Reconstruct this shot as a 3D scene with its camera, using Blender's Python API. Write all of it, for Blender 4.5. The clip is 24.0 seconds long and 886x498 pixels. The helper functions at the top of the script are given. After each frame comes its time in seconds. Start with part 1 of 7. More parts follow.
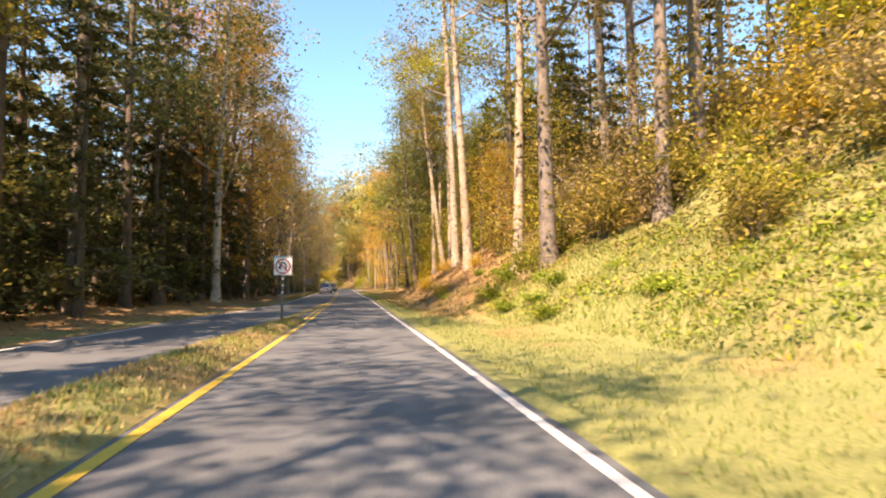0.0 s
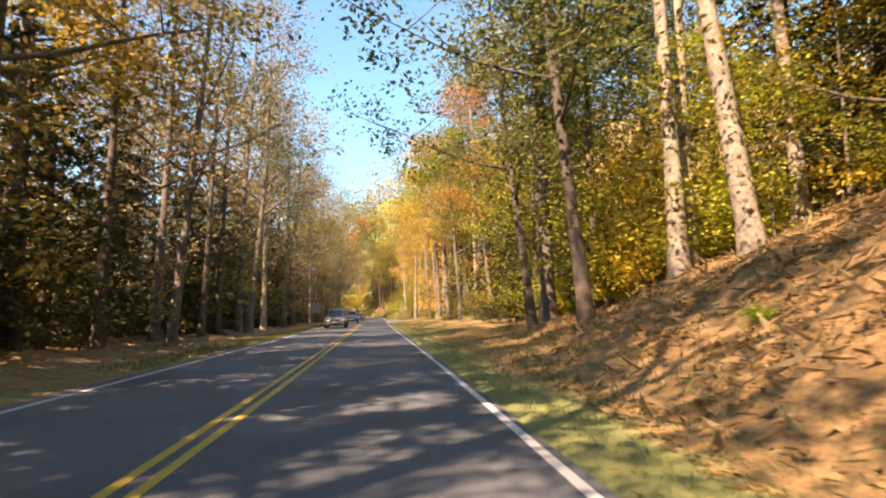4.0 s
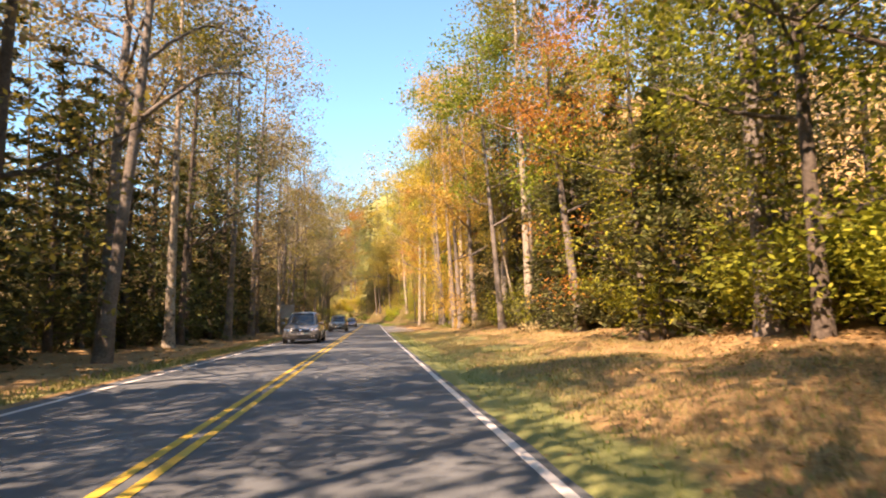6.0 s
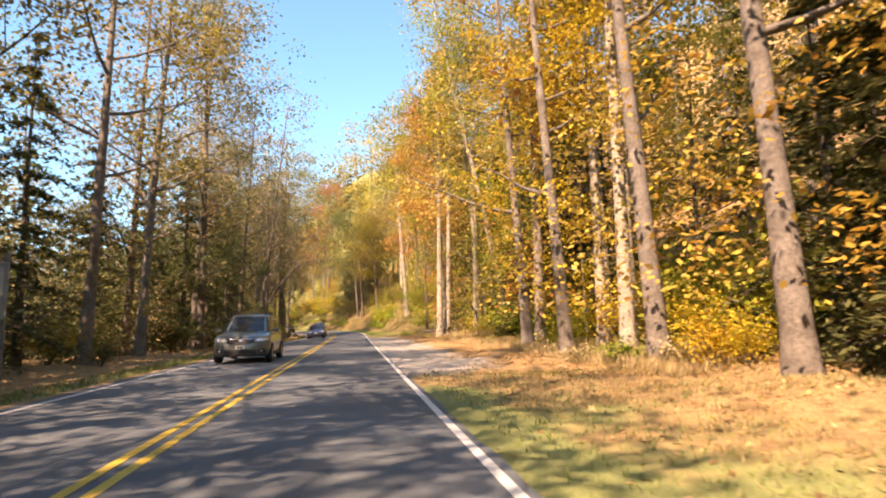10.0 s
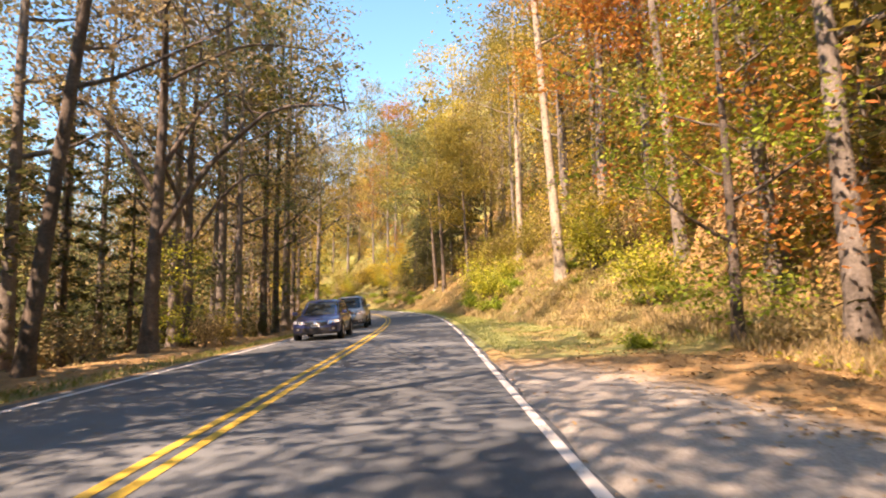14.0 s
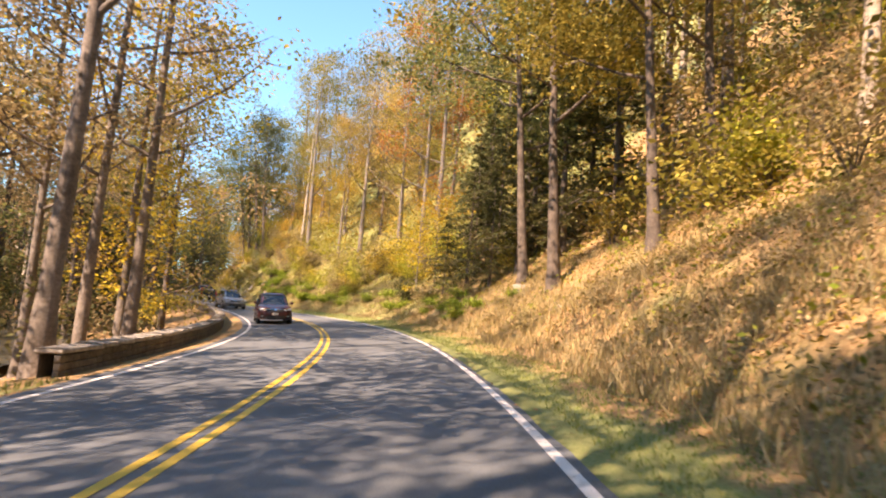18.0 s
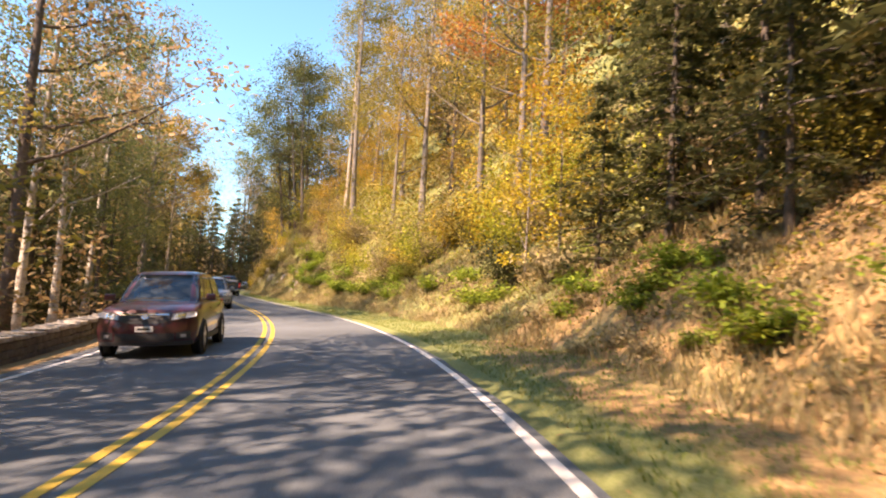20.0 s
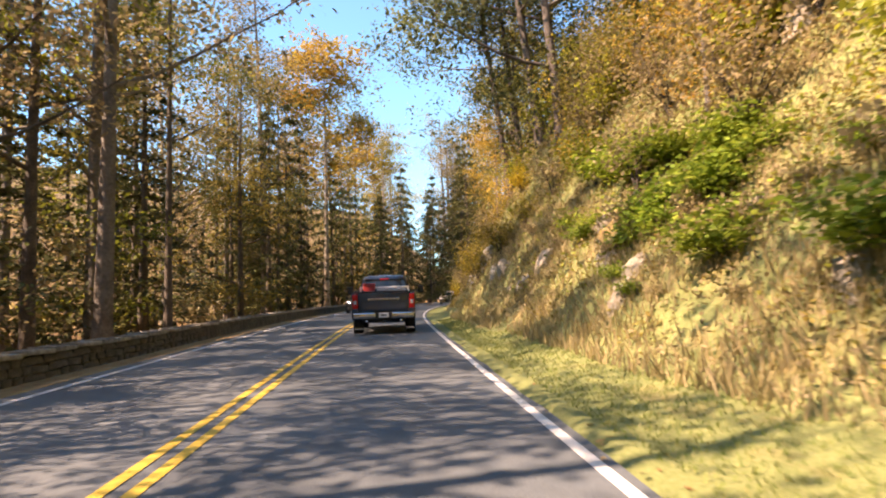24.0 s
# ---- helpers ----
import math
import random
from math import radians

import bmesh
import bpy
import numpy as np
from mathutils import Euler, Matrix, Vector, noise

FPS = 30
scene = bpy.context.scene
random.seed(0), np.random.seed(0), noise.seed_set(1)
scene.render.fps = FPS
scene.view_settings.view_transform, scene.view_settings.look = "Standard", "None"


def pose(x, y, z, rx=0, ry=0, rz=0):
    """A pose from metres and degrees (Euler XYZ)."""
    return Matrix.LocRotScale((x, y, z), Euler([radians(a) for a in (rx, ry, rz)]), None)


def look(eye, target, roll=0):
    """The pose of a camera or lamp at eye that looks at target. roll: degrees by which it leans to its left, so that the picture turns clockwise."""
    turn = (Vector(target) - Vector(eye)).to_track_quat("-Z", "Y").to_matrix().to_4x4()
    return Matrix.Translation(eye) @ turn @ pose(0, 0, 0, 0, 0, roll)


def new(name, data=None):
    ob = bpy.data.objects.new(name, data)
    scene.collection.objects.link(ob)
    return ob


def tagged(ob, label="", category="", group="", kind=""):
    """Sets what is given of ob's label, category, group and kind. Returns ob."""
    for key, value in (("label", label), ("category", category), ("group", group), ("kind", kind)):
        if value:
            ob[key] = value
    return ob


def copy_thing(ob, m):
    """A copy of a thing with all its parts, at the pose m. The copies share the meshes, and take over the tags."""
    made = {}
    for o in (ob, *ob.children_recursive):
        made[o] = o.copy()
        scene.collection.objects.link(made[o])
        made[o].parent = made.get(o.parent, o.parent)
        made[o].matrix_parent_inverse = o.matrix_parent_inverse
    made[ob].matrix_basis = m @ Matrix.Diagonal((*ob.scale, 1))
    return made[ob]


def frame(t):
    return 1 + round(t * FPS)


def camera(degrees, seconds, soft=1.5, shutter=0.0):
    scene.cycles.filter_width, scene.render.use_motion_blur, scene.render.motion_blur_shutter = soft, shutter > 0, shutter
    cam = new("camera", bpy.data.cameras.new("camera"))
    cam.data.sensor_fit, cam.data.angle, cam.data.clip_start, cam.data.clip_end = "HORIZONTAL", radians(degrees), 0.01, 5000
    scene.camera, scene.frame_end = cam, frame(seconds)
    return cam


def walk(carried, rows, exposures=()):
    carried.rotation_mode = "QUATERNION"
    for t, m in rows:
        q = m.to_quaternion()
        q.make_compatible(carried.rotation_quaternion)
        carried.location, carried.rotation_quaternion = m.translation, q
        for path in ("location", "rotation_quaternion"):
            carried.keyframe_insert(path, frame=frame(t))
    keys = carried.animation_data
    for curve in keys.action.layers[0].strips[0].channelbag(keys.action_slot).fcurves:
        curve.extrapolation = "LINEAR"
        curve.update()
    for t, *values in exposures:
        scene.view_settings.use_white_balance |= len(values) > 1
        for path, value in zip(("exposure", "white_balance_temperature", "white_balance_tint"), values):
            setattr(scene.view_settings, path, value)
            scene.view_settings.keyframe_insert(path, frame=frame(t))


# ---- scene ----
# ---------------------------------------------------------------- road line
SPEED = 11.3          # metres a second
EYE = 1.25            # height of the lens over the road
LANE = 2.0            # the lens stands this far right of the centre line
GRADE = 1.2           # degrees, uphill
HEAD = [(-80, 0), (0, 0.2), (12, 0.7), (25, 0.7), (36, 0.2), (50, 0.6), (65, 1.4), (110, 1.3), (130, 1.0), (166, 1.0),
        (177, 1.1), (188, 2.4), (200, 4.3), (210, 7.6), (220, 11.8), (234, 19.9), (245, 27), (257, 33.7), (268, 35.9), (279, 35.7),
        (300, 35), (330, 26), (370, 6), (430, -10)]
BANK = [(-80, 0), (145, 0), (165, 1), (180, 2.5), (198, 4.5), (220, 4), (237, 4), (249, 2.5), (260, 1), (272, 0), (430, 0)]
S0, S1 = -80.0, 430.0
_s = np.arange(S0, S1 + 0.5, 1.0)


def smooth(keys, n=9, times=3):
    v = np.interp(_s, [k[0] for k in keys], [k[1] for k in keys])
    for _ in range(times):
        v = np.convolve(np.pad(v, n // 2, mode="edge"), np.ones(n) / n, "valid")
    return v


_head = np.radians(smooth(HEAD))
_bank = np.tan(np.radians(smooth(BANK)))
_cx = np.concatenate([[0], np.cumsum(-np.sin((_head[1:] + _head[:-1]) / 2))])
_cy = np.concatenate([[0], np.cumsum(np.cos((_head[1:] + _head[:-1]) / 2))])
_i0 = int(-S0)
_cx, _cy = _cx - _cx[_i0] - LANE, _cy - _cy[_i0]
_rise = math.tan(radians(GRADE))


def line(s):
    """Centre line: x, y, z, heading, cross slope."""
    s = np.asarray(s, float)
    return (np.interp(s, _s, _cx), np.interp(s, _s, _cy), s * _rise, np.interp(s, _s, _head), np.interp(s, _s, _bank))


def plan(s, d):
    """World x, y of a place d metres right of the centre line at s."""
    x, y, z, h, b = line(s)
    return x + np.cos(h) * d, y + np.sin(h) * d


def road_z(s, d):
    x, y, z, h, b = line(s)
    return z + b * np.asarray(d, float)


cam = camera(70.8, 24.0, 2.05, 0.14)
ROWS = [
    (0.0, -7.83, 4.49, 0.60, -0.41),
    (0.5, -8.98, 4.28, 0.80, -0.42),
    (1.0, -10.04, 4.28, 1.30, -0.42),
    (1.5, -10.11, 4.63, 1.90, -0.32),
    (2.0, -9.48, 5.19, 2.10, -0.22),
    (2.5, -7.96, 5.72, 1.90, -0.18),
    (3.0, -6.05, 6.25, 1.50, -0.14),
    (3.5, -5.20, 6.88, 0.90, -0.14),
    (5.5, -4.24, 7.24, 1.00, -0.12),
    (6.0, -5.21, 7.55, 0.90, -0.12),
    (6.5, -5.57, 8.17, 0.17, -0.09),
    (7.0, -5.85, 8.99, -0.67, -0.05),
    (7.5, -6.28, 9.42, -1.00, 0.00),
    (8.0, -6.46, 9.45, -0.96, 0.06),
    (8.5, -6.87, 9.21, -0.33, 0.05),
    (9.0, -7.37, 8.86, 0.42, 0.04),
    (9.5, -7.41, 8.39, 0.73, 0.05),
    (11.5, -4.82, 7.24, 2.50, 0.11),
    (12.0, -3.07, 6.94, 1.78, 0.12),
    (12.5, -1.18, 6.61, 1.24, 0.13),
    (13.0, 0.01, 6.44, 0.79, 0.14),
    (13.5, 0.23, 6.09, 0.54, 0.17),
    (14.0, -0.04, 6.03, 0.36, 0.20),
    (14.5, -0.16, 6.13, 0.18, 0.29),
    (15.0, -0.41, 6.22, -0.18, 0.38),
    (15.5, -0.59, 6.43, -0.77, 0.34),
    (16.0, -0.40, 6.65, -1.61, 0.30),
    (16.5, 0.39, 6.73, -2.71, 0.18),
    (17.0, 1.79, 6.93, -3.68, 0.06),
    (17.5, 3.37, 7.06, -4.38, 0.06),
    (19.5, 8.96, 4.93, -3.00, 0.03),
    (20.0, 11.62, 5.37, -3.27, 0.02),
    (20.5, 14.36, 5.37, -3.44, -0.06),
    (21.0, 17.00, 5.16, -3.50, -0.13),
    (21.5, 19.57, 5.00, -3.04, -0.17),
    (22.0, 22.14, 4.94, -2.38, -0.21),
    (22.5, 24.52, 5.06, -1.30, -0.18),
    (23.0, 26.99, 5.17, -0.21, -0.15),
    (23.5, 29.29, 5.24, 0.89, -0.16),
    (24.0, 30.97, 5.25, 1.82, -0.17),
]


def lens_pose(t, yaw, pitch, roll, aside):
    s = SPEED * t
    x, y = plan(s, LANE + aside)
    return pose(float(x), float(y), float(road_z(s, LANE + aside)) + EYE, 90 + pitch, roll, yaw)


walk(cam, [(r[0], lens_pose(*r)) for r in ROWS], [
    (0.0, 1.62, 9600, 36), (1.5, 1.58, 9500, 36), (3.0, 1.70, 9500, 36), (9.0, 1.66, 9600, 36), (13.0, 1.80, 9300, 36), (15.0, 1.70, 9200, 36),
    (16.0, 1.66, 9100, 36), (17.0, 1.78, 9000, 36), (20.0, 1.74, 8900, 36), (21.0, 1.79, 8900, 36), (22.5, 1.70, 8900, 36), (24.0, 1.74, 9000, 36)])

# ---------------------------------------------------------------- light
SUN_FROM = 138.0      # degrees from straight ahead towards the left
SUN_UP = 45.0
world = bpy.data.worlds.new("sky")
scene.world = world
world.use_nodes = True
wn = world.node_tree
sky = wn.nodes.new("ShaderNodeTexSky")
sky.sky_type, sky.sun_disc = "NISHITA", False
sky.sun_elevation, sky.sun_rotation = radians(SUN_UP), radians(-SUN_FROM)
sky.air_density, sky.dust_density, sky.ozone_density = 1.0, 0.0, 3.0
clear = wn.nodes.new("ShaderNodeMix")      # crisp autumn air: a clearer, more cyan blue
clear.data_type, clear.blend_type = "RGBA", "MULTIPLY"
clear.inputs[0].default_value, clear.inputs[7].default_value = 1.0, (0.42, 0.90, 1.0, 1)
wn.links.new(sky.outputs[0], clear.inputs[6])
wn.links.new(clear.outputs[2], wn.nodes["Background"].inputs[0])
wn.nodes["Background"].inputs[1].default_value = 0.15
sun = new("sun", bpy.data.lights.new("sun", "SUN"))
sun.data.energy, sun.data.angle, sun.data.color = 5.0, radians(0.53), (1.0, 0.91, 0.77)
_to = Vector((-math.sin(radians(SUN_FROM)) * math.cos(radians(SUN_UP)), math.cos(radians(SUN_FROM)) * math.cos(radians(SUN_UP)),
              math.sin(radians(SUN_UP))))
sun.matrix_world = look((0, 0, 60) , Vector((0, 0, 60)) - _to)

# ---------------------------------------------------------------- materials


def mat(name):
    m = bpy.data.materials.new(name)
    m.use_nodes = True
    nt = m.node_tree
    b = nt.nodes["Principled BSDF"]
    return m, nt, b


def ramp(nt, fac, stops):
    r = nt.nodes.new("ShaderNodeValToRGB")
    el = r.color_ramp.elements
    while len(el) < len(stops):
        el.new(0.5)
    for e, (p, c) in zip(el, stops):
        e.position, e.color = p, (*c, 1)
    if fac is not None:
        nt.links.new(fac, r.inputs[0])
    return r.outputs[0]


def noise_tex(nt, scale, detail=5, rough=0.6, coords="Object"):
    t = nt.nodes.new("ShaderNodeTexCoord")
    n = nt.nodes.new("ShaderNodeTexNoise")
    n.inputs["Scale"].default_value, n.inputs["Detail"].default_value, n.inputs["Roughness"].default_value = scale, detail, rough
    nt.links.new(t.outputs[coords], n.inputs["Vector"])
    return n.outputs["Fac"]


def mix(nt, fac, a, b, how="MIX"):
    m = nt.nodes.new("ShaderNodeMix")
    m.data_type, m.blend_type = "RGBA", how
    for sock, v in ((m.inputs[0], fac), (m.inputs[6], a), (m.inputs[7], b)):
        if isinstance(v, (int, float)):
            sock.default_value = v
        elif isinstance(v, tuple):
            sock.default_value = (*v, 1)
        else:
            nt.links.new(v, sock)
    return m.outputs[2]


def bump(nt, b, height, strength=0.4, dist=0.02):
    n = nt.nodes.new("ShaderNodeBump")
    n.inputs["Strength"].default_value, n.inputs["Distance"].default_value = strength, dist
    nt.links.new(height, n.inputs["Height"])
    nt.links.new(n.outputs[0], b.inputs["Normal"])


def stony(name, dark, lighter, scale, rough=0.9, spots=None, bumps=0.5, bdist=0.02, fine=8.0):
    """A rough matt surface: broad patches and fine grain."""
    m, nt, b = mat(name)
    broad, grain = noise_tex(nt, scale, 4), noise_tex(nt, scale * fine, 6, 0.7)
    c = ramp(nt, broad, [(0.3, dark), (0.7, lighter)])
    g = ramp(nt, grain, [(0.3, (0.55, 0.55, 0.55)), (0.7, (1.25, 1.25, 1.25))])
    c = mix(nt, 0.8, c, g, "MULTIPLY")
    if spots:
        f = ramp(nt, noise_tex(nt, scale * 3, 3), [(spots[1], (0, 0, 0)), (spots[1] + 0.08, (1, 1, 1))])
        c = mix(nt, f, c, spots[0])
    nt.links.new(c, b.inputs["Base Color"])
    b.inputs["Roughness"].default_value = rough
    bump(nt, b, grain, bumps, bdist)
    return m


def leafy(name, tones, through_light=0.4, vary=0.12):
    """Leaves: each its own tone, each tree a little different; light shines through."""
    m, nt, b = mat(name)
    geo, obi = nt.nodes.new("ShaderNodeNewGeometry"), nt.nodes.new("ShaderNodeObjectInfo")
    n = len(tones)
    c = ramp(nt, geo.outputs["Random Per Island"], [(i / max(1, n - 1), t) for i, t in enumerate(tones)])
    hs = nt.nodes.new("ShaderNodeHueSaturation")
    mr = nt.nodes.new("ShaderNodeMapRange")
    mr.inputs["To Min"].default_value, mr.inputs["To Max"].default_value = 0.5 - vary * 0.08, 0.5 + vary * 0.08
    nt.links.new(obi.outputs["Random"], mr.inputs["Value"])
    nt.links.new(mr.outputs[0], hs.inputs["Hue"])
    mv = nt.nodes.new("ShaderNodeMapRange")
    mv.inputs["To Min"].default_value, mv.inputs["To Max"].default_value = 1 - vary * 2, 1 + vary
    mul = nt.nodes.new("ShaderNodeMath")
    mul.operation, mul.inputs[1].default_value = "MULTIPLY", 7.31
    fr = nt.nodes.new("ShaderNodeMath")
    fr.operation = "FRACT"
    nt.links.new(obi.outputs["Random"], mul.inputs[0])
    nt.links.new(mul.outputs[0], fr.inputs[0])
    nt.links.new(fr.outputs[0], mv.inputs["Value"])
    nt.links.new(mv.outputs[0], hs.inputs["Value"])
    nt.links.new(c, hs.inputs["Color"])
    b.inputs["Roughness"].default_value = 0.55
    b.inputs["Specular IOR Level"].default_value = 0.12
    nt.links.new(hs.outputs[0], b.inputs["Base Color"])
    tr = nt.nodes.new("ShaderNodeBsdfTranslucent")
    nt.links.new(hs.outputs[0], tr.inputs["Color"])
    ms = nt.nodes.new("ShaderNodeMixShader")
    ms.inputs[0].default_value = through_light
    nt.links.new(b.outputs[0], ms.inputs[1])
    nt.links.new(tr.outputs[0], ms.inputs[2])
    nt.links.new(ms.outputs[0], nt.nodes["Material Output"].inputs["Surface"])
    return m


LEAF = {
    "gold": leafy("gold_leaves", [(0.38, 0.24, 0.035), (0.54, 0.37, 0.045), (0.66, 0.50, 0.06), (0.48, 0.38, 0.06)]),
    "lime": leafy("yellow_green_leaves", [(0.16, 0.19, 0.03), (0.26, 0.29, 0.04), (0.40, 0.41, 0.055), (0.50, 0.45, 0.07)]),
    "olive": leafy("olive_leaves", [(0.13, 0.12, 0.032), (0.22, 0.195, 0.045), (0.33, 0.275, 0.06), (0.40, 0.31, 0.075)]),
    "tan": leafy("tan_leaves", [(0.18, 0.14, 0.08), (0.29, 0.23, 0.125), (0.42, 0.335, 0.18), (0.36, 0.30, 0.13)]),
    "orange": leafy("orange_leaves", [(0.36, 0.20, 0.045), (0.50, 0.30, 0.06), (0.60, 0.41, 0.08), (0.46, 0.33, 0.07)]),
    "red": leafy("red_leaves", [(0.40, 0.14, 0.05), (0.52, 0.22, 0.06), (0.58, 0.31, 0.075)]),
    "green": leafy("green_leaves", [(0.12, 0.14, 0.025), (0.20, 0.22, 0.035), (0.30, 0.32, 0.045), (0.40, 0.38, 0.055)]),
    "dark": leafy("dark_needles", [(0.05, 0.06, 0.026), (0.085, 0.095, 0.038), (0.12, 0.13, 0.05), (0.17, 0.16, 0.065)], 0.3),
    "russet": leafy("russet_leaves", [(0.24, 0.165, 0.09), (0.36, 0.25, 0.125), (0.48, 0.345, 0.17), (0.44, 0.34, 0.13)]),
    "peach": leafy("peach_gold_leaves", [(0.46, 0.29, 0.09), (0.58, 0.39, 0.11), (0.68, 0.50, 0.15), (0.56, 0.44, 0.09)]),
    "dusky": leafy("dusky_green_leaves", [(0.08, 0.105, 0.045), (0.13, 0.16, 0.06), (0.20, 0.235, 0.085), (0.29, 0.285, 0.095)]),
    "fresh": leafy("fresh_green_leaves", [(0.12, 0.18, 0.03), (0.19, 0.28, 0.04), (0.28, 0.38, 0.055), (0.38, 0.43, 0.065)]),
    "straw": leafy("dry_stalks", [(0.22, 0.178, 0.095), (0.33, 0.262, 0.138), (0.45, 0.355, 0.19), (0.35, 0.295, 0.125)], 0.3),
    "litter": leafy("fallen_leaves", [(0.13, 0.078, 0.038), (0.29, 0.175, 0.075), (0.44, 0.285, 0.115), (0.57, 0.405, 0.19)], 0.15),
    "grass": leafy("verge_grass", [(0.11, 0.155, 0.036), (0.18, 0.235, 0.055), (0.275, 0.295, 0.10), (0.38, 0.35, 0.16)], 0.3),
}
BARK = {
    "grey": stony("grey_bark", (0.10, 0.085, 0.07), (0.24, 0.21, 0.18), 1.6, bumps=0.9, bdist=0.05),
    "brown": stony("brown_bark", (0.06, 0.048, 0.038), (0.16, 0.13, 0.105), 2.0, bumps=0.9, bdist=0.05),
    "pale": stony("pale_bark", (0.22, 0.185, 0.14), (0.42, 0.36, 0.28), 1.2, spots=((0.09, 0.075, 0.06), 0.56), bumps=0.7, bdist=0.03),
}
BARK["white"] = stony("white_bark", (0.30, 0.27, 0.23), (0.58, 0.54, 0.47), 0.9, spots=((0.13, 0.115, 0.09), 0.55), bumps=0.6, bdist=0.03)
ASPHALT = stony("asphalt", (0.076, 0.090, 0.098), (0.140, 0.163, 0.176), 0.35, 0.85, bumps=0.35, bdist=0.01, fine=160)
ROCK = stony("weathered_rock", (0.23, 0.20, 0.15), (0.52, 0.46, 0.36), 1.5, 0.9, bumps=0.8, bdist=0.08)


def worn_paint(name, colour):
    m, nt, b = mat(name)
    wear = noise_tex(nt, 9, 8, 0.75)
    f = ramp(nt, wear, [(0.31, (0, 0, 0)), (0.43, (1, 1, 1))])
    c = mix(nt, f, (0.12, 0.115, 0.10), colour)
    nt.links.new(c, b.inputs["Base Color"])
    b.inputs["Roughness"].default_value = 0.7
    bump(nt, b, wear, 0.2, 0.004)
    return m


WHITE_PAINT = worn_paint("white_road_paint", (0.62, 0.61, 0.58))
YELLOW_PAINT = worn_paint("yellow_road_paint", (0.55, 0.37, 0.05))


def ground_material():
    m, nt, b = mat("forest_floor")
    at_g, at_s = nt.nodes.new("ShaderNodeAttribute"), nt.nodes.new("ShaderNodeAttribute")
    at_g.attribute_name, at_s.attribute_name = "grass", "stones"
    n1, n2, n3 = noise_tex(nt, 0.5, 5), noise_tex(nt, 15, 6, 0.75), noise_tex(nt, 24, 4, 0.7)
    litter = ramp(nt, n2, [(0.25, (0.165, 0.10, 0.046)), (0.45, (0.30, 0.188, 0.082)), (0.6, (0.42, 0.275, 0.125)), (0.8, (0.53, 0.375, 0.19))])
    litter = mix(nt, 0.85, litter, ramp(nt, noise_tex(nt, 1.7, 6, 0.7), [(0.32, (0.55, 0.50, 0.46)), (0.62, (1.08, 1.06, 1.04))]), "MULTIPLY")
    grass = ramp(nt, n3, [(0.25, (0.10, 0.13, 0.034)), (0.5, (0.195, 0.22, 0.072)), (0.75, (0.29, 0.28, 0.125))])
    stones = ramp(nt, n3, [(0.25, (0.20, 0.19, 0.17)), (0.75, (0.42, 0.40, 0.36))])
    addn = nt.nodes.new("ShaderNodeMath")
    addn.operation = "MULTIPLY_ADD"
    nt.links.new(n1, addn.inputs[0])
    addn.inputs[1].default_value = 1.2
    sub = nt.nodes.new("ShaderNodeMath")
    sub.operation, sub.inputs[1].default_value = "SUBTRACT", 0.6
    nt.links.new(at_g.outputs["Fac"], sub.inputs[0])
    nt.links.new(sub.outputs[0], addn.inputs[2])
    f = ramp(nt, addn.outputs[0], [(0.35, (0, 0, 0)), (0.65, (1, 1, 1))])
    c = mix(nt, f, litter, grass)
    add2 = nt.nodes.new("ShaderNodeMath")
    add2.operation = "MULTIPLY_ADD"
    nt.links.new(n2, add2.inputs[0])
    add2.inputs[1].default_value = 0.8
    sub2 = nt.nodes.new("ShaderNodeMath")
    sub2.operation, sub2.inputs[1].default_value = "SUBTRACT", 0.4
    nt.links.new(at_s.outputs["Fac"], sub2.inputs[0])
    nt.links.new(sub2.outputs[0], add2.inputs[2])
    f2 = ramp(nt, add2.outputs[0], [(0.4, (0, 0, 0)), (0.6, (1, 1, 1))])
    c = mix(nt, f2, c, stones)
    nt.links.new(c, b.inputs["Base Color"])
    b.inputs["Roughness"].default_value = 0.95
    bump(nt, b, n2, 0.8, 0.03)
    return m


GROUND = ground_material()

# ---------------------------------------------------------------- mesh helpers


def mesh_of(name, verts, faces, material=None, soft=True):
    me = bpy.data.meshes.new(name)
    me.from_pydata([tuple(v) for v in verts], [], [tuple(f) for f in faces])
    if material:
        me.materials.append(material)
    if soft:
        me.polygons.foreach_set("use_smooth", [True] * len(me.polygons))
    me.update()
    return me


def quads_mesh(name, v, material):
    """A mesh of loose quads from an array of n x 4 x 3 corners."""
    n = len(v)
    me = bpy.data.meshes.new(name)
    me.vertices.add(n * 4)
    me.vertices.foreach_set("co", np.ascontiguousarray(v, np.float32).ravel())
    me.loops.add(n * 4)
    me.loops.foreach_set("vertex_index", np.arange(n * 4, dtype=np.int32))
    me.polygons.add(n)
    me.polygons.foreach_set("loop_start", np.arange(0, n * 4, 4, dtype=np.int32))
    me.polygons.foreach_set("loop_total", np.full(n, 4, dtype=np.int32))
    me.materials.append(material)
    me.update(calc_edges=True)
    return me


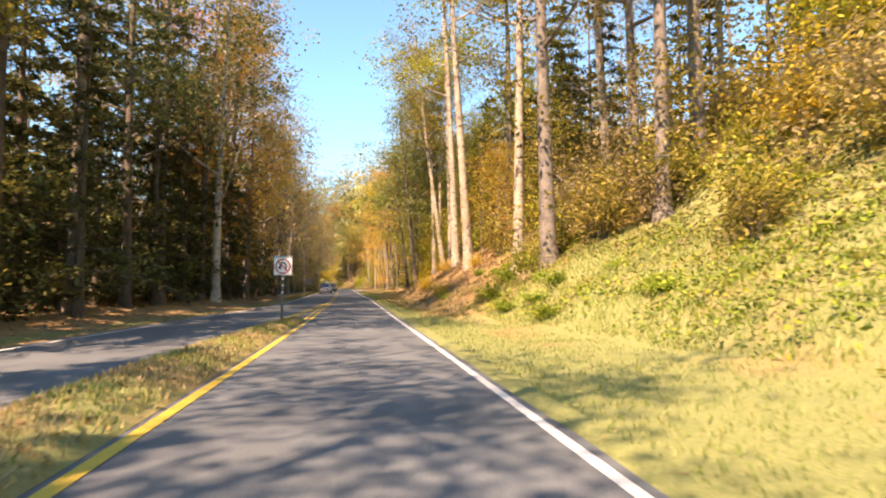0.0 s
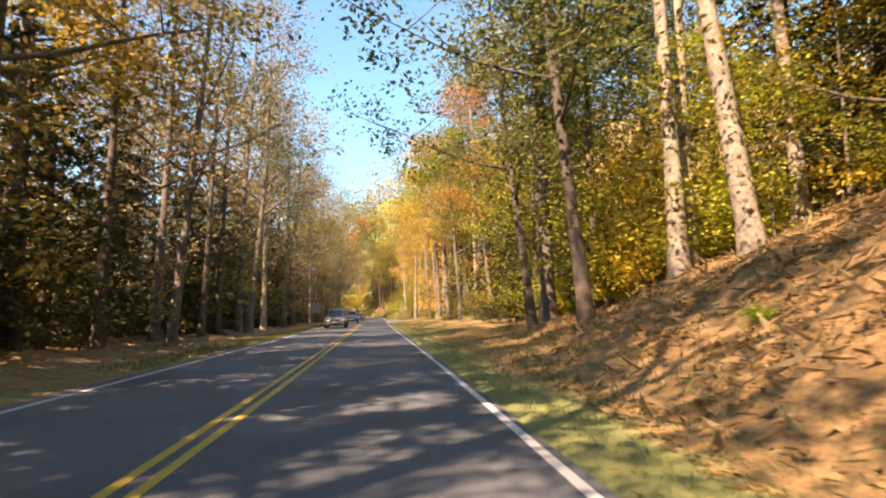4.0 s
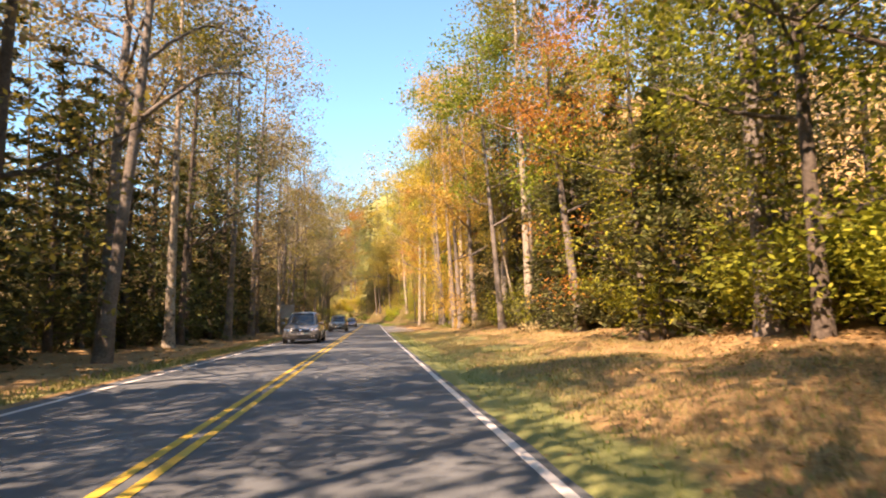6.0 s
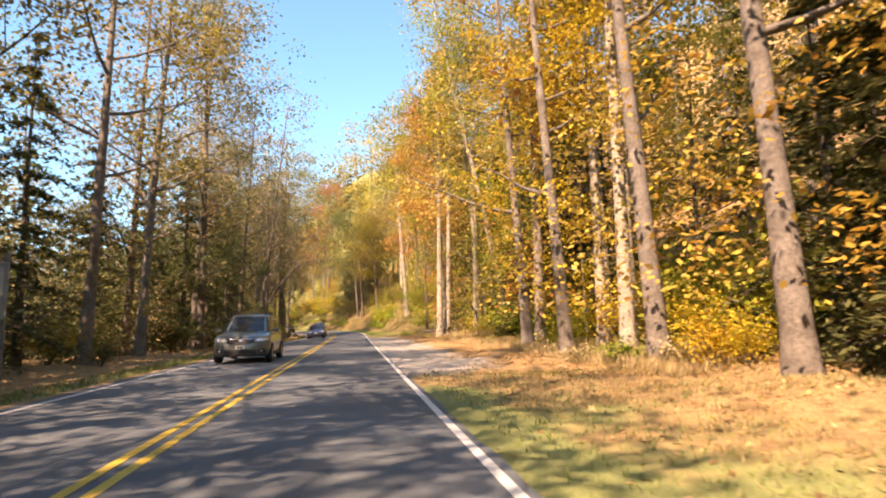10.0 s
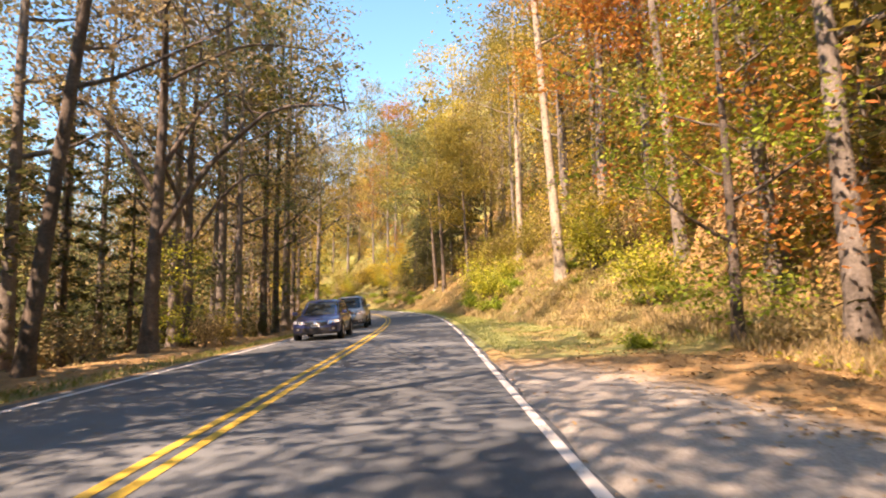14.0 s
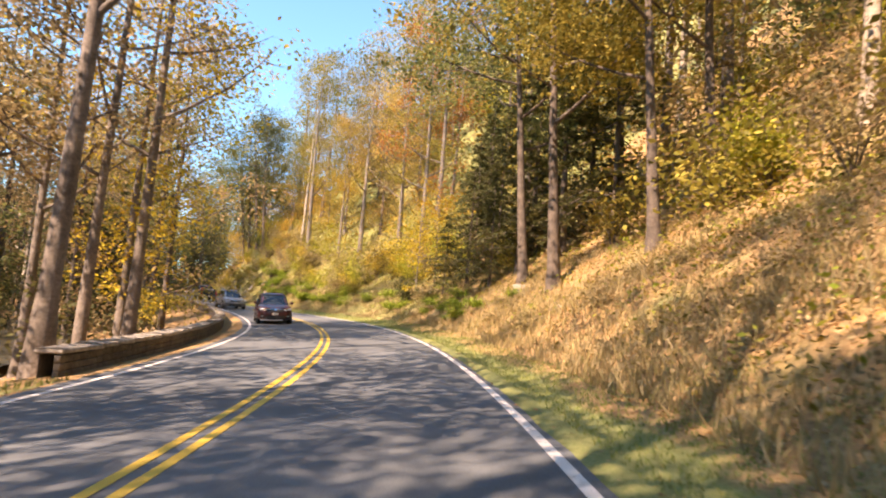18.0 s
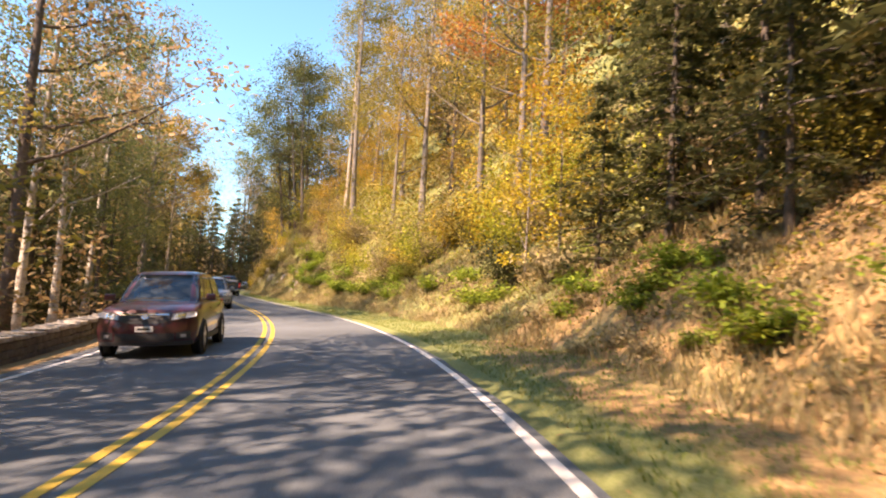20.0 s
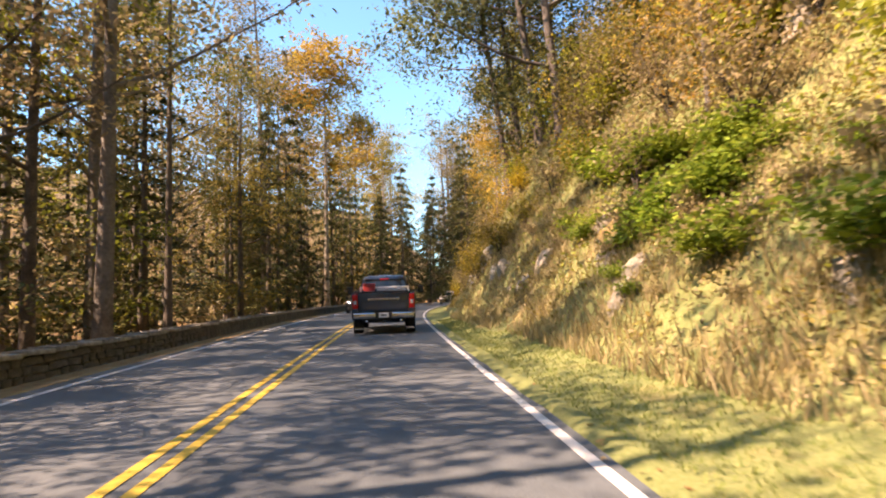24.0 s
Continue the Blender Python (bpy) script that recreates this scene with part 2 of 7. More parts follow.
def tube(path, radii, sides=8, wobble=0.0, rng=None):
    """Vertices and faces of a tapered tube along a path."""
    path = np.asarray(path, float)
    n = len(path)
    tang = np.gradient(path, axis=0)
    tang /= np.linalg.norm(tang, axis=1)[:, None] + 1e-9
    ref = np.array([0.31, 0.95, 0.05])
    a = np.cross(tang, ref)
    a /= np.linalg.norm(a, axis=1)[:, None] + 1e-9
    b = np.cross(tang, a)
    ang = np.linspace(0, 2 * np.pi, sides, endpoint=False)
    r = np.asarray(radii)[:, None] * (1 + (rng.uniform(-wobble, wobble, (n, sides)) if rng is not None else 0))
    v = path[:, None, :] + r[:, :, None] * (np.cos(ang)[None, :, None] * a[:, None, :] + np.sin(ang)[None, :, None] * b[:, None, :])
    v = v.reshape(-1, 3)
    f = []
    for i in range(n - 1):
        for j in range(sides):
            k = (j + 1) % sides
            f.append((i * sides + j, i * sides + k, (i + 1) * sides + k, (i + 1) * sides + j))
    f.append(tuple(range((n - 1) * sides, n * sides)))
    return v, f


def join(pieces):
    vs, fs, o = [], [], 0
    for v, f in pieces:
        vs.append(np.asarray(v))
        fs += [tuple(i + o for i in q) for q in f]
        o += len(v)
    return np.concatenate(vs), fs


def leaf_quads(p, size, rng, flat=0.5, long=1.5):
    """Diamond leaves at points p; flat: how far they lie level."""
    n = len(p)
    nrm = rng.normal(size=(n, 3))
    nrm[:, 2] = np.abs(nrm[:, 2]) + flat * 2
    nrm /= np.linalg.norm(nrm, axis=1)[:, None]
    t = np.cross(nrm, rng.normal(size=(n, 3)))
    t /= np.linalg.norm(t, axis=1)[:, None] + 1e-9
    u = np.cross(nrm, t)
    sz = size * rng.uniform(0.6, 1.3, (n, 1))
    t, u = t * sz * 0.5 * long, u * sz * 0.42
    droop = np.array([0, 0, -0.12]) * sz
    return np.stack([p - t, p + u + droop * 0.3, p + t + droop, p - u + droop * 0.3], axis=1)


def part(name, me, parent, label="", at=None):
    ob = new(name, me)
    ob.parent = parent
    if at is not None:
        ob.matrix_basis = at
    if label:
        ob["label"] = label
    return ob


# ---------------------------------------------------------------- ground
RIGHT = [  # s, verge width from the edge, verge rise, lower slope, width of the lower slope, upper slope (degrees)
    (-80, 3.0, 0.2, 36, 6, 44), (5, 3.0, 0.2, 30, 7, 46), (18, 2.6, 0.15, 30, 6, 42), (35, 1.4, 0.1, 32, 6, 22), (48, 1.2, 0.1, 31, 5.5, 20),
    (60, 2.0, 0.2, 27, 6, 20), (72, 4.0, 0.4, 14, 6, 18), (85, 6.0, 0.5, 5, 8, 9), (115, 6.5, 0.5, 4, 8, 10), (130, 7.0, 0.15, 3, 5, 28),
    (160, 6.0, 0.0, 5, 4, 36), (172, 4.5, 0.1, 12, 4, 40), (180, 3.2, 0.15, 22, 4, 44), (188, 2.0, 0.1, 36, 5, 44), (198, 1.3, 0.1, 40, 5, 34),
    (208, 1.4, 0.1, 38, 5, 34), (225, 1.8, 0.15, 38, 6, 42), (250, 2.2, 0.2, 33, 6, 46), (268, 1.8, 0.2, 38, 5, 48), (283, 1.6, 0.2, 50, 5, 46),
    (300, 1.0, 0.2, 62, 5, 44), (330, 1.5, 0.2, 45, 6, 40), (430, 2, 0.2, 30, 6, 36)]
LEFT = [  # s, verge width, verge rise, slope (down is negative), width, far slope
    (-80, 2, 0.2, 3, 10, 2), (40, 2, 0.2, 3, 10, 1), (110, 3, 0.0, 0, 10, 0), (130, 2.5, 0.0, 0, 8, -1), (160, 3.5, -0.05, -4, 6, -3),
    (190, 4.0, -0.2, -14, 8, 0), (215, 2.0, -0.2, -20, 8, 2), (270, 1.6, -0.1, -16, 8, 3), (320, 3, 0.0, -6, 8, 3), (430, 3, 0, -4, 8, 3)]


def keyed(table, s):
    xs = [r[0] for r in table]
    return [np.interp(s, xs, [r[k] for r in table]) for k in range(1, len(table[0]))]


LEFT_EDGE = [(-80, -8.2), (-10, -7.6), (5, -6.6), (20, -5.4), (38, -3.9), (50, -3.6), (430, -3.6)]


def left_edge(s):
    return np.interp(s, [k[0] for k in LEFT_EDGE], [k[1] for k in LEFT_EDGE])


def ground_z(s, d):
    """Height of the ground at s, d."""
    s, d = np.broadcast_arrays(np.asarray(s, float), np.asarray(d, float))
    base = road_z(s, np.clip(d, left_edge(s) - 1, 5.0))
    w, rise, sl, sw, up = keyed(RIGHT, s)
    e = np.maximum(d - 3.65, 0)
    z = rise * np.clip(e / w, 0, 1) - 0.05 * np.clip(e / 0.3, 0, 1)
    e = np.maximum(e - w, 0)
    k = np.clip(e / 1.2, 0, 1)
    low = np.minimum(e, sw)
    z = z + np.tan(np.radians(sl)) * (low * (0.5 + 0.5 * k)) + np.tan(np.radians(up)) * np.clip(e - sw, 0, 45) + 0.15 * np.maximum(e - sw - 45, 0)
    w2, rise2, sl2, sw2, far2 = keyed(LEFT, s)
    f = np.maximum(left_edge(s) - d, 0)
    z = z + rise2 * np.clip(f / w2, 0, 1) - 0.05 * np.clip(f / 0.3, 0, 1)
    f = np.maximum(f - w2, 0)
    z = z + np.tan(np.radians(sl2)) * np.minimum(f, sw2) + np.tan(np.radians(far2)) * np.clip(f - sw2, 0, 50) + 0.62 * np.maximum(f - sw2 - 26, 0)
    x, y = plan(s, d)
    amp = np.clip(np.maximum(d - 4.2, left_edge(s) - 0.8 - d) / 3, 0, 1)
    lump = (np.sin(x * 0.9 + 1.3 * np.sin(y * 0.37)) * np.sin(y * 0.71 + 0.8 * np.sin(x * 0.53)) * 0.16
            + np.sin(x * 2.3 + y * 1.1) * np.sin(y * 1.9 - x * 0.8) * 0.06)
    return base + z + amp * lump


def at_ground(s, d, sink=0.0):
    x, y = plan(s, d)
    return float(x), float(y), float(ground_z(s, d)) - sink


def build_ground():
    ss = np.arange(S0, S1 + 0.1, 1.25)
    right = np.concatenate([[3.3, 3.65, 4.0], np.arange(4.5, 16, 0.6), np.arange(16, 40, 1.5), [44, 50, 58, 70, 95, 140, 230]])
    left = np.concatenate([[-0.3, 0.0, 0.4], np.arange(0.9, 12, 0.7), np.arange(12, 36, 2.0), [40, 48, 60, 80]])
    nl = len(left)
    cols = nl + len(right)
    S = np.repeat(ss[:, None], cols, axis=1)
    D = np.concatenate([(left_edge(ss)[:, None] - left[None, ::-1]), np.repeat(right[None, :], len(ss), axis=0)], axis=1)
    X, Y = plan(S, D)
    Z = ground_z(S, D)
    # under the road the sheet runs on a little lower
    Z[:, nl - 1] -= 0.10
    Z[:, nl] -= 0.10
    Z[:, -1] = -9.4
    co = np.stack([X, Y, Z], axis=-1).reshape(-1, 3)
    idx = np.arange(len(ss) * cols).reshape(len(ss), cols)
    q = np.stack([idx[:-1, :-1], idx[:-1, 1:], idx[1:, 1:], idx[1:, :-1]], axis=-1).reshape(-1, 4)
    me = mesh_of("ground", co, q.tolist(), GROUND)
    w, rise, sl, sw, up = keyed(RIGHT, S)
    e = D - 3.65
    g = np.clip(1.25 - np.abs(e - 0.3) / (0.55 * w + 0.5 + np.interp(S, [70, 82, 120, 126], [0, 3.2, 3.2, 0])), 0, 1)
    far = np.interp(S, [-80, 20, 30, 68, 80, 120, 128, 168, 176, 430], [1, 1, 0.25, 0.2, 0.55, 0.55, 0.1, 0.15, 0.7, 0.65])
    lay = np.interp(S, [124, 130, 168, 176], [1, 0, 0, 1])
    g = np.where(e > -0.6, np.maximum(np.clip(1.6 - np.maximum(e, 0) / 0.8, 0, 1) * 0.95 * lay, g * far), 0.0)
    g = np.where((e > 0) & ((S < 22) | (S > 240)), np.maximum(g, 0.66), g)
    g = np.where((e > 0) & (e < 7) & (S > 170) & (S < 194), np.maximum(g, 0.56), g)
    g = np.where((e > 0.8) & (S > 194) & (S < 238), np.maximum(g * 0.7, 0.36), g)
    f = left_edge(S) - D
    g = np.where(f > 0, np.clip(0.9 - f / 2.0, 0, 1), g)
    g = np.where((f > -0.4) & (f < 1.6) & (S > 214), 0.30, g)
    st = np.where(e > -0.6, np.interp(S, [126, 132, 164, 176], [0, 1, 1, 0]) * np.clip(1.25 - e / 3.6, 0, 1), 0)
    for nm, val in (("grass", g), ("stones", st)):
        a = me.attributes.new(nm, "FLOAT", "POINT")
        a.data.foreach_set("value", np.ascontiguousarray(val, np.float32).ravel())
    tagged(new("ground", me), "forest floor of fallen leaves with grassy road verges and banks", "ground", kind="structure")
    # low country beyond, out to the horizon
    r, n = 2600, 48
    v = [(0, 150, -9)] + [(r * math.cos(2 * math.pi * i / n), 150 + r * math.sin(2 * math.pi * i / n), -9) for i in range(n)]
    tagged(new("ground_beyond", mesh_of("ground_beyond", v, [(0, 1 + i, 1 + (i + 1) % n) for i in range(n)], GROUND)),
           "low leaf-covered country reaching to the horizon", "ground", kind="structure")


build_ground()


def ribbon(name, s_a, s_b, lo, hi, lift, material, step=1.0, label="", category="road", thick=0.0):
    """A strip along the road between the offsets lo and hi (numbers or functions of s)."""
    ss = np.arange(s_a, s_b + 1e-6, step)
    a = lo(ss) if callable(lo) else np.full(len(ss), lo)
    b = hi(ss) if callable(hi) else np.full(len(ss), hi)
    cols = max(2, int(np.max(b - a) / 1.2) + 1)
    fr = np.linspace(0, 1, cols)
    D = a[:, None] + (b - a)[:, None] * fr[None, :]
    S = np.repeat(ss[:, None], cols, axis=1)
    X, Y = plan(S, D)
    Z = road_z(S, D) + lift - 0.012 * np.abs(D - 0.0) * 0.3
    co = np.stack([X, Y, Z], axis=-1).reshape(-1, 3)
    idx = np.arange(len(ss) * cols).reshape(len(ss), cols)
    q = np.stack([idx[:-1, :-1], idx[:-1, 1:], idx[1:, 1:], idx[1:, :-1]], axis=-1).reshape(-1, 4).tolist()
    me = mesh_of(name, co, q, material)
    return tagged(new(name, me), label, category, kind="structure")


ISLAND_END = 22.5


def island_left(s):
    return np.interp(s, [-80, 0, 12, 20, ISLAND_END], [-2.6, -2.15, -1.75, -1.1, -0.55])


def road_edge(s):
    """Right edge of the asphalt: crumbled back to the line beside the lay-by."""
    crumble = np.interp(s, [126, 131, 166, 173], [0, 1, 1, 0])
    return 3.44 - 0.05 * crumble + 0.03 * np.sin(s * 2.1) * np.sin(s * 0.83) + 0.05 * crumble * np.sin(s * 3.7 + np.sin(s * 1.3))


ribbon("road", S0, S1, lambda s: left_edge(s) - 0.05, road_edge, 0.0, ASPHALT, label="two-lane dark grey asphalt road dappled with leaf shade")
ribbon("edge_line_right", S0, S1, 3.23, 3.34, 0.006, WHITE_PAINT, label="solid white painted edge line", category="road marking")
ribbon("edge_line_left", S0, S1, lambda s: left_edge(s) + 0.33, lambda s: left_edge(s) + 0.45, 0.006, WHITE_PAINT, label="solid white painted edge line", category="road marking")


def split(s):
    """How far the double line parts round the grass island."""
    return np.interp(s, [-80, 0, 12, 24, 44], [2.3, 1.7, 1.25, 0.75, 0.0])


ribbon("centre_line_right", 25, S1, 0.06, 0.17, 0.006, YELLOW_PAINT, label="right stripe of the double yellow centre line", category="road marking")
ribbon("centre_line_left", 44, S1, -0.17, -0.06, 0.006, YELLOW_PAINT, label="left stripe of the double yellow centre line", category="road marking")
ribbon("island_line_right", S0, 25, lambda s: np.interp(s, [4, 24], [-0.33, 0.05]), lambda s: np.interp(s, [4, 24], [-0.19, 0.17]), 0.007, YELLOW_PAINT, label="yellow line beside the grass island", category="road marking")
ribbon("taper_line_inner", 24, 44, -0.17, -0.06, 0.006, YELLOW_PAINT, label="yellow stripe tapering from the grass island", category="road marking")
for nm, o in (("taper_line_left", -0.17), ("taper_line_middle", 0.06)):
    ribbon(nm, 23, 43, lambda s: -split(s) + o - 0.12, lambda s: -split(s) + o, 0.008, YELLOW_PAINT, label="yellow stripe tapering from the grass island", category="road marking")

# ---------------------------------------------------------------- trees


def hidden_root(name):
    ob = new(name)
    ob.empty_display_size = 0.5
    return ob


def grow(seed, height, radius, bark, lean=0.0, fork=0.0, limbs=7, base=0.35, reach=3.6, rise=0.5, clumps=60, per=55, leaf=0.165,
         spread=0.9, flat=0.5, low=0.0, droop=0.0, sides=9, twiggy=True):
    """Meshes of one tree: trunk, limbs, leaf corners. base: share of the height where the crown starts."""
    rng = np.random.default_rng(seed)
    n = 12
    h = np.linspace(0, 1, n)
    bend = rng.uniform(-1, 1, 2) * 0.35
    px = np.sin(h * 3 + rng.uniform(0, 6)) * bend[0] * h + lean * height * h
    py = np.sin(h * 2.4 + rng.uniform(0, 6)) * bend[1] * h
    path = np.stack([px, py, h * height], axis=1)
    rad = radius * (1 - 0.86 * h ** 0.85)
    rad[0], rad[1] = radius * 1.55, radius * 1.02
    path[1, 2] = height * 0.035
    path[0, 2] = -0.35
    trunk = tube(path, rad, sides, 0.07, rng)
    limb_meshes, twigs = [], []
    for i in range(limbs):
        u = base + (0.97 - base) * (i + rng.uniform(0, 0.8)) / limbs
        u = min(u, 0.96)
        o = np.array([np.interp(u, h, path[:, k]) for k in range(3)])
        az = rng.uniform(0, 2 * np.pi) + i * 2.4
        ln = reach * (1.15 - 0.75 * (u - base) / (1.0 - base)) * rng.uniform(0.7, 1.15)
        m = 6
        g = np.linspace(0, 1, m)
        out = np.stack([np.cos(az) * g * ln, np.sin(az) * g * ln, rise * ln * g ** 1.3 - droop * ln * g ** 2], axis=1)
        out += np.cumsum(rng.normal(0, 0.06 * ln / 3, (m, 3)), axis=0) * g[:, None]
        lp = o + out
        r0 = max(0.025, np.interp(u, h, rad) * 0.55)
        limb_pieces = [tube(lp, r0 * (1 - 0.85 * g), 4)]
        for _ in range(3 if twiggy else 1):
            v = rng.uniform(0.35, 0.9)
            q = np.array([np.interp(v, g, lp[:, k]) for k in range(3)])
            dirn = rng.normal(size=3)
            dirn[2] = abs(dirn[2]) * 0.6 - droop
            dirn /= np.linalg.norm(dirn)
            tl = ln * rng.uniform(0.25, 0.5)
            tp = q + dirn * np.linspace(0, 1, 4)[:, None] * tl + np.array([0, 0, 0.12 * tl]) * np.linspace(0, 1, 4)[:, None] ** 2
            limb_pieces.append(tube(tp, r0 * 0.4 * (1 - 0.8 * np.linspace(0, 1, 4)), 3))
            twigs += [tp[-1], tp[2]]
        limb_meshes.append(join(limb_pieces))
        twigs += [lp[-1], lp[-2], lp[-3], lp[3]]
    twigs = np.array(twigs)
    c = twigs[rng.integers(0, len(twigs), clumps)] + rng.normal(0, spread, (clumps, 3)) * np.array([1, 1, 0.7])
    if low > 0:
        k = int(clumps * low)
        uu = rng.uniform(0.06, base, k)
        aa, rr = rng.uniform(0, 2 * np.pi, k), reach * 0.5 * np.sqrt(rng.uniform(0, 1, k))
        c[:k] = np.stack([np.interp(uu, h, path[:, 0]) + np.cos(aa) * rr, np.interp(uu, h, path[:, 1]) + np.sin(aa) * rr, uu * height], axis=1)
    sz = rng.uniform(0.5, 1.0, clumps) * spread * 0.75
    p = np.repeat(c, per, axis=0) + rng.normal(0, 1, (clumps * per, 3)) * np.repeat(sz, per)[:, None] * np.array([1, 1, 0.55])
    p = p[p[:, 2] > 0.3]
    return trunk, limb_meshes, leaf_quads(p, leaf, rng, flat)


def needle_tree(seed, height, radius, reach, layers=17, leaf=0.17, base=0.06, dense=1.0):
    """Hemlock: drooping boughs in loose layers, broad below and thin on top."""
    rng = np.random.default_rng(seed)
    h = np.linspace(0, 1, 9)
    path = np.stack([np.sin(h * 2) * 0.15, np.cos(h * 1.7) * 0.12, h * height], axis=1)
    path[0, 2] = -0.3
    trunk = tube(path, radius * (1.02 - h) * np.where(h == 0, 1.3, 1), 7, 0.05, rng)
    boughs, quads = [], []
    for i in range(layers):
        u = base + (0.98 - base) * i / layers
        z = u * height
        pieces = []
        for j in range(4):
            az = rng.uniform(0, 2 * np.pi)
            ln = reach * (1.02 - u) ** 0.8 * rng.uniform(0.55, 1.15)
            g = np.linspace(0, 1, 5)
            lp = np.stack([np.cos(az) * g * ln, np.sin(az) * g * ln, z + 0.12 * ln * g - 0.42 * ln * g ** 2 + rng.normal(0, 0.03, 5)], axis=1)
            pieces.append(tube(lp[::2], (0.045 * (1 - 0.8 * g) * (1.3 - u))[::2], 3))
            k = int(34 * dense * (0.35 + ln / reach))
            t = rng.uniform(0.12, 1.05, k)
            q = np.stack([np.interp(t, g, lp[:, m]) for m in range(3)], axis=1)
            side = np.array([-np.sin(az), np.cos(az), 0])
            q += side * (rng.normal(0, 0.22, k) * ln * 0.55 * (1.15 - t))[:, None] + rng.normal(0, 0.10, (k, 3)) * np.array([1, 1, 1.0])
            quads.append(leaf_quads(q, leaf, rng, 0.9, 2.0))
        boughs.append(join(pieces))
    return trunk, [join(boughs[i::3]) for i in range(3)], np.concatenate(quads)


TREES = {}


def tree_kind(key, name, label, category, bark, foliage, parts, crown="crown"):
    """Build one tree as an Empty with its trunk and limbs and its crown; kept as the pattern for its copies."""
    trunk, limbs, quads = parts
    root = hidden_root(name)
    tagged(root, label, category, "trees along the road")
    if name in ("hemlock", "evergreen_tree"):
        part("trunk", mesh_of(key + "_trunk", *trunk, BARK[bark]), root)
        part("bough", mesh_of(key + "_bough", *join(limbs), BARK[bark]), root)["kind"] = "stuff"
    else:
        part("trunk", mesh_of(key + "_trunk", *join([trunk, *limbs]), BARK[bark]), root)
    if len(quads):
        part(crown, quads_mesh(key + "_leaves", quads, LEAF[foliage]), root)
    TREES[key] = [root, False]


def plant(key, s, d, size=1.0, turn=None, tilt=0.0, lift=0.0):
    """Stand a tree of a kind at s, d."""
    x, y, z = at_ground(s, d)
    if turn is None:
        turn = random.uniform(0, 360)
    m = pose(x, y, z + lift, 0, 0, 0) @ pose(0, 0, 0, 0, tilt, 0) @ pose(0, 0, 0, 0, 0, turn) @ Matrix.Diagonal((size, size, size, 1))
    root, used = TREES[key]
    if not used:
        root.matrix_basis = m
        TREES[key][1] = True
        return root
    ob = copy_thing(root, Matrix.Identity(4))
    ob.matrix_basis = m
    return ob


def recolour(ob, foliage, label=""):
    for c in ob.children:
        if c.name.startswith("crown"):
            c.material_slots[0].link = "OBJECT"
            c.material_slots[0].material = LEAF[foliage]
    if label:
        ob["label"] = label
    return ob


# tall trees of the forest
tree_kind("tall_a", "tall_tree", "tall deciduous tree with thinning golden autumn leaves", "tree", "grey", "gold", grow(11, 24, 0.27, "grey", limbs=11, base=0.26, reach=4.6, clumps=190, per=56, leaf=0.135, low=0.07))
tree_kind("tall_b", "tall_tree", "tall straight deciduous tree with olive and yellow leaves", "tree", "grey", "olive", grow(12, 27, 0.30, "grey", limbs=11, base=0.26, reach=4.4, clumps=160, per=50, leaf=0.145, low=0.1))
tree_kind("tall_c", "tall_tree", "tall deciduous tree with thin tan leaves", "tree", "brown", "tan", grow(13, 25, 0.24, "brown", limbs=12, base=0.22, reach=4.0, clumps=130, per=42, leaf=0.165, low=0.08))
tree_kind("tall_d", "tall_tree", "tall pale-barked tree with a high yellow-green crown", "tree", "pale", "lime", grow(14, 26, 0.26, "pale", limbs=9, base=0.42, reach=4.4, clumps=120, per=54, leaf=0.135))
tree_kind("bare_a", "bare_tree", "tall nearly bare tree with forking limbs and few tan leaves", "tree", "grey", "tan", grow(15, 23, 0.22, "grey", limbs=13, base=0.25, reach=4.8, rise=0.7, clumps=110, per=26, leaf=0.165))
tree_kind("bare_b", "bare_tree", "slender bare tree with crooked dark limbs", "tree", "brown", "tan", grow(16, 21, 0.17, "brown", limbs=12, base=0.25, reach=4.0, rise=0.6, clumps=100, per=26, leaf=0.165))
tree_kind("mid_a", "broadleaf_tree", "broadleaf tree with a dense yellow-green crown", "tree", "brown", "lime", grow(17, 14, 0.16, "brown", limbs=10, base=0.14, reach=3.5, clumps=130, per=60, leaf=0.115, low=0.14))
tree_kind("mid_b", "broadleaf_tree", "broadleaf tree with a full golden crown", "tree", "grey", "gold", grow(18, 12, 0.14, "grey", limbs=10, base=0.14, reach=3.3, clumps=130, per=60, leaf=0.12, low=0.14))
tree_kind("mid_c", "broadleaf_tree", "broadleaf tree with orange autumn leaves", "tree", "grey", "orange", grow(19, 10, 0.12, "grey", limbs=9, base=0.14, reach=3.0, rise=0.3, clumps=110, per=50, leaf=0.11, low=0.1))
tree_kind("mid_d", "broadleaf_tree", "broadleaf tree still in green leaf", "tree", "brown", "green", grow(20, 15, 0.18, "brown", limbs=10, base=0.16, reach=4.0, clumps=140, per=60, leaf=0.12, low=0.14))
tree_kind("hem_a", "hemlock", "dark evergreen hemlock with drooping boughs", "tree", "brown", "dark", needle_tree(21, 19, 0.22, 4.2, 18, 0.185, dense=2.1))
tree_kind("hem_b", "hemlock", "dark evergreen hemlock with ragged boughs", "tree", "brown", "dark", needle_tree(22, 15, 0.17, 3.8, 16, 0.175, dense=2.0))
tree_kind("hem_c", "hemlock", "young dark evergreen hemlock", "tree", "brown", "dark", needle_tree(23, 8, 0.09, 2.7, 12, 0.14, dense=2.2))
tree_kind("sap_a", "sapling", "slender sapling with sparse yellow leaves", "tree", "grey", "gold", grow(24, 6.5, 0.05, "grey", limbs=8, base=0.15, reach=1.8, clumps=42, per=42, leaf=0.10, spread=0.55, low=0.15, sides=6))
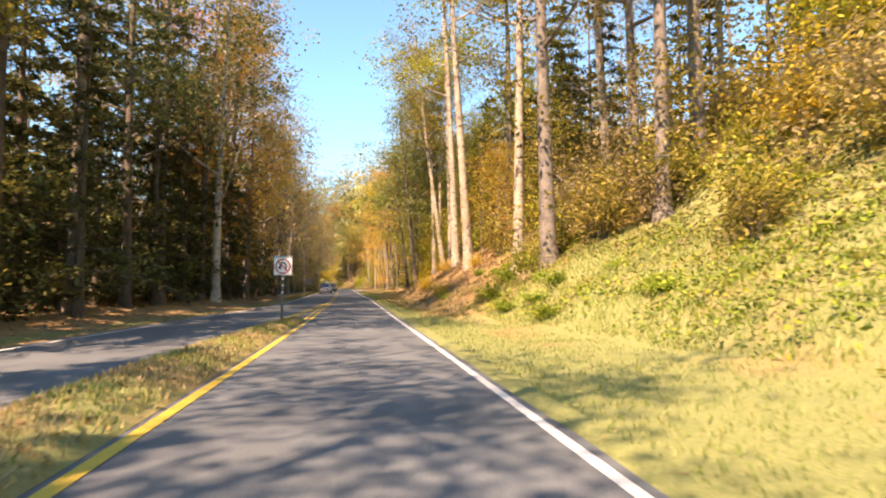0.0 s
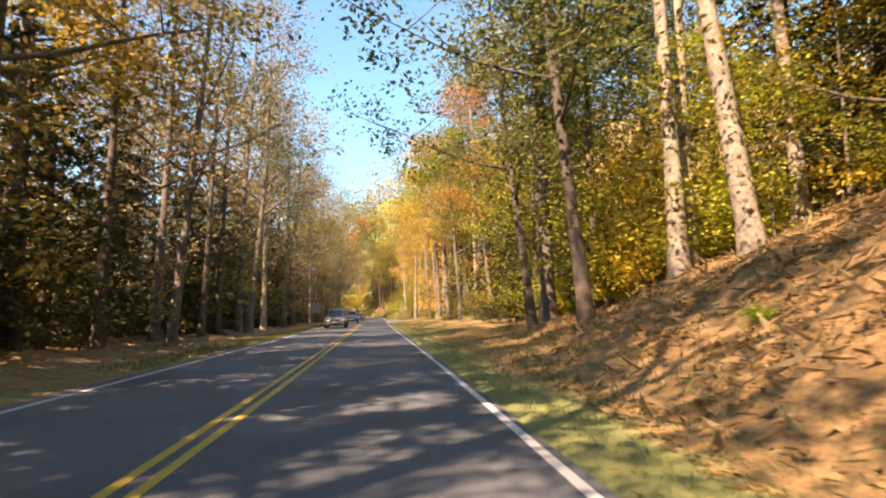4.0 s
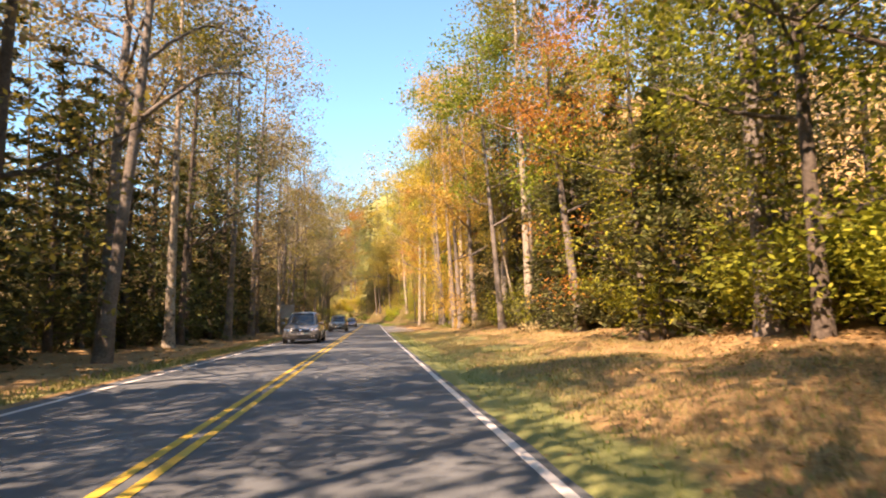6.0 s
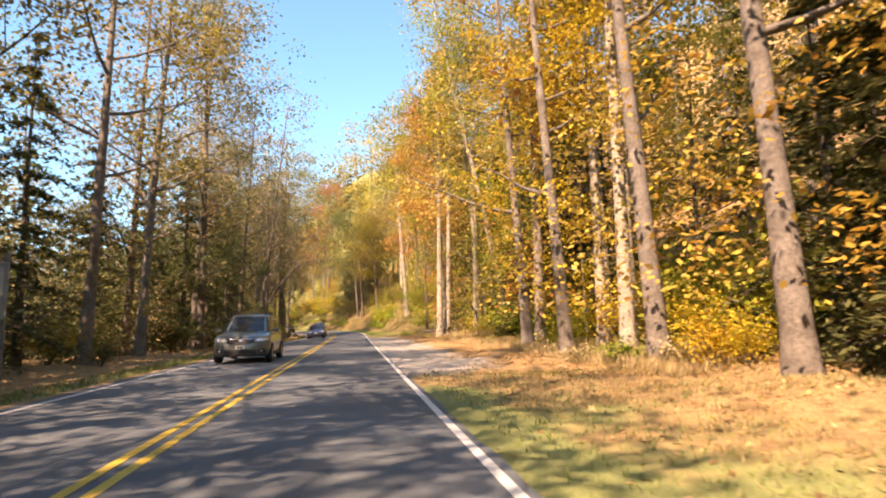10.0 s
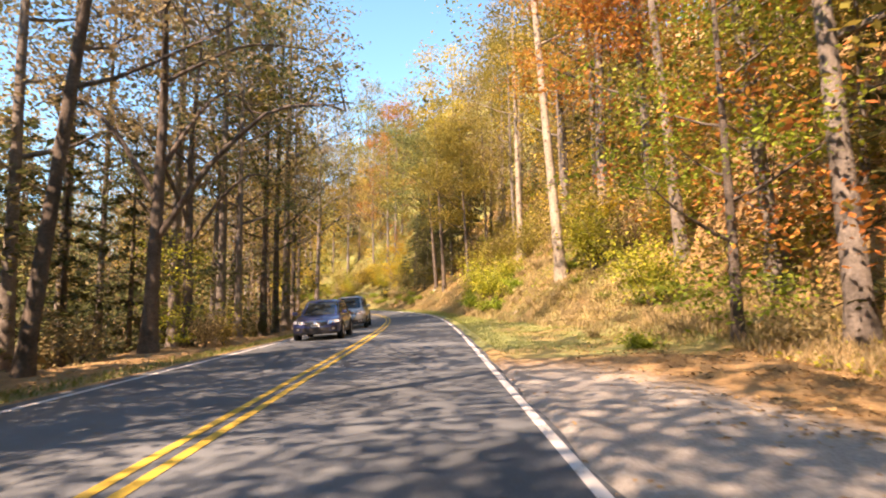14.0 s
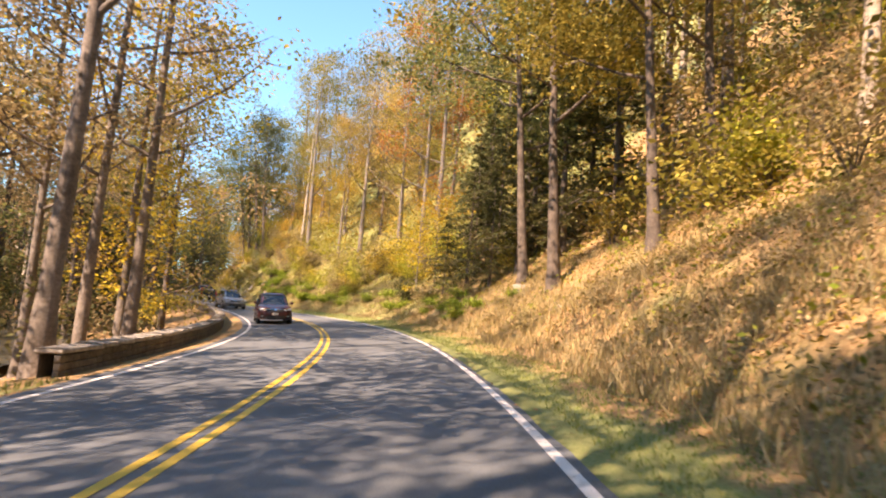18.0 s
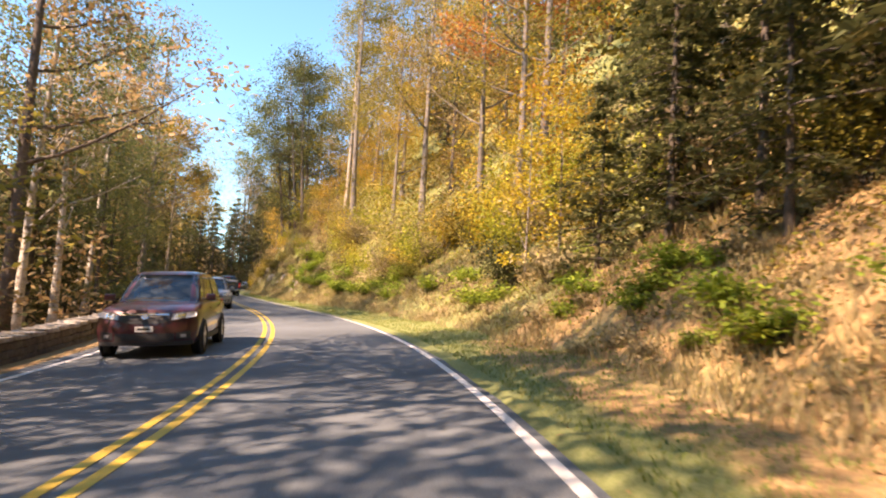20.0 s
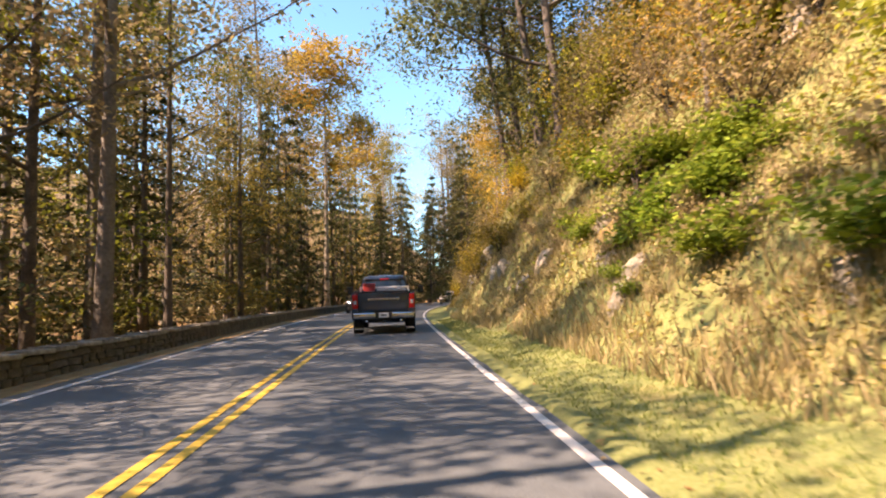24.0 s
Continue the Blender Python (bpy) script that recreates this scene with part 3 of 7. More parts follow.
tree_kind("sap_b", "sapling", "slender sapling with yellow-green leaves", "tree", "brown", "lime", grow(25, 5.0, 0.045, "brown", limbs=8, base=0.1, reach=1.7, clumps=42, per=42, leaf=0.10, spread=0.5, low=0.15, sides=6))
for nm, k in (("pole_a", 26), ("pole_b", 27)):
    tree_kind(nm, "tall_tree", "straight pale tree trunk with a sparse high crown", "tree", "pale", "olive", grow(k, 25, 0.27, "pale", limbs=9, base=0.45, reach=3.6, clumps=120, per=54, leaf=0.135, low=0.03))


def arching(seed, height, radius, limbs):
    """A bare old tree with a few long crooked limbs; limbs: (share of height, bearing, reach, rise)."""
    rng = np.random.default_rng(seed)
    h = np.linspace(0, 1, 12)
    path = np.stack([np.sin(h * 4) * 0.35 * h, np.cos(h * 3.3) * 0.3 * h, h * height], axis=1)
    path[0, 2] = -0.35
    rad = radius * (1 - 0.85 * h)
    rad[0] = radius * 1.5
    pieces, tips = [], []
    for u, az, ln, rise in limbs:
        o = np.array([np.interp(u, h, path[:, k]) for k in range(3)])
        g = np.linspace(0, 1, 10)
        up = rise * np.sin(g * 2.1) / math.sin(1.5)
        wig = np.cumsum(rng.normal(0, 0.10, (10, 3)), axis=0) * g[:, None]
        lp = o + np.stack([np.cos(az) * g * ln, np.sin(az) * g * ln, up * ln], axis=1) + wig
        r0 = np.interp(u, h, rad) * 0.62
        pieces.append(tube(lp, r0 * (1 - 0.8 * g), 7))
        for k in (3, 5, 6, 7, 8, 9):
            dv = rng.normal(0, 1, 3)
            dv[2] = abs(dv[2])
            dv /= np.linalg.norm(dv)
            q = np.linspace(0, 1, 5)[:, None]
            tp = lp[k] + dv * q * ln * rng.uniform(0.2, 0.4) + rng.normal(0, 0.06, (5, 3)) * q
            pieces.append(tube(tp, r0 * 0.3 * (1 - 0.85 * q[:, 0]), 4))
            tips += [tp[-1], tp[-2]]
    tips = np.array(tips)
    c = np.repeat(tips, 9, axis=0) + rng.normal(0, 0.4, (len(tips) * 9, 3))
    return tube(path, rad, 9, 0.07, rng), pieces, leaf_quads(c, 0.16, rng)


tree_kind("arch_a", "bare_tree", "old dark tree with long crooked arching limbs", "tree", "brown", "tan",
          arching(35, 17, 0.26, [(0.22, -0.3, 6.5, 0.75), (0.30, 2.9, 4.5, 0.8), (0.36, 0.9, 5.0, 0.8), (0.48, -1.4, 4.2, 0.6), (0.55, 0.2, 5.5, 0.4), (0.68, 2.4, 3.6, 0.6), (0.8, -0.6, 3.0, 0.7), (0.9, 1.6, 2.4, 0.8)]))
tree_kind("arch_b", "bare_tree", "tall bare tree with spreading arched branches", "tree", "grey", "tan",
          arching(36, 22, 0.24, [(0.38, 0.0, 4.5, 0.45), (0.42, 3.1, 5.0, 0.35), (0.48, 0.2, 3.6, 0.5), (0.52, 2.7, 4.2, 0.4), (0.62, -1.2, 3.4, 0.6), (0.7, 1.3, 3.2, 0.7), (0.8, 0.3, 2.8, 0.8), (0.88, 3.0, 2.6, 0.8)]))
tree_kind("round_a", "broadleaf_tree", "full round-crowned tree with orange-brown leaves by the wall", "tree", "pale", "orange", grow(37, 26, 0.30, "pale", limbs=16, base=0.38, reach=5.6, rise=0.75, clumps=400, per=34, leaf=0.25, spread=1.0))
tree_kind("full_a", "tall_tree", "tall tree with a full russet autumn crown", "tree", "grey", "russet", grow(51, 25, 0.26, "grey", limbs=13, base=0.28, reach=5.0, rise=0.6, clumps=170, per=40, leaf=0.155, spread=1.0, low=0.1))
tree_kind("full_b", "tall_tree", "tall dark-barked tree with a full tan crown", "tree", "brown", "tan", grow(52, 22, 0.22, "brown", limbs=13, base=0.18, reach=4.8, rise=0.55, clumps=170, per=40, leaf=0.155, spread=1.0, low=0.1))
tree_kind("white_a", "white_barked_tree", "white-barked tree with crooked limbs and tan leaves", "tree", "white", "russet", grow(53, 24, 0.27, "white", lean=0.02, limbs=14, base=0.24, reach=5.4, rise=0.75, clumps=170, per=40, leaf=0.17, spread=1.0))
tree_kind("oak_a", "oak_tree", "wide-spreading oak still in dusky green leaf", "tree", "brown", "dusky", grow(54, 20, 0.25, "brown", limbs=13, base=0.32, reach=6.4, rise=0.5, clumps=230, per=64, leaf=0.16, spread=1.0))
tree_kind("oak_b", "oak_tree", "spreading tree with bright yellow-green leaves over the verge", "tree", "grey", "fresh", grow(55, 18, 0.22, "grey", limbs=12, base=0.34, reach=5.0, rise=0.4, clumps=200, per=52, leaf=0.145, spread=0.9))
# plainer trees for deep in the woods
tree_kind("deep_a", "forest_tree", "forest tree with tan autumn leaves deep in the woods", "tree", "brown", "tan", grow(31, 24, 0.2, "brown", limbs=4, base=0.2, reach=4.0, clumps=80, per=30, leaf=0.225, spread=1.4, low=0.15, sides=5, twiggy=False))
tree_kind("deep_b", "yellow_tree", "forest tree with yellow autumn leaves deep in the woods", "tree", "grey", "olive", grow(32, 25, 0.2, "grey", limbs=4, base=0.2, reach=4.2, clumps=84, per=30, leaf=0.23, spread=1.4, low=0.15, sides=5, twiggy=False))
tree_kind("deep_c", "evergreen_tree", "dark evergreen deep in the woods", "tree", "brown", "dark", needle_tree(33, 18, 0.18, 4.0, 16, 0.28, dense=0.9))

# ---------------------------------------------------------------- forest
rnd = random.Random(5)


def weighted(table):
    r = rnd.uniform(0, sum(w for _, w in table))
    for k, w in table:
        r -= w
        if r <= 0:
            return k
    return table[-1][0]


LEFT_MIX = [  # from s: kinds near the road
    (-60, [("hem_b", 5), ("hem_a", 4)]),
    (50, [("hem_b", 4), ("hem_a", 1), ("bare_a", 2), ("tall_c", 4), ("full_b", 2)]),
    (118, [("bare_a", 3), ("bare_b", 4), ("tall_c", 3), ("tall_b", 2), ("hem_b", 2), ("full_b", 2)]),
    (170, [("bare_a", 3), ("bare_b", 4), ("tall_c", 2)]),
    (235, [("tall_c", 4), ("hem_b", 2), ("bare_a", 2), ("mid_c", 1), ("tall_b", 2)]),
    (270, [("hem_a", 5), ("tall_c", 2), ("hem_b", 3), ("tall_b", 2)])]
RIGHT_MIX = [
    (-60, [("tall_b", 3), ("tall_d", 2), ("sap_a", 2), ("mid_a", 1)]),
    (28, [("tall_b", 3), ("tall_d", 3), ("mid_a", 2), ("mid_d", 2), ("tall_a", 2)]),
    (62, [("mid_d", 3), ("mid_a", 2), ("tall_a", 2), ("tall_b", 3), ("hem_b", 4)]),
    (110, [("tall_a", 4), ("tall_d", 3), ("mid_b", 3), ("mid_a", 2), ("tall_b", 2)]),
    (172, [("tall_b", 4), ("tall_c", 3), ("tall_a", 1.5), ("mid_b", 1), ("mid_a", 1.5), ("bare_a", 1.5)]),
    (275, [("tall_b", 3), ("mid_b", 2), ("mid_c", 1.5), ("hem_b", 2), ("tall_a", 1)])]


def mix_at(table, s):
    best = table[0][1]
    for a, m in table:
        if s >= a:
            best = m
    return best


LANDMARKS = []   # (s, d) of trees set by hand; the fill keeps clear of them


def landmark(key, s, d, size=1.0, turn=None, tilt=0.0, foliage=None, label=""):
    LANDMARKS.append((s, d))
    ob = plant(key, s, d, size, turn, tilt)
    if foliage:
        recolour(ob, foliage, label)
    elif label:
        ob["label"] = label
    return ob

# beside the first bank
landmark("tall_b", 22.9, 9.1, 1.05, 40)
landmark("pole_a", 26.6, 8.9, 0.95, 10, 1.5)
landmark("oak_a", 70.5, 8.2, 0.85, 30, -6)
landmark("tall_d", 36.8, 8.6, 1.15, 80, -3)
landmark("tall_d", 47.0, 9.5, 1.2, 200, -2)
landmark("pole_b", 53.7, 10.2, 0.9, 20, -1)
landmark("pole_a", 58.6, 10.4, 1.0, 120, -7)
landmark("pole_b", 61.0, 9.8, 0.95, 70, -1)
landmark("pole_a", 61.6, 10.4, 0.85, 10, 1)
landmark("mid_c", 33.9, 9.8, 0.62, 0)
landmark("pole_b", 27.4, 19.4, 0.8, 0, 1)
landmark("pole_a", 34.0, 20.5, 0.8, 50, -2)
landmark("tall_b", 28.0, 15.2, 1.0, 90)
landmark("tall_b", 42.0, 12.5, 1.0, 190)
landmark("oak_a", 64.5, 8.4, 1.0, 30, -5)
landmark("mid_d", 69.0, 10.4, 1.0, 30)
landmark("tall_b", 72.0, 9.3, 1.1, 10)
landmark("mid_a", 77.0, 12.0, 1.1, 80)
# flat woods
landmark("tall_b", 82.3, 11.7, 1.0, 300)
landmark("tall_a", 95.0, 11.2, 0.85, 30, -6, "red", "broadleaf tree with red-orange autumn leaves")
landmark("mid_d", 88.0, 11.0, 0.9, 10)
landmark("oak_b", 108.0, 10.4, 1.1, 40, -4)
for i, (s, d) in enumerate(((117.5, 10.2), (123.0, 9.8), (128.5, 10.0), (134.5, 9.6), (141.0, 10.0))):
    landmark("tall_a", s, d, 0.95 + 0.05 * (i % 3), 50 * i, -3, ("peach", "orange", "peach", "gold")[i % 4], "tall tree with a peach-gold autumn crown")
landmark("hem_b", 98.5, 12.2, 0.95, 10)
landmark("hem_b", 94.5, 13.2, 0.9, 70)
landmark("hem_c", 97.0, 11.2, 1.0, 10)
landmark("pole_a", 106.0, 11.8, 1.1, 40, -1)
landmark("pole_b", 108.6, 12.4, 1.15, 0, 1)
landmark("pole_a", 110.2, 12.0, 0.4, 300, -11)
landmark("tall_b", 112.0, 11.4, 1.0, 20, 2)
landmark("tall_c", 112.6, 12.0, 0.95, 80, -2)
landmark("pole_b", 133.5, 11.4, 1.05, 100)
landmark("pole_a", 136.0, 12.6, 1.1, 200, 1)
landmark("tall_d", 139.5, 13.0, 1.0, 10)
landmark("tall_a", 144.0, 11.5, 1.1, 60)
landmark("mid_a", 148.0, 11.8, 0.95, 140, 0, "fresh", "broadleaf tree with bright green leaves")
# by the gravel lay-by
landmark("pole_a", 165.1, 9.2, 1.05, 0, 0.5)
landmark("pole_b", 165.6, 9.9, 1.05, 60, 1.5)
landmark("pole_b", 159.0, 11.2, 1.1, 200, 0)
landmark("pole_a", 159.4, 11.9, 1.0, 30, -5)
landmark("tall_d", 156.4, 13.2, 1.0, 120, -12)
landmark("pole_a", 156.2, 14.8, 0.85, 330, 0.5)
landmark("tall_a", 170.0, 10.4, 0.95, 30, -3)
landmark("tall_a", 175.5, 12.0, 0.9, 130, -5)
landmark("tall_a", 181.0, 11.6, 0.95, 220, -4)
landmark("tall_a", 186.0, 12.5, 0.95, 310, -3)
landmark("tall_a", 195.5, 11.0, 0.95, 30, -2, "peach", "tall tree with a peach-gold autumn crown")
landmark("full_a", 201.5, 12.6, 0.9, 70, -2, "gold", "tall tree with a full golden crown on the bank")
landmark("full_a", 213.0, 12.0, 0.85, 170, -2, "olive", "tall tree with a full olive crown on the bank")
landmark("full_b", 221.5, 11.8, 0.9, 200, -2, "russet", "tall tree with a full russet crown on the bank")
landmark("full_a", 229.5, 13.0, 0.8, 10, -2, "gold", "tall tree with a full golden crown on the bank")
landmark("full_a", 262.0, 14.0, 0.75, 10, -2, "peach", "tall tree with a peach-gold crown high on the bank")
landmark("full_b", 269.0, 15.0, 0.8, 90, 0, "russet", "tree with a russet crown high on the bank")
landmark("full_a", 278.5, 14.5, 0.8, 190, 0, "olive", "tree with an olive crown high on the bank")
landmark("mid_a", 171.8, 8.9, 0.85, 10, 0, "fresh", "broadleaf tree with bright yellow-green leaves by the lay-by")
landmark("mid_b", 176.0, 12.0, 1.0, 60, 0, "olive", "broadleaf tree with olive autumn leaves")
# the long bank
landmark("tall_d", 187.6, 8.6, 1.05, 10, -4)
landmark("pole_b", 197.0, 13.5, 1.0, 20, -2)
landmark("pole_a", 205.3, 10.3, 1.0, 20, -1)
landmark("oak_a", 225.2, 8.1, 0.95, 70, -3, "olive", "spreading oak with olive-brown leaves on the bank")
landmark("oak_a", 229.8, 8.6, 0.95, 170, -5)
landmark("oak_a", 220.5, 9.4, 0.8, 290, -3, "olive", "spreading oak with olive-brown leaves on the bank")
landmark("pole_b", 218.0, 14.0, 0.9, 50, 1)
landmark("pole_a", 232.0, 18.0, 1.0, 50, 1)
landmark("hem_b", 239.0, 9.2, 0.6, 70)
landmark("hem_a", 236.5, 12.0, 0.8, 20)
landmark("hem_a", 231.0, 11.0, 0.85, 150)
landmark("hem_b", 228.0, 11.8, 0.95, 250)
landmark("hem_b", 234.0, 10.0, 0.8, 190)
landmark("hem_a", 241.5, 11.5, 0.62, 120)
landmark("hem_b", 233.0, 13.5, 1.0, 20)
landmark("hem_c", 241.0, 8.4, 0.7, 20)
for s, d, z in ((237.5, 10.4, 0.72), (240.2, 10.0, 0.66), (242.6, 11.8, 0.75), (244.6, 13.2, 0.8), (240.4, 13.6, 0.9), (237.0, 13.8, 0.9), (235.4, 9.0, 0.5), (246.6, 13.8, 0.75)):
    landmark("hem_b", s, d, z, 67 * s)
landmark("sap_a", 244.5, 7.8, 1.0, 20)
landmark("sap_a", 246.0, 9.8, 1.2, 120)
landmark("tall_a", 274.0, 12.2, 0.7, 90, 0, "orange", "tree with orange autumn leaves high on the bank")
landmark("mid_c", 285.0, 9.4, 0.62, 30)
landmark("pole_b", 283.2, 10.6, 0.95, 10, 0.5)
landmark("mid_d", 297.0, 9.2, 1.35, 10, -4, "dark", "large tree with dark green leaves leaning over the bank")
landmark("mid_d", 303.0, 10.5, 1.4, 200, -3, "dark", "large tree with dark green leaves")
landmark("oak_a", 300.0, 9.0, 1.0, 90, -7, "dusky", "large tree with dusky green leaves leaning over the road")
landmark("oak_a", 305.5, 8.4, 0.9, 240, -8)
landmark("mid_d", 307.0, 9.4, 1.35, 300, -6, "dark", "large tree with dark green leaves")
landmark("mid_c", 306.0, 7.6, 0.6, 30)
# far side of the road
landmark("white_a", 41.0, -6.9, 1.05, 20, 0, "dusky", "tall pale tree forking high above the road")
landmark("full_a", 55.5, -7.4, 1.0, 20, 2, "orange", "tall tree with a full orange crown")
landmark("full_a", 50.0, -8.0, 1.05, 120, 2, "peach", "tall tree with a golden-orange crown")
landmark("full_a", 44.5, -8.6, 0.95, 220, 2, "orange", "tall tree with a full orange crown")
landmark("full_a", 62.5, -8.8, 1.0, 320, 2, "peach", "tall tree with a golden crown")
landmark("tall_a", 52.0, -8.5, 1.0, 10, 0, "orange", "tall tree with orange autumn leaves")
landmark("tall_a", 59.0, -8.2, 1.05, 80, 3, "orange", "tall tree with orange autumn leaves")
landmark("tall_a", 47.5, -10.5, 0.95, 80, 0, "red", "tall tree with red autumn leaves")
landmark("tall_a", 66.0, -9.6, 1.0, 180, 0, "gold", "tall tree with golden autumn leaves")
landmark("bare_a", 72.0, -6.6, 0.95, 30, 5)
landmark("arch_b", 90.0, -7.0, 1.0, 350, 4)
landmark("arch_b", 146.0, -8.5, 0.9, 200, 3)
landmark("bare_b", 80.0, -7.5, 1.05, 100, 2)
landmark("pole_a", 98.2, -7.4, 0.9, 10, 0)
FAR_CROWNS = ["russet", "tan", "olive", "russet", "dusky", "tan", "olive"]
for i, (s, d) in enumerate(((68.5, -8.0), (76.0, -8.6), (84.5, -7.8), (93.5, -8.4), (102.0, -8.0), (111.0, -7.6), (115.5, -9.2), (122.5, -8.2), (131.0, -9.4), (138.5, -8.0), (147.5, -9.6), (157.0, -8.6), (167.5, -9.6), (193.0, -9.4), (201.5, -10.6))):
    landmark("full_a" if i % 2 else "full_b", s, d, 0.9 + 0.06 * (i % 4), 77 * i, 1.5, FAR_CROWNS[i % 7], "tall tree with a thin %s autumn crown" % FAR_CROWNS[i % 7])
for i, (s, d) in enumerate(((242.0, -20.0), (249.5, -22.0), (263.0, -22.5), (268.5, -17.5), (297.0, -13.5), (304.0, -11.5), (311.0, -13.0), (320.0, -12.5), (233.0, -23.0))):
    landmark(("white_a", "full_a", "full_b")[i % 3], s, d, 0.9 + 0.05 * (i % 3), 91 * i, 0, ("russet", "tan", "orange", "russet", "olive", "dusky", "olive", "dusky", "russet", "dusky")[i % 10], "tall autumn tree across the river")
landmark("white_a", 273.2, -9.0, 0.85, 40, 1)
landmark("full_b", 276.5, -12.0, 0.8, 10, 0, "russet", "tall tree with russet leaves beside the wall")
landmark("full_a", 283.0, -12.5, 0.8, 110, 0, "orange", "tall tree with orange-brown leaves beside the wall")
landmark("bare_b", 106.7, -9.1, 1.0, 60, 1)
landmark("tall_c", 106.7, -11.1, 1.0, 10)
landmark("pole_b", 118.8, -10.8, 0.85, 10)
landmark("pole_a", 128.0, -6.8, 0.85, 60)
landmark("bare_a", 143.5, -7.6, 1.0, 210, 2)
landmark("tall_c", 152.0, -7.0, 0.95, 210, 0)
landmark("bare_b", 163.0, -6.8, 1.05, 70, 3)
landmark("bare_b", 172.0, -6.6, 1.1, 10, 6)
landmark("arch_a", 178.5, -6.8, 0.95, 20, 0)
landmark("arch_a", 184.0, -7.6, 0.8, 200, 0)
landmark("bare_a", 189.1, -7.9, 1.1, 10)
landmark("full_b", 193.4, -6.8, 0.95, 180, 0, "dusky", "tall dark tree with dusky leaves at the road edge")
landmark("full_a", 199.4, -6.6, 1.1, 280, 0, "olive", "tall tree with thin olive leaves at the road edge")
landmark("tall_c", 196.0, -6.6, 0.9, 70)
landmark("bare_b", 207.0, -7.2, 1.1, 10)
landmark("bare_b", 209.7, -9.3, 1.1, 110, -2)
landmark("arch_b", 218.0, -5.9, 1.0, 0, 0)
landmark("pole_b", 280.0, -10.2, 0.9, 30, 0, "tan", "white-barked tree with thin tan leaves")
landmark("bare_a", 290.0, -6.5, 1.2, 150, 2)
landmark("tall_c", 290.4, -8.8, 0.9, 30)
landmark("bare_b", 287.0, -8.0, 1.0, 50)
landmark("bare_b", 296.5, -7.0, 1.0, 130)
landmark("pole_b", 354.0, -9.0, 1.0, 30)
landmark("pole_a", 356.0, -9.8, 1.0, 30)
landmark("round_a", 331.0, -7.5, 1.02, 30)
landmark("hem_a", 316.0, -8.0, 0.9, 40)
landmark("hem_a", 322.0, -10.0, 1.0, 140)
landmark("hem_b", 338.0, -7.0, 1.0, 240)
landmark("hem_b", 345.0, -6.0, 0.9, 30)
landmark("hem_a", 300.0, -9.5, 1.0, 340)
landmark("mid_d", 309.0, -7.6, 1.1, 30, 0, "olive", "broadleaf tree with olive autumn leaves")
for s, d, k in ((10, -13, "hem_a"), (18, -12.5, "hem_a"), (27, -11.5, "hem_a"), (34, -12, "hem_b"),
                (50, -11.5, "hem_a"), (57, -11.0, "hem_a"), (63, -12.0, "hem_b"), (70, -10.5, "hem_b")):
    landmark(k, s, d, 1.0)
for s, d, k in ((9, -9.6, "tall_c"), (15, -10.2, "tall_b"), (21, -9.4, "tall_c"), (25, -8.6, "tall_b"), (31, -8.8, "tall_c"), (38, -9.4, "tall_b")):
    landmark(k, s, d, 1.05, None, 0, "dusky", "tall tree with dusky green leaves at the edge of dark woods")

# dark evergreens at the edge of the woods
for s, d, z in ((76.0, 16.0, 1.1), (80.0, 14.5, 0.95), (84.0, 13.6, 0.9), (87.5, 15.4, 1.0), (91.0, 14.0, 0.95), (72.0, 17.5, 1.2)):
    landmark("mid_d", s, d, z, 53 * s, 0, "dusky", "broadleaf tree with dusky green leaves in the woods")
for s, d, k, z in ((100.5, 13.0, "hem_b", 1.0), (103.0, 13.6, "hem_b", 1.0), (114.5, 13.0, "hem_b", 0.9), (117.0, 12.4, "hem_b", 1.0), (119.5, 12.6, "hem_a", 0.9), (122.5, 13.0, "hem_b", 1.0),
                   (105.0, 14.5, "hem_a", 0.8), (110.0, 14.6, "hem_a", 0.9), (150.0, 13.6, "hem_b", 0.9), (152.5, 14.2, "hem_b", 1.1), (147.0, 14.4, "hem_b", 1.0), (154.5, 16.5, "hem_a", 1.0), (150.5, 16.8, "hem_a", 1.0),
                   (328.0, 6.5, "hem_b", 1.0), (334.0, 5.4, "hem_a", 0.8), (341.0, 4.8, "hem_b", 1.0), (348.0, 5.4, "hem_a", 0.9), (352.0, -5.6, "hem_a", 0.9), (360.0, -4.5, "hem_b", 1.0), (362.0, 4.0, "hem_b", 1.0)):
    landmark(k, s, d, z)
for s, d in ((101.0, 11.6), (115.5, 11.4), (118.5, 11.2), (121.0, 11.6), (146.5, 12.4), (150.0, 12.0), (152.5, 12.6)):
    landmark("hem_c", s, d, 0.9)

# tall trees added below the wall to shade the bend
for s, d, k, z in ((222.0, -12.0, "tall_c", 1.0), (226.0, -14.5, "tall_b", 0.95), (231.0, -11.5, "bare_a", 1.0), (229.5, -7.4, "full_a", 1.0), (233.4, -8.6, "full_a", 0.85), (256.5, -9.6, "white_a", 0.8), (262.3, -9.2, "white_a", 0.8), (166.0, 13.0, "hem_b", 1.0), (169.5, 12.6, "hem_b", 0.9), (163.0, 14.0, "hem_b", 1.0), (344.0, -11.0, "hem_a", 1.0), (349.0, -7.4, "hem_b", 1.0), (358.0, -8.0, "hem_a", 1.1), (366.0, -6.5, "hem_a", 1.1), (368.0, 6.0, "hem_a", 1.1), (374.0, -5.5, "hem_a", 1.2), (356.0, 5.5, "hem_a", 0.9), (262.0, -19.0, "tall_c", 1.0)):
    landmark(k, s, d, z)

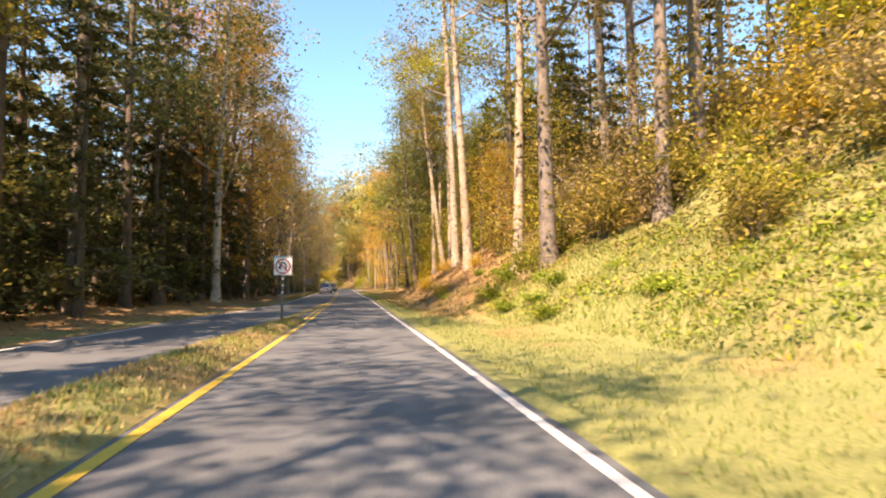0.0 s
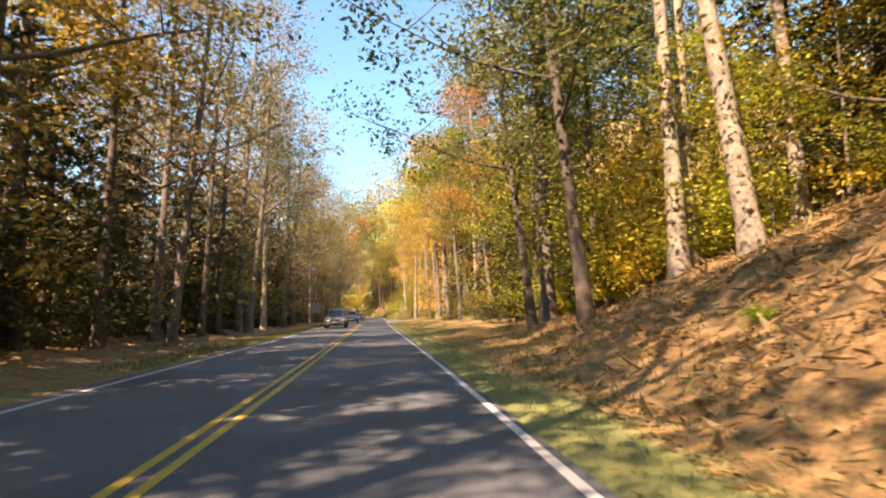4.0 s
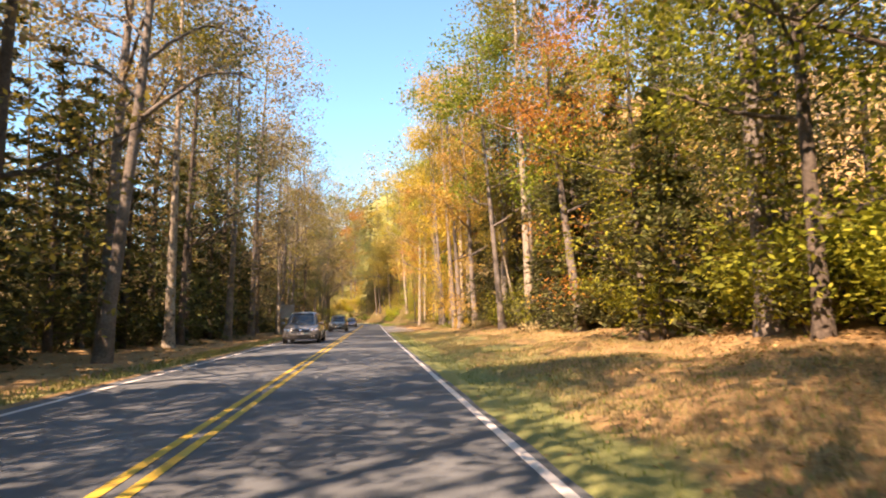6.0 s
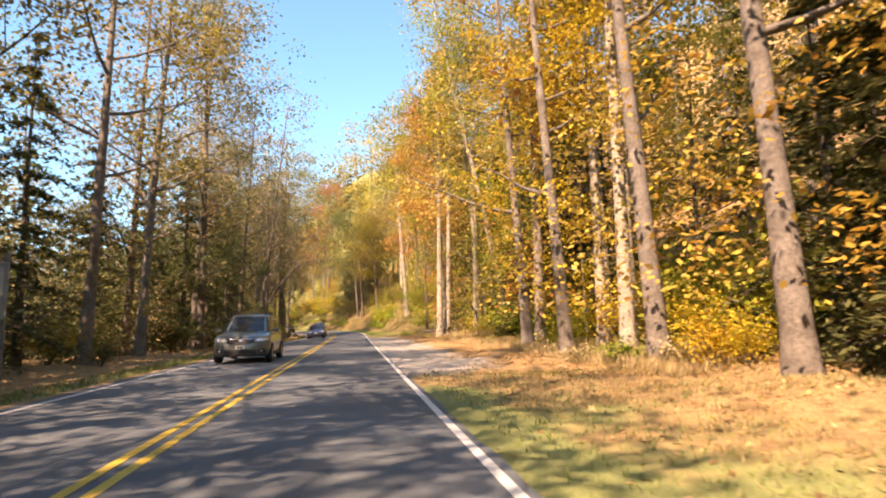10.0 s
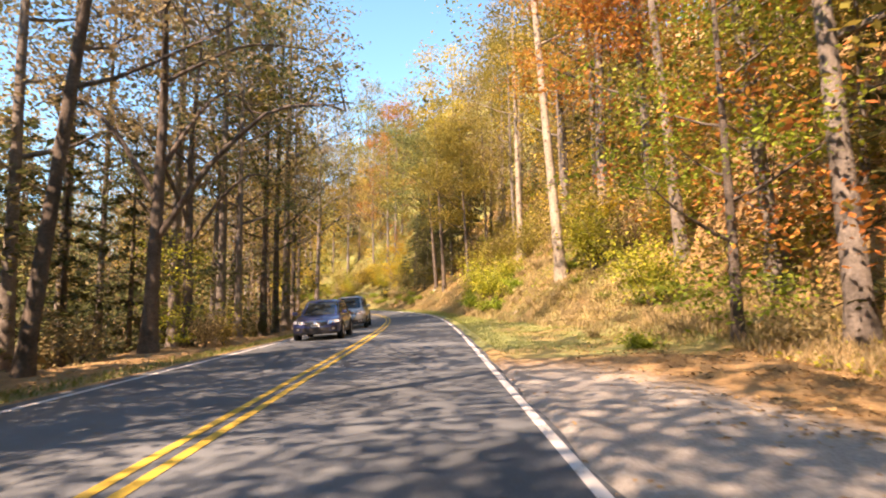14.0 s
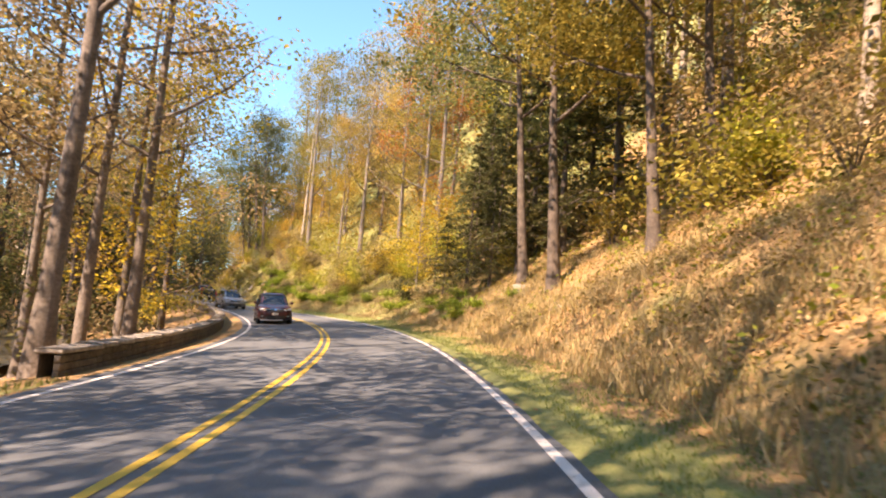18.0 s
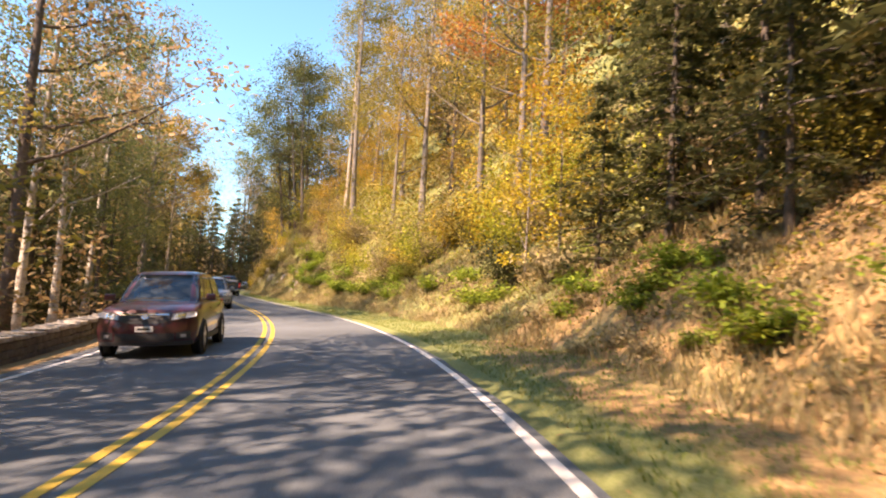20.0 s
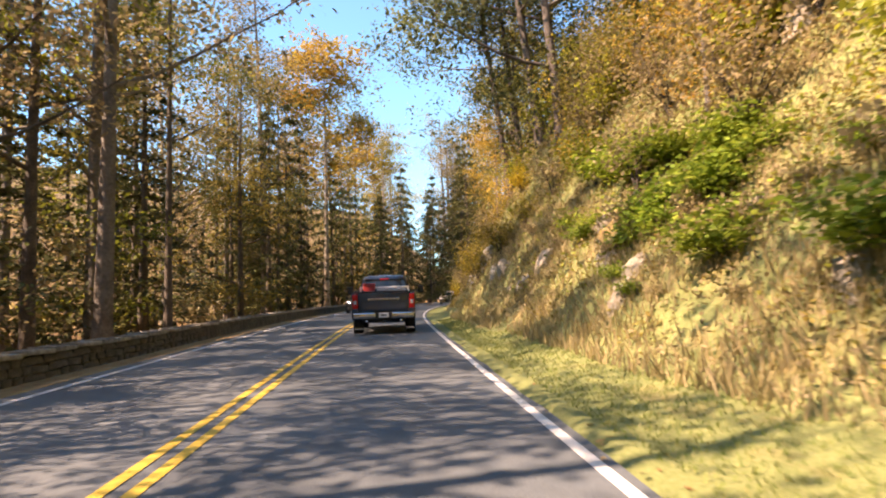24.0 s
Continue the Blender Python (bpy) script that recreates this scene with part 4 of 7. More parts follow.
for s, d, k, z in ((350.0, -13.5, "hem_a", 0.95), (358.5, -11.5, "hem_a", 1.0), (364.0, -14.5, "hem_a", 1.1), (371.0, -10.0, "hem_a", 1.0), (378.0, -13.5, "hem_a", 1.15), (384.0, -8.5, "hem_a", 1.1), (368.0, -18.0, "full_b", 1.25), (376.0, -20.0, "full_a", 1.25), (386.0, -14.0, "full_b", 1.3), (393.0, -9.0, "full_a", 1.25),
                   (400.0, -14.0, "full_b", 1.3), (360.0, -17.5, "full_a", 1.1), (340.0, -13.0, "full_b", 1.0), (405.0, -7.0, "full_a", 1.2)):
    landmark(k, s, d, z, 43 * s)
# the woods that close the view round the far bend
for i in range(26):
    s = rnd.uniform(376, 424)
    landmark(rnd.choice(["tall_c", "hem_a", "tall_b", "hem_a", "tall_c"]), s, rnd.choice((-1, 1)) * rnd.uniform(5.5, 15), rnd.uniform(1.1, 1.4))

# dark stands over the first bend
# hem_b at -5 and 1.5: added out of view to shade the road
for s, d, k, z in ((33.0, -10.8, "hem_a", 0.95), (35.5, -9.0, "hem_a", 0.9), (39.5, -10.4, "hem_a", 1.2), (43.0, -9.8, "hem_a", 1.15), (46.8, -9.0, "hem_a", 1.05), (-5.0, -9.5, "hem_b", 1.0), (1.5, -10.5, "hem_b", 1.0), (59.5, -7.8, "hem_a", 0.62), (64.5, -8.6, "hem_a", 0.66), (40.0, -8.6, "hem_a", 0.7), (44.5, -9.8, "hem_a", 0.7), (48.0, -7.4, "hem_b", 0.7), (54.0, -9.6, "hem_a", 0.7), (61.0, -9.6, "hem_a", 0.66), (37.0, -11.0, "hem_a", 0.9),
                   (48.0, 14.0, "hem_b", 1.0), (52.0, 16.5, "hem_a", 1.0), (56.0, 14.0, "hem_b", 1.0), (45.0, 17.5, "hem_a", 1.0), (60.0, 15.5, "hem_b", 1.1), (51.0, 12.4, "mid_d", 0.8), (55.5, 12.2, "mid_d", 0.7),
                   # bare pair added to shade the road at the later bend
                   (222.0, -7.6, "bare_b", 0.9), (226.5, -8.2, "bare_a", 1.0)):
    landmark(k, s, d, z)

# over the wall and beside it
landmark("tall_b", 293.5, -8.4, 1.0, 40, 0, "green", "tall tree with dark green leaves beside the wall")
landmark("mid_c", 283.5, -10.5, 1.0, 40)
landmark("mid_d", 237.0, -7.4, 0.95, 140, 0, "olive", "broadleaf tree with olive leaves below the wall")
for s, d, z in ((185.0, -8.6, 0.72), (189.0, -7.0, 0.68), (179.0, -11.6, 0.9), (184.5, -13.0, 0.9), (192.0, -12.2, 0.9), (197.5, -12.8, 0.85), (172.0, -12.0, 0.9)):
    landmark("tall_b", s, d, z, 37 * s, 0, "dusky" if d > -9 else "tan", "tall tree with thin autumn leaves above the river")
for s, d, k, z in ((275.5, -10.4, "hem_b", 0.6), (279.2, -9.8, "hem_b", 0.65), (282.8, -9.4, "hem_a", 0.5), (286.6, -10.0, "hem_a", 0.6),
                   (274.0, -13.6, "hem_a", 0.6), (285.3, -13.2, "tall_c", 0.75)):
    landmark(k, s, d, z)
for i, (s, d) in enumerate(((67.0, -10.6), (72.5, -9.4), (78.0, -10.8), (82.0, -9.6), (87.5, -10.4), (92.0, -9.8), (96.5, -10.6), (101.0, -10.4), (105.0, -9.2), (109.0, -10.8), (113.5, -9.4), (118.0, -10.6), (123.5, -9.6), (128.5, -10.8), (133.5, -9.8),
                            (139.5, -10.8), (145.0, -10.4), (150.5, -10.0), (156.5, -11.0), (162.0, -10.2), (168.0, -11.4), (174.5, -10.4), (181.0, -11.0), (187.5, -11.6), (84.0, -12.4), (99.0, -12.8), (116.0, -12.6), (136.0, -13.0), (153.0, -13.2), (165.0, -13.6), (178.0, -13.4))):
    landmark("hem_a" if i % 3 == 0 else "hem_b", s, d, (0.62 if i % 3 == 0 else 0.78) + 0.05 * (i % 4) - (0.12 if s > 140 else 0), 61 * i)
# both groups are added behind the wall to shade it and the left lane
for s, d, z in ((263.0, -13.5, 0.9), (266.5, -11.0, 0.85), (270.0, -12.4, 0.9), (274.5, -10.8, 0.8), (278.0, -11.8, 0.85)):
    landmark("hem_b", s, d, z, 29 * s)
for s, d in ((265.5, -7.8), (270.5, -7.6), (275.5, -7.4), (280.5, -7.6)):
    landmark("mid_d", s, d, 0.72, 47 * s, 0, "dusky", "broadleaf tree with dusky leaves behind the wall")
# added shade trees; those at negative s stand unseen behind the start
landmark("full_b", -12.0, -9.5, 0.9, 70)
landmark("full_b", -3.0, -11.0, 0.95, 170)
landmark("tall_b", 18.2, -8.8, 0.9, 70)
landmark("full_b", -6.0, -8.5, 0.9, 70)
# this tree and the next are added to shade the road and right verge
landmark("full_b", 250.5, -13.5, 0.9, 140)
landmark("full_b", 251.5, -8.8, 1.15, 10, 0, "russet", "tall tree with russet leaves added behind the wall for shade")
for s, d in ((157.0, -7.8), (161.5, -7.4), (165.5, -7.8), (152.0, -8.0)):
    landmark("mid_d", s, d, 0.8, 47 * s, 0, "dusky", "broadleaf tree with dusky green leaves at the road edge")
for s, d in ((153.0, -8.2), (158.5, -8.2), (163.5, -8.6), (168.5, -8.4)):
    landmark("hem_b", s, d, 0.85, 31 * s)
# hem_a at 12.5 is added beside the view for shade on the road
landmark("hem_a", 12.5, -9.4, 0.95, 170)
landmark("hem_b", 22.8, -7.6, 0.9, 30)
for s, d in ((35.5, 17.0), (38.5, 15.2), (41.5, 17.0), (44.5, 14.8), (47.5, 18.5)):
    landmark("hem_b", s, d, 0.9)
landmark("mid_c", 37.0, 11.0, 0.6, 60)


DEEP = {-1: [("deep_a", 3), ("deep_b", 2), ("deep_c", 4)], 1: [("deep_b", 5), ("deep_a", 3), ("deep_c", 1)]}
DEEP_COLOURS = {-1: ["tan", "dusky", "olive", "russet", "dusky", "olive"], 1: ["tan", "olive", "russet", "gold", "lime", "tan", "dusky", "olive"]}


def open_to(s):
    """How far right of the centre line the verge or bank stays free of tall trees."""
    return np.interp(s, [-60, 15, 30, 62, 75, 125, 165, 185, 260, 290], [16, 13, 9.5, 9.8, 10.4, 10.4, 9.8, 10.5, 12, 9])


CLEARINGS = [(s, d) for a, b, lo, hi in ((8, 20, 5, 11), (37, 44, 5, 9), (163, 170, 0, 4), (176, 186, 3, 8), (245, 251, -2, 8), (275, 280, 1.5, 9))
             for s in np.linspace(a, b, 4) for d in np.linspace(lo, hi, 3)]
LIT = np.array([[float(q) for q in plan(s, d)] for s, d in CLEARINGS])


def darkens(s, d, height):
    """Whether a tree at s, d throws its crown's shadow on ground that lies open to the sun."""
    x, y = plan(s, d)
    u = np.array([math.sin(radians(SUN_FROM)), -math.cos(radians(SUN_FROM))])
    rel = LIT - np.array([float(x), float(y)])
    along = rel @ u
    off = np.abs(rel[:, 0] * u[1] - rel[:, 1] * u[0])
    reach = height / math.tan(radians(SUN_UP))
    return bool(np.any((along > 0.25 * reach) & (along < 1.05 * reach) & (off < 2.8)))


def fill(side, rows):
    for d0, step, jitter, s_a, s_b, deep in rows:
        s = s_a
        while s < s_b:
            s += step * rnd.uniform(0.6, 1.4)
            d = d0 + rnd.uniform(-jitter, jitter)
            if side < 0:
                d = left_edge(s) + 3.6 - abs(d)
            if any((s - a) ** 2 + (d - b) ** 2 < 5 for a, b in LANDMARKS):
                continue
            if side < 0 and ((d > -17 and 236 < s < 284) or (d > -16 and 200 < s < 236 and rnd.random() < 0.6) or (d > -24 and 192 < s < 222 and rnd.random() < 0.5) or (d > -16 and 158 < s < 178 and rnd.random() < 0.6)):
                continue
            key = weighted(DEEP[side] if deep else mix_at(LEFT_MIX if side < 0 else RIGHT_MIX, s))
            if side > 0 and 92 < s < 126 and not deep:
                key = rnd.choice(["hem_b", "hem_a", "mid_d", "tall_b"])
            if side > 0 and d < open_to(s):
                continue
            if side < 0 and rnd.random() < 0.93 and darkens(s, d, 15.0 if key == "hem_b" else 23.0):
                continue
            low = 0.58 if side < 0 and d < -11 and 203 < s < 246 else 1.0   # lower woods along the river
            ob = plant(key, s, d, low * rnd.uniform(*((0.75, 1.0) if d < -12 and 62 < s < 225 else (0.9, 1.2) if d < -21 else (0.8, 1.12))), None, rnd.uniform(-2.5, 2.5))
            if side < 0 and s > 225 and key in ("tall_c", "tall_b", "bare_a") and rnd.random() < 0.7:
                recolour(ob, rnd.choice(["dusky", "olive", "tan", "dusky"]), "tall tree with thinning autumn leaves towards the river")
            if deep and key != "deep_c" and rnd.random() < 0.7:
                recolour(ob, rnd.choice(DEEP_COLOURS[side]))


fill(-1, [(15.0, 5.5, 1.5, 72, 160, True), (9.0, 7.5, 1.3, 0, 335, False), (13.0, 7.0, 2, 2, 335, False), (17.5, 5.2, 2.2, -2, 350, True), (23, 5.4, 3, -10, 350, True),
          (31, 7.5, 3.5, 10, 350, True), (40, 12, 4, 20, 350, True), (8, 5, 2, 312, 420, True), (14, 5, 3, 320, 420, True), (22, 7, 4, 340, 420, True)])
fill(1, [(11.6, 7.0, 1.4, -12, 335, False), (15.8, 7.5, 2.2, -8, 335, False), (21, 7, 2.5, -5, 345, True), (27, 7.5, 3, 5, 350, True), (34, 11, 3, 20, 340, True),
         (9, 6, 3, 335, 420, True), (16, 8, 3, 345, 420, True)])

# ---------------------------------------------------------------- undergrowth


def bush_mesh(key, seed, width, height, n, leaf, foliage, stalks=9, flat=0.4, bark="brown"):
    """A shrub: thin stems and a loose dome of leaves."""
    rng = np.random.default_rng(seed)
    stems = []
    tips = []
    for i in range(stalks):
        az, ln = rng.uniform(0, 2 * np.pi), rng.uniform(0.5, 1.0)
        g = np.linspace(0, 1, 4)
        p = np.stack([np.cos(az) * g ** 1.3 * width * ln * 0.8, np.sin(az) * g ** 1.3 * width * ln * 0.8, g * height * rng.uniform(0.65, 1.05) - 0.1], axis=1)
        stems.append(tube(p, 0.018 * height ** 0.5 * (1.1 - g), 4))
        tips += [p[3], p[2], p[2], p[1] * 0.5 + p[2] * 0.5]
    tips = np.array(tips)
    c = tips[rng.integers(0, len(tips), n)] + rng.normal(0, 1, (n, 3)) * np.array([width * 0.27, width * 0.27, height * 0.14])
    c[:, 2] = np.abs(c[:, 2]) + 0.02
    return mesh_of(key + "_stems", *join(stems), BARK[bark]), quads_mesh(key + "_leaves", leaf_quads(c, leaf, rng, flat), LEAF[foliage])


BUSHES = {}


def bush_kind(key, name, label, foliage, seed, width, height, n, leaf, stalks=9, flat=0.4):
    root = hidden_root(name)
    tagged(root, label, "shrub", "shrubs along the road")
    st, lv = bush_mesh(key, seed, width, height, n, leaf, foliage, stalks, flat)
    part("stem_tangle", st, root)["kind"] = "stuff"
    part("crown", lv, root)
    BUSHES[key] = [root, False]
    TREES[key] = BUSHES[key]


bush_kind("bush_gold", "shrub", "shrub with yellow autumn leaves on the bank", "gold", 41, 1.2, 1.9, 1500, 0.09)
bush_kind("bush_lime", "shrub", "yellow-green leafy shrub on the bank", "lime", 42, 1.4, 1.8, 1600, 0.09)
bush_kind("bush_olive", "shrub", "olive-brown shrub tangle on the bank", "olive", 43, 1.5, 2.0, 1600, 0.09, 10)
bush_kind("bush_dark", "shrub", "dark green broadleaf evergreen shrub", "dark", 44, 1.6, 2.2, 1600, 0.11)
bush_kind("bush_green", "shrub", "green leafy shrub at the edge of the woods", "green", 45, 1.5, 2.2, 1700, 0.1)
bush_kind("weeds_fresh", "green_weeds", "low clump of fresh green broad-leaved weeds", "fresh", 46, 0.9, 0.65, 800, 0.095, 8, 0.8)
bush_kind("weeds_dry", "dry_weeds", "clump of dry straw-coloured weeds", "straw", 47, 0.8, 0.8, 620, 0.09, 10, 0.1)
bush_kind("bush_tan", "shrub", "brown half-bare shrub tangle on the bank", "tan", 48, 1.5, 2.1, 1400, 0.085, 10)


def scatter(table, s_a, s_b, d_a, d_b, count, lo=0.7, hi=1.3):
    """Plant count shrubs in a stretch beside the road."""
    for _ in range(count):
        s, d = rnd.uniform(s_a, s_b), rnd.uniform(d_a, d_b)
        plant(weighted(table), s, d, rnd.uniform(lo, hi), None, 0, -0.05)


def brush(name, label, foliage, s_a, s_b, d_a, d_b, count, seed, size=(1.0, 1.9), height=1.9, per=150, leaf=0.24):
    """A thicket of many shrubs behind the nearest ones, as one mesh."""
    rng = np.random.default_rng(seed)
    s, d = rng.uniform(s_a, s_b, count), rng.uniform(d_a, d_b, count)
    x, y = plan(s, d)
    k = rng.uniform(*size, count)
    c = np.stack([x, y, ground_z(s, d) + height * 0.5 * k], axis=1)
    p = np.repeat(c, per, axis=0) + rng.normal(0, 1, (count * per, 3)) * np.repeat(k, per)[:, None] * np.array([0.6, 0.6, height * 0.24])
    tagged(new(name, quads_mesh(name, leaf_quads(p, leaf, rng, 0.4), LEAF[foliage])), label, "undergrowth", kind="stuff")


# the first bank: weeds at the foot, brush above
scatter([("weeds_fresh", 5), ("weeds_dry", 2), ("bush_lime", 0.5)], 9, 27, 6.8, 9.0, 13, 0.5, 0.95)
scatter([("bush_tan", 3), ("bush_gold", 2), ("bush_olive", 3), ("bush_lime", 1)], 10, 34, 9.5, 14, 22, 0.8, 1.3)
brush("brush", "brown and olive brush on the upper bank", "olive", 8, 45, 12, 34, 60, 81, per=260, leaf=0.15)
brush("brush", "tan brush on the upper bank", "tan", 8, 45, 11, 34, 75, 82, per=260, leaf=0.14)
brush("brush", "yellow brush on the upper bank", "gold", 8, 45, 13, 34, 16, 83, per=260, leaf=0.14)
scatter([("weeds_fresh", 1), ("bush_gold", 0.4)], 27, 55, 6.0, 9.0, 9, 0.4, 0.7)
scatter([("bush_gold", 2), ("bush_lime", 3), ("sap_b", 2), ("sap_a", 2)], 57, 72, 9.6, 14, 28, 0.7, 1.4)
scatter([("bush_dark", 2), ("bush_lime", 1), ("sap_b", 2)], 38, 57, 10.6, 14, 10, 0.6, 1.1)
# flat woods' edge
scatter([("bush_green", 4), ("bush_lime", 2), ("bush_dark", 2), ("sap_b", 2), ("hem_c", 2)], 70, 94, 11, 13.5, 20, 0.8, 1.3)
scatter([("bush_green", 4), ("bush_dark", 3), ("bush_lime", 1.5), ("hem_c", 2)], 94, 128, 11, 13.5, 24, 0.8, 1.3)
brush("brush", "green undergrowth in the woods", "green", 70, 150, 13, 20, 60, 84, (1.0, 1.8))
brush("brush", "yellow-green undergrowth in the woods", "lime", 70, 172, 12.5, 20, 60, 85, (0.8, 1.6))
scatter([("bush_gold", 2), ("bush_lime", 3), ("sap_a", 2), ("sap_b", 2)], 128, 170, 11.4, 15, 26, 0.7, 1.3)
scatter([("weeds_dry", 3), ("bush_gold", 1)], 96, 128, 9.0, 10.6, 10, 0.6, 1.0)
scatter([("weeds_dry", 3), ("weeds_fresh", 1)], 128, 172, 9.0, 10.8, 24, 0.5, 1.0)
# the long bank
scatter([("weeds_dry", 4), ("weeds_fresh", 3)], 172, 200, 6.4, 9.5, 26, 0.35, 0.8)
scatter([("bush_olive", 4), ("bush_tan", 3), ("bush_lime", 2), ("bush_gold", 1)], 176, 236, 9.4, 12.5, 32, 0.8, 1.3)
brush("brush", "olive brush on the steep bank", "olive", 174, 305, 10, 26, 140, 86, per=250, leaf=0.15)
brush("brush", "tan brush on the steep bank", "tan", 174, 305, 10, 28, 140, 87, per=250, leaf=0.15)
brush("brush", "yellow-green brush on the steep bank", "lime", 174, 300, 11, 24, 45, 88, per=250, leaf=0.15)
brush("brush", "orange brush high on the bank", "orange", 225, 310, 14, 28, 30, 89)
scatter([("weeds_fresh", 4), ("bush_lime", 1)], 188, 206, 5.6, 8.0, 16, 0.8, 1.3)
scatter([("bush_dark", 1), ("weeds_fresh", 2)], 228, 240, 6.4, 8.4, 10, 0.7, 1.0)
scatter([("weeds_fresh", 6), ("weeds_dry", 2)], 240, 290, 6.8, 9.0, 46, 0.8, 1.3)
scatter([("weeds_dry", 5), ("weeds_fresh", 1)], 226, 300, 5.6, 7.4, 40, 0.3, 0.6)
scatter([("bush_olive", 4), ("bush_lime", 4), ("bush_gold", 1.5), ("bush_tan", 3)], 258, 300, 8.6, 11.5, 30, 0.9, 1.5)
scatter([("bush_olive", 4), ("bush_lime", 2), ("bush_gold", 1), ("bush_tan", 4)], 234, 260, 10.4, 13.5, 26, 0.9, 1.5)
scatter([("weeds_fresh", 1)], 258, 288, 6.7, 8.6, 46, 0.7, 1.2)
scatter([("bush_olive", 3), ("bush_lime", 2), ("bush_tan", 2), ("bush_gold", 0.6)], 258, 300, 7.8, 10.5, 34, 0.7, 1.2)
scatter([("bush_tan", 4), ("bush_olive", 3), ("bush_gold", 1), ("weeds_dry", 3)], 292, 326, 5.6, 9.0, 34, 0.5, 0.95)
scatter([("bush_dark", 1)], 245, 247, 7.4, 8.4, 2, 0.6, 0.8)
scatter([("weeds_dry", 1)], 176, 300, 5.8, 8.4, 60, 0.3, 0.65)
# far side
scatter([("hem_c", 4), ("bush_dark", 3)], -5, 130, -13, -9.6, 46, 0.7, 1.3)
brush("brush", "dark evergreen undergrowth across the road", "dark", -5, 130, -24, -10, 150, 90, (0.9, 1.7), 3.2, 170, 0.24)
scatter([("bush_olive", 2), ("bush_tan", 3), ("sap_b", 1), ("bush_dark", 1.5)], 125, 215, -11, -6.0, 30, 0.4, 0.9)
brush("brush", "brown undergrowth towards the river", "tan", 125, 345, -26, -8.5, 45, 91, (0.7, 1.5))
brush("brush", "dusky green thicket towards the river", "dusky", 110, 215, -28, -11, 150, 94, (1.0, 1.9), 5.5, 150, 0.24)
brush("brush", "dark thicket across the road", "dark", -10, 215, -34, -14, 150, 95, (1.0, 1.9), 5.5, 150, 0.3)
brush("brush", "dark undergrowth towards the river", "dark", 135, 380, -26, -8.5, 220, 92, (0.7, 1.6), 3.4, 170, 0.19)


def rw(s):
    return 3.75 + keyed(RIGHT, s)[0]


def bits(name, label, category, n, s_a, s_b, d_lo, d_hi, foliage, size, flat, seed, upright=False, long=1.5, weight=None):
    """Many small loose pieces over the ground, as one mesh."""
    rng = np.random.default_rng(seed)
    s = rng.uniform(s_a, s_b, n)
    u = rng.uniform(0, 1, n)
    lo = d_lo(s) if callable(d_lo) else np.full(n, d_lo)
    hi = d_hi(s) if callable(d_hi) else np.full(n, d_hi)
    d = lo + (hi - lo) * u
    if weight is not None:
        keep = rng.uniform(0, 1, n) < weight(s, d)
        s, d = s[keep], d[keep]
    x, y = plan(s, d)
    p = np.stack([x, y, ground_z(s, d) + 0.012], axis=1)
    n = len(p)
    if upright:
        az = rng.uniform(0, 2 * np.pi, n)
        h = size * rng.uniform(0.5, 1.3, n)
        lean = rng.normal(0, 0.35, (n, 2))
        side = np.stack([np.cos(az), np.sin(az), np.zeros(n)], axis=1) * (0.03 * size + 0.007)
        top = p + np.stack([lean[:, 0] * h, lean[:, 1] * h, h], axis=1)
        mid = p + (top - p) * 0.55
        q = np.stack([p - side, p + side, mid + side * 0.8 + (top - mid) * 0.2, top], axis=1)
    else:
        q = leaf_quads(p, size, rng, flat, long)
    ob = tagged(new(name, quads_mesh(name, q, LEAF[foliage])), label, category, kind="stuff")
    return ob


def cover(name, label, foliage, n, s_a, s_b, reach, leaf, tall, seed, start=0.0, cut=-0.3, flat=0.4):
    """A leafy mat of weeds over the bank, thick in patches, as one mesh."""
    rng = np.random.default_rng(seed)
    s = rng.uniform(s_a, s_b, n)
    d = rw(s) + start + (reach * rng.uniform(0, 1, n) ** 0.8)
    v = np.sin(s * 0.9 + 2 * np.sin(d * 0.6 + seed)) * np.sin(d * 1.1 + 1.3 * np.sin(s * 0.5 + seed)) + 0.4 * np.sin(s * 2.7 + d * 1.9)
    keep = rng.uniform(0, 1, n) < np.clip((v - cut) * 1.6 + 0.3, 0.04, 1)
    keep &= rng.uniform(0, 1, n) < np.interp(s, [186, 194, 232, 242], [1, 0.7, 0.6, 1])
    s, d, v = s[keep], d[keep], v[keep]
    x, y = plan(s, d)
    tall = tall * np.where(s > 150, np.interp(s, [172, 196, 222, 236, 256, 270], [0.3, 1, 1, 0.45, 0.5, 1]), 1.0)
    z = ground_z(s, d) + tall * rng.uniform(0, 1, len(s)) ** 1.4 * np.clip(0.5 + v, 0.2, 1.3)
    tagged(new(name, quads_mesh(name, leaf_quads(np.stack([x, y, z], axis=1), leaf, rng, flat), LEAF[foliage])), label, "weeds", kind="stuff")


def patchy(scale, cut):
    def w(s, d):
        v = np.sin(s * scale + 1.7 * np.sin(d * scale * 0.8)) * np.sin(d * scale * 1.3 + 1.1 * np.sin(s * scale * 0.6))
        return np.clip((v - cut) * 1.5 + 0.5, 0.05, 1)
    return w



bits("verge_grass", "short yellow-green grass along the road verge", "grass", 60000, -3, 130, 3.72, lambda s: rw(s) + 0.8, "grass", 0.06, 0, 61, True, weight=lambda s, d: np.interp(s, [22, 30, 66, 80], [1, 0.35, 0.35, 0.9]) * np.clip(1.5 - (d - 3.7) / 6, 0.3, 1))
bits("verge_grass", "short dry grass along the road verge", "grass", 80000, 172, 300, 3.72, lambda s: rw(s) + 0.8, "grass", 0.045, 0, 62, True)
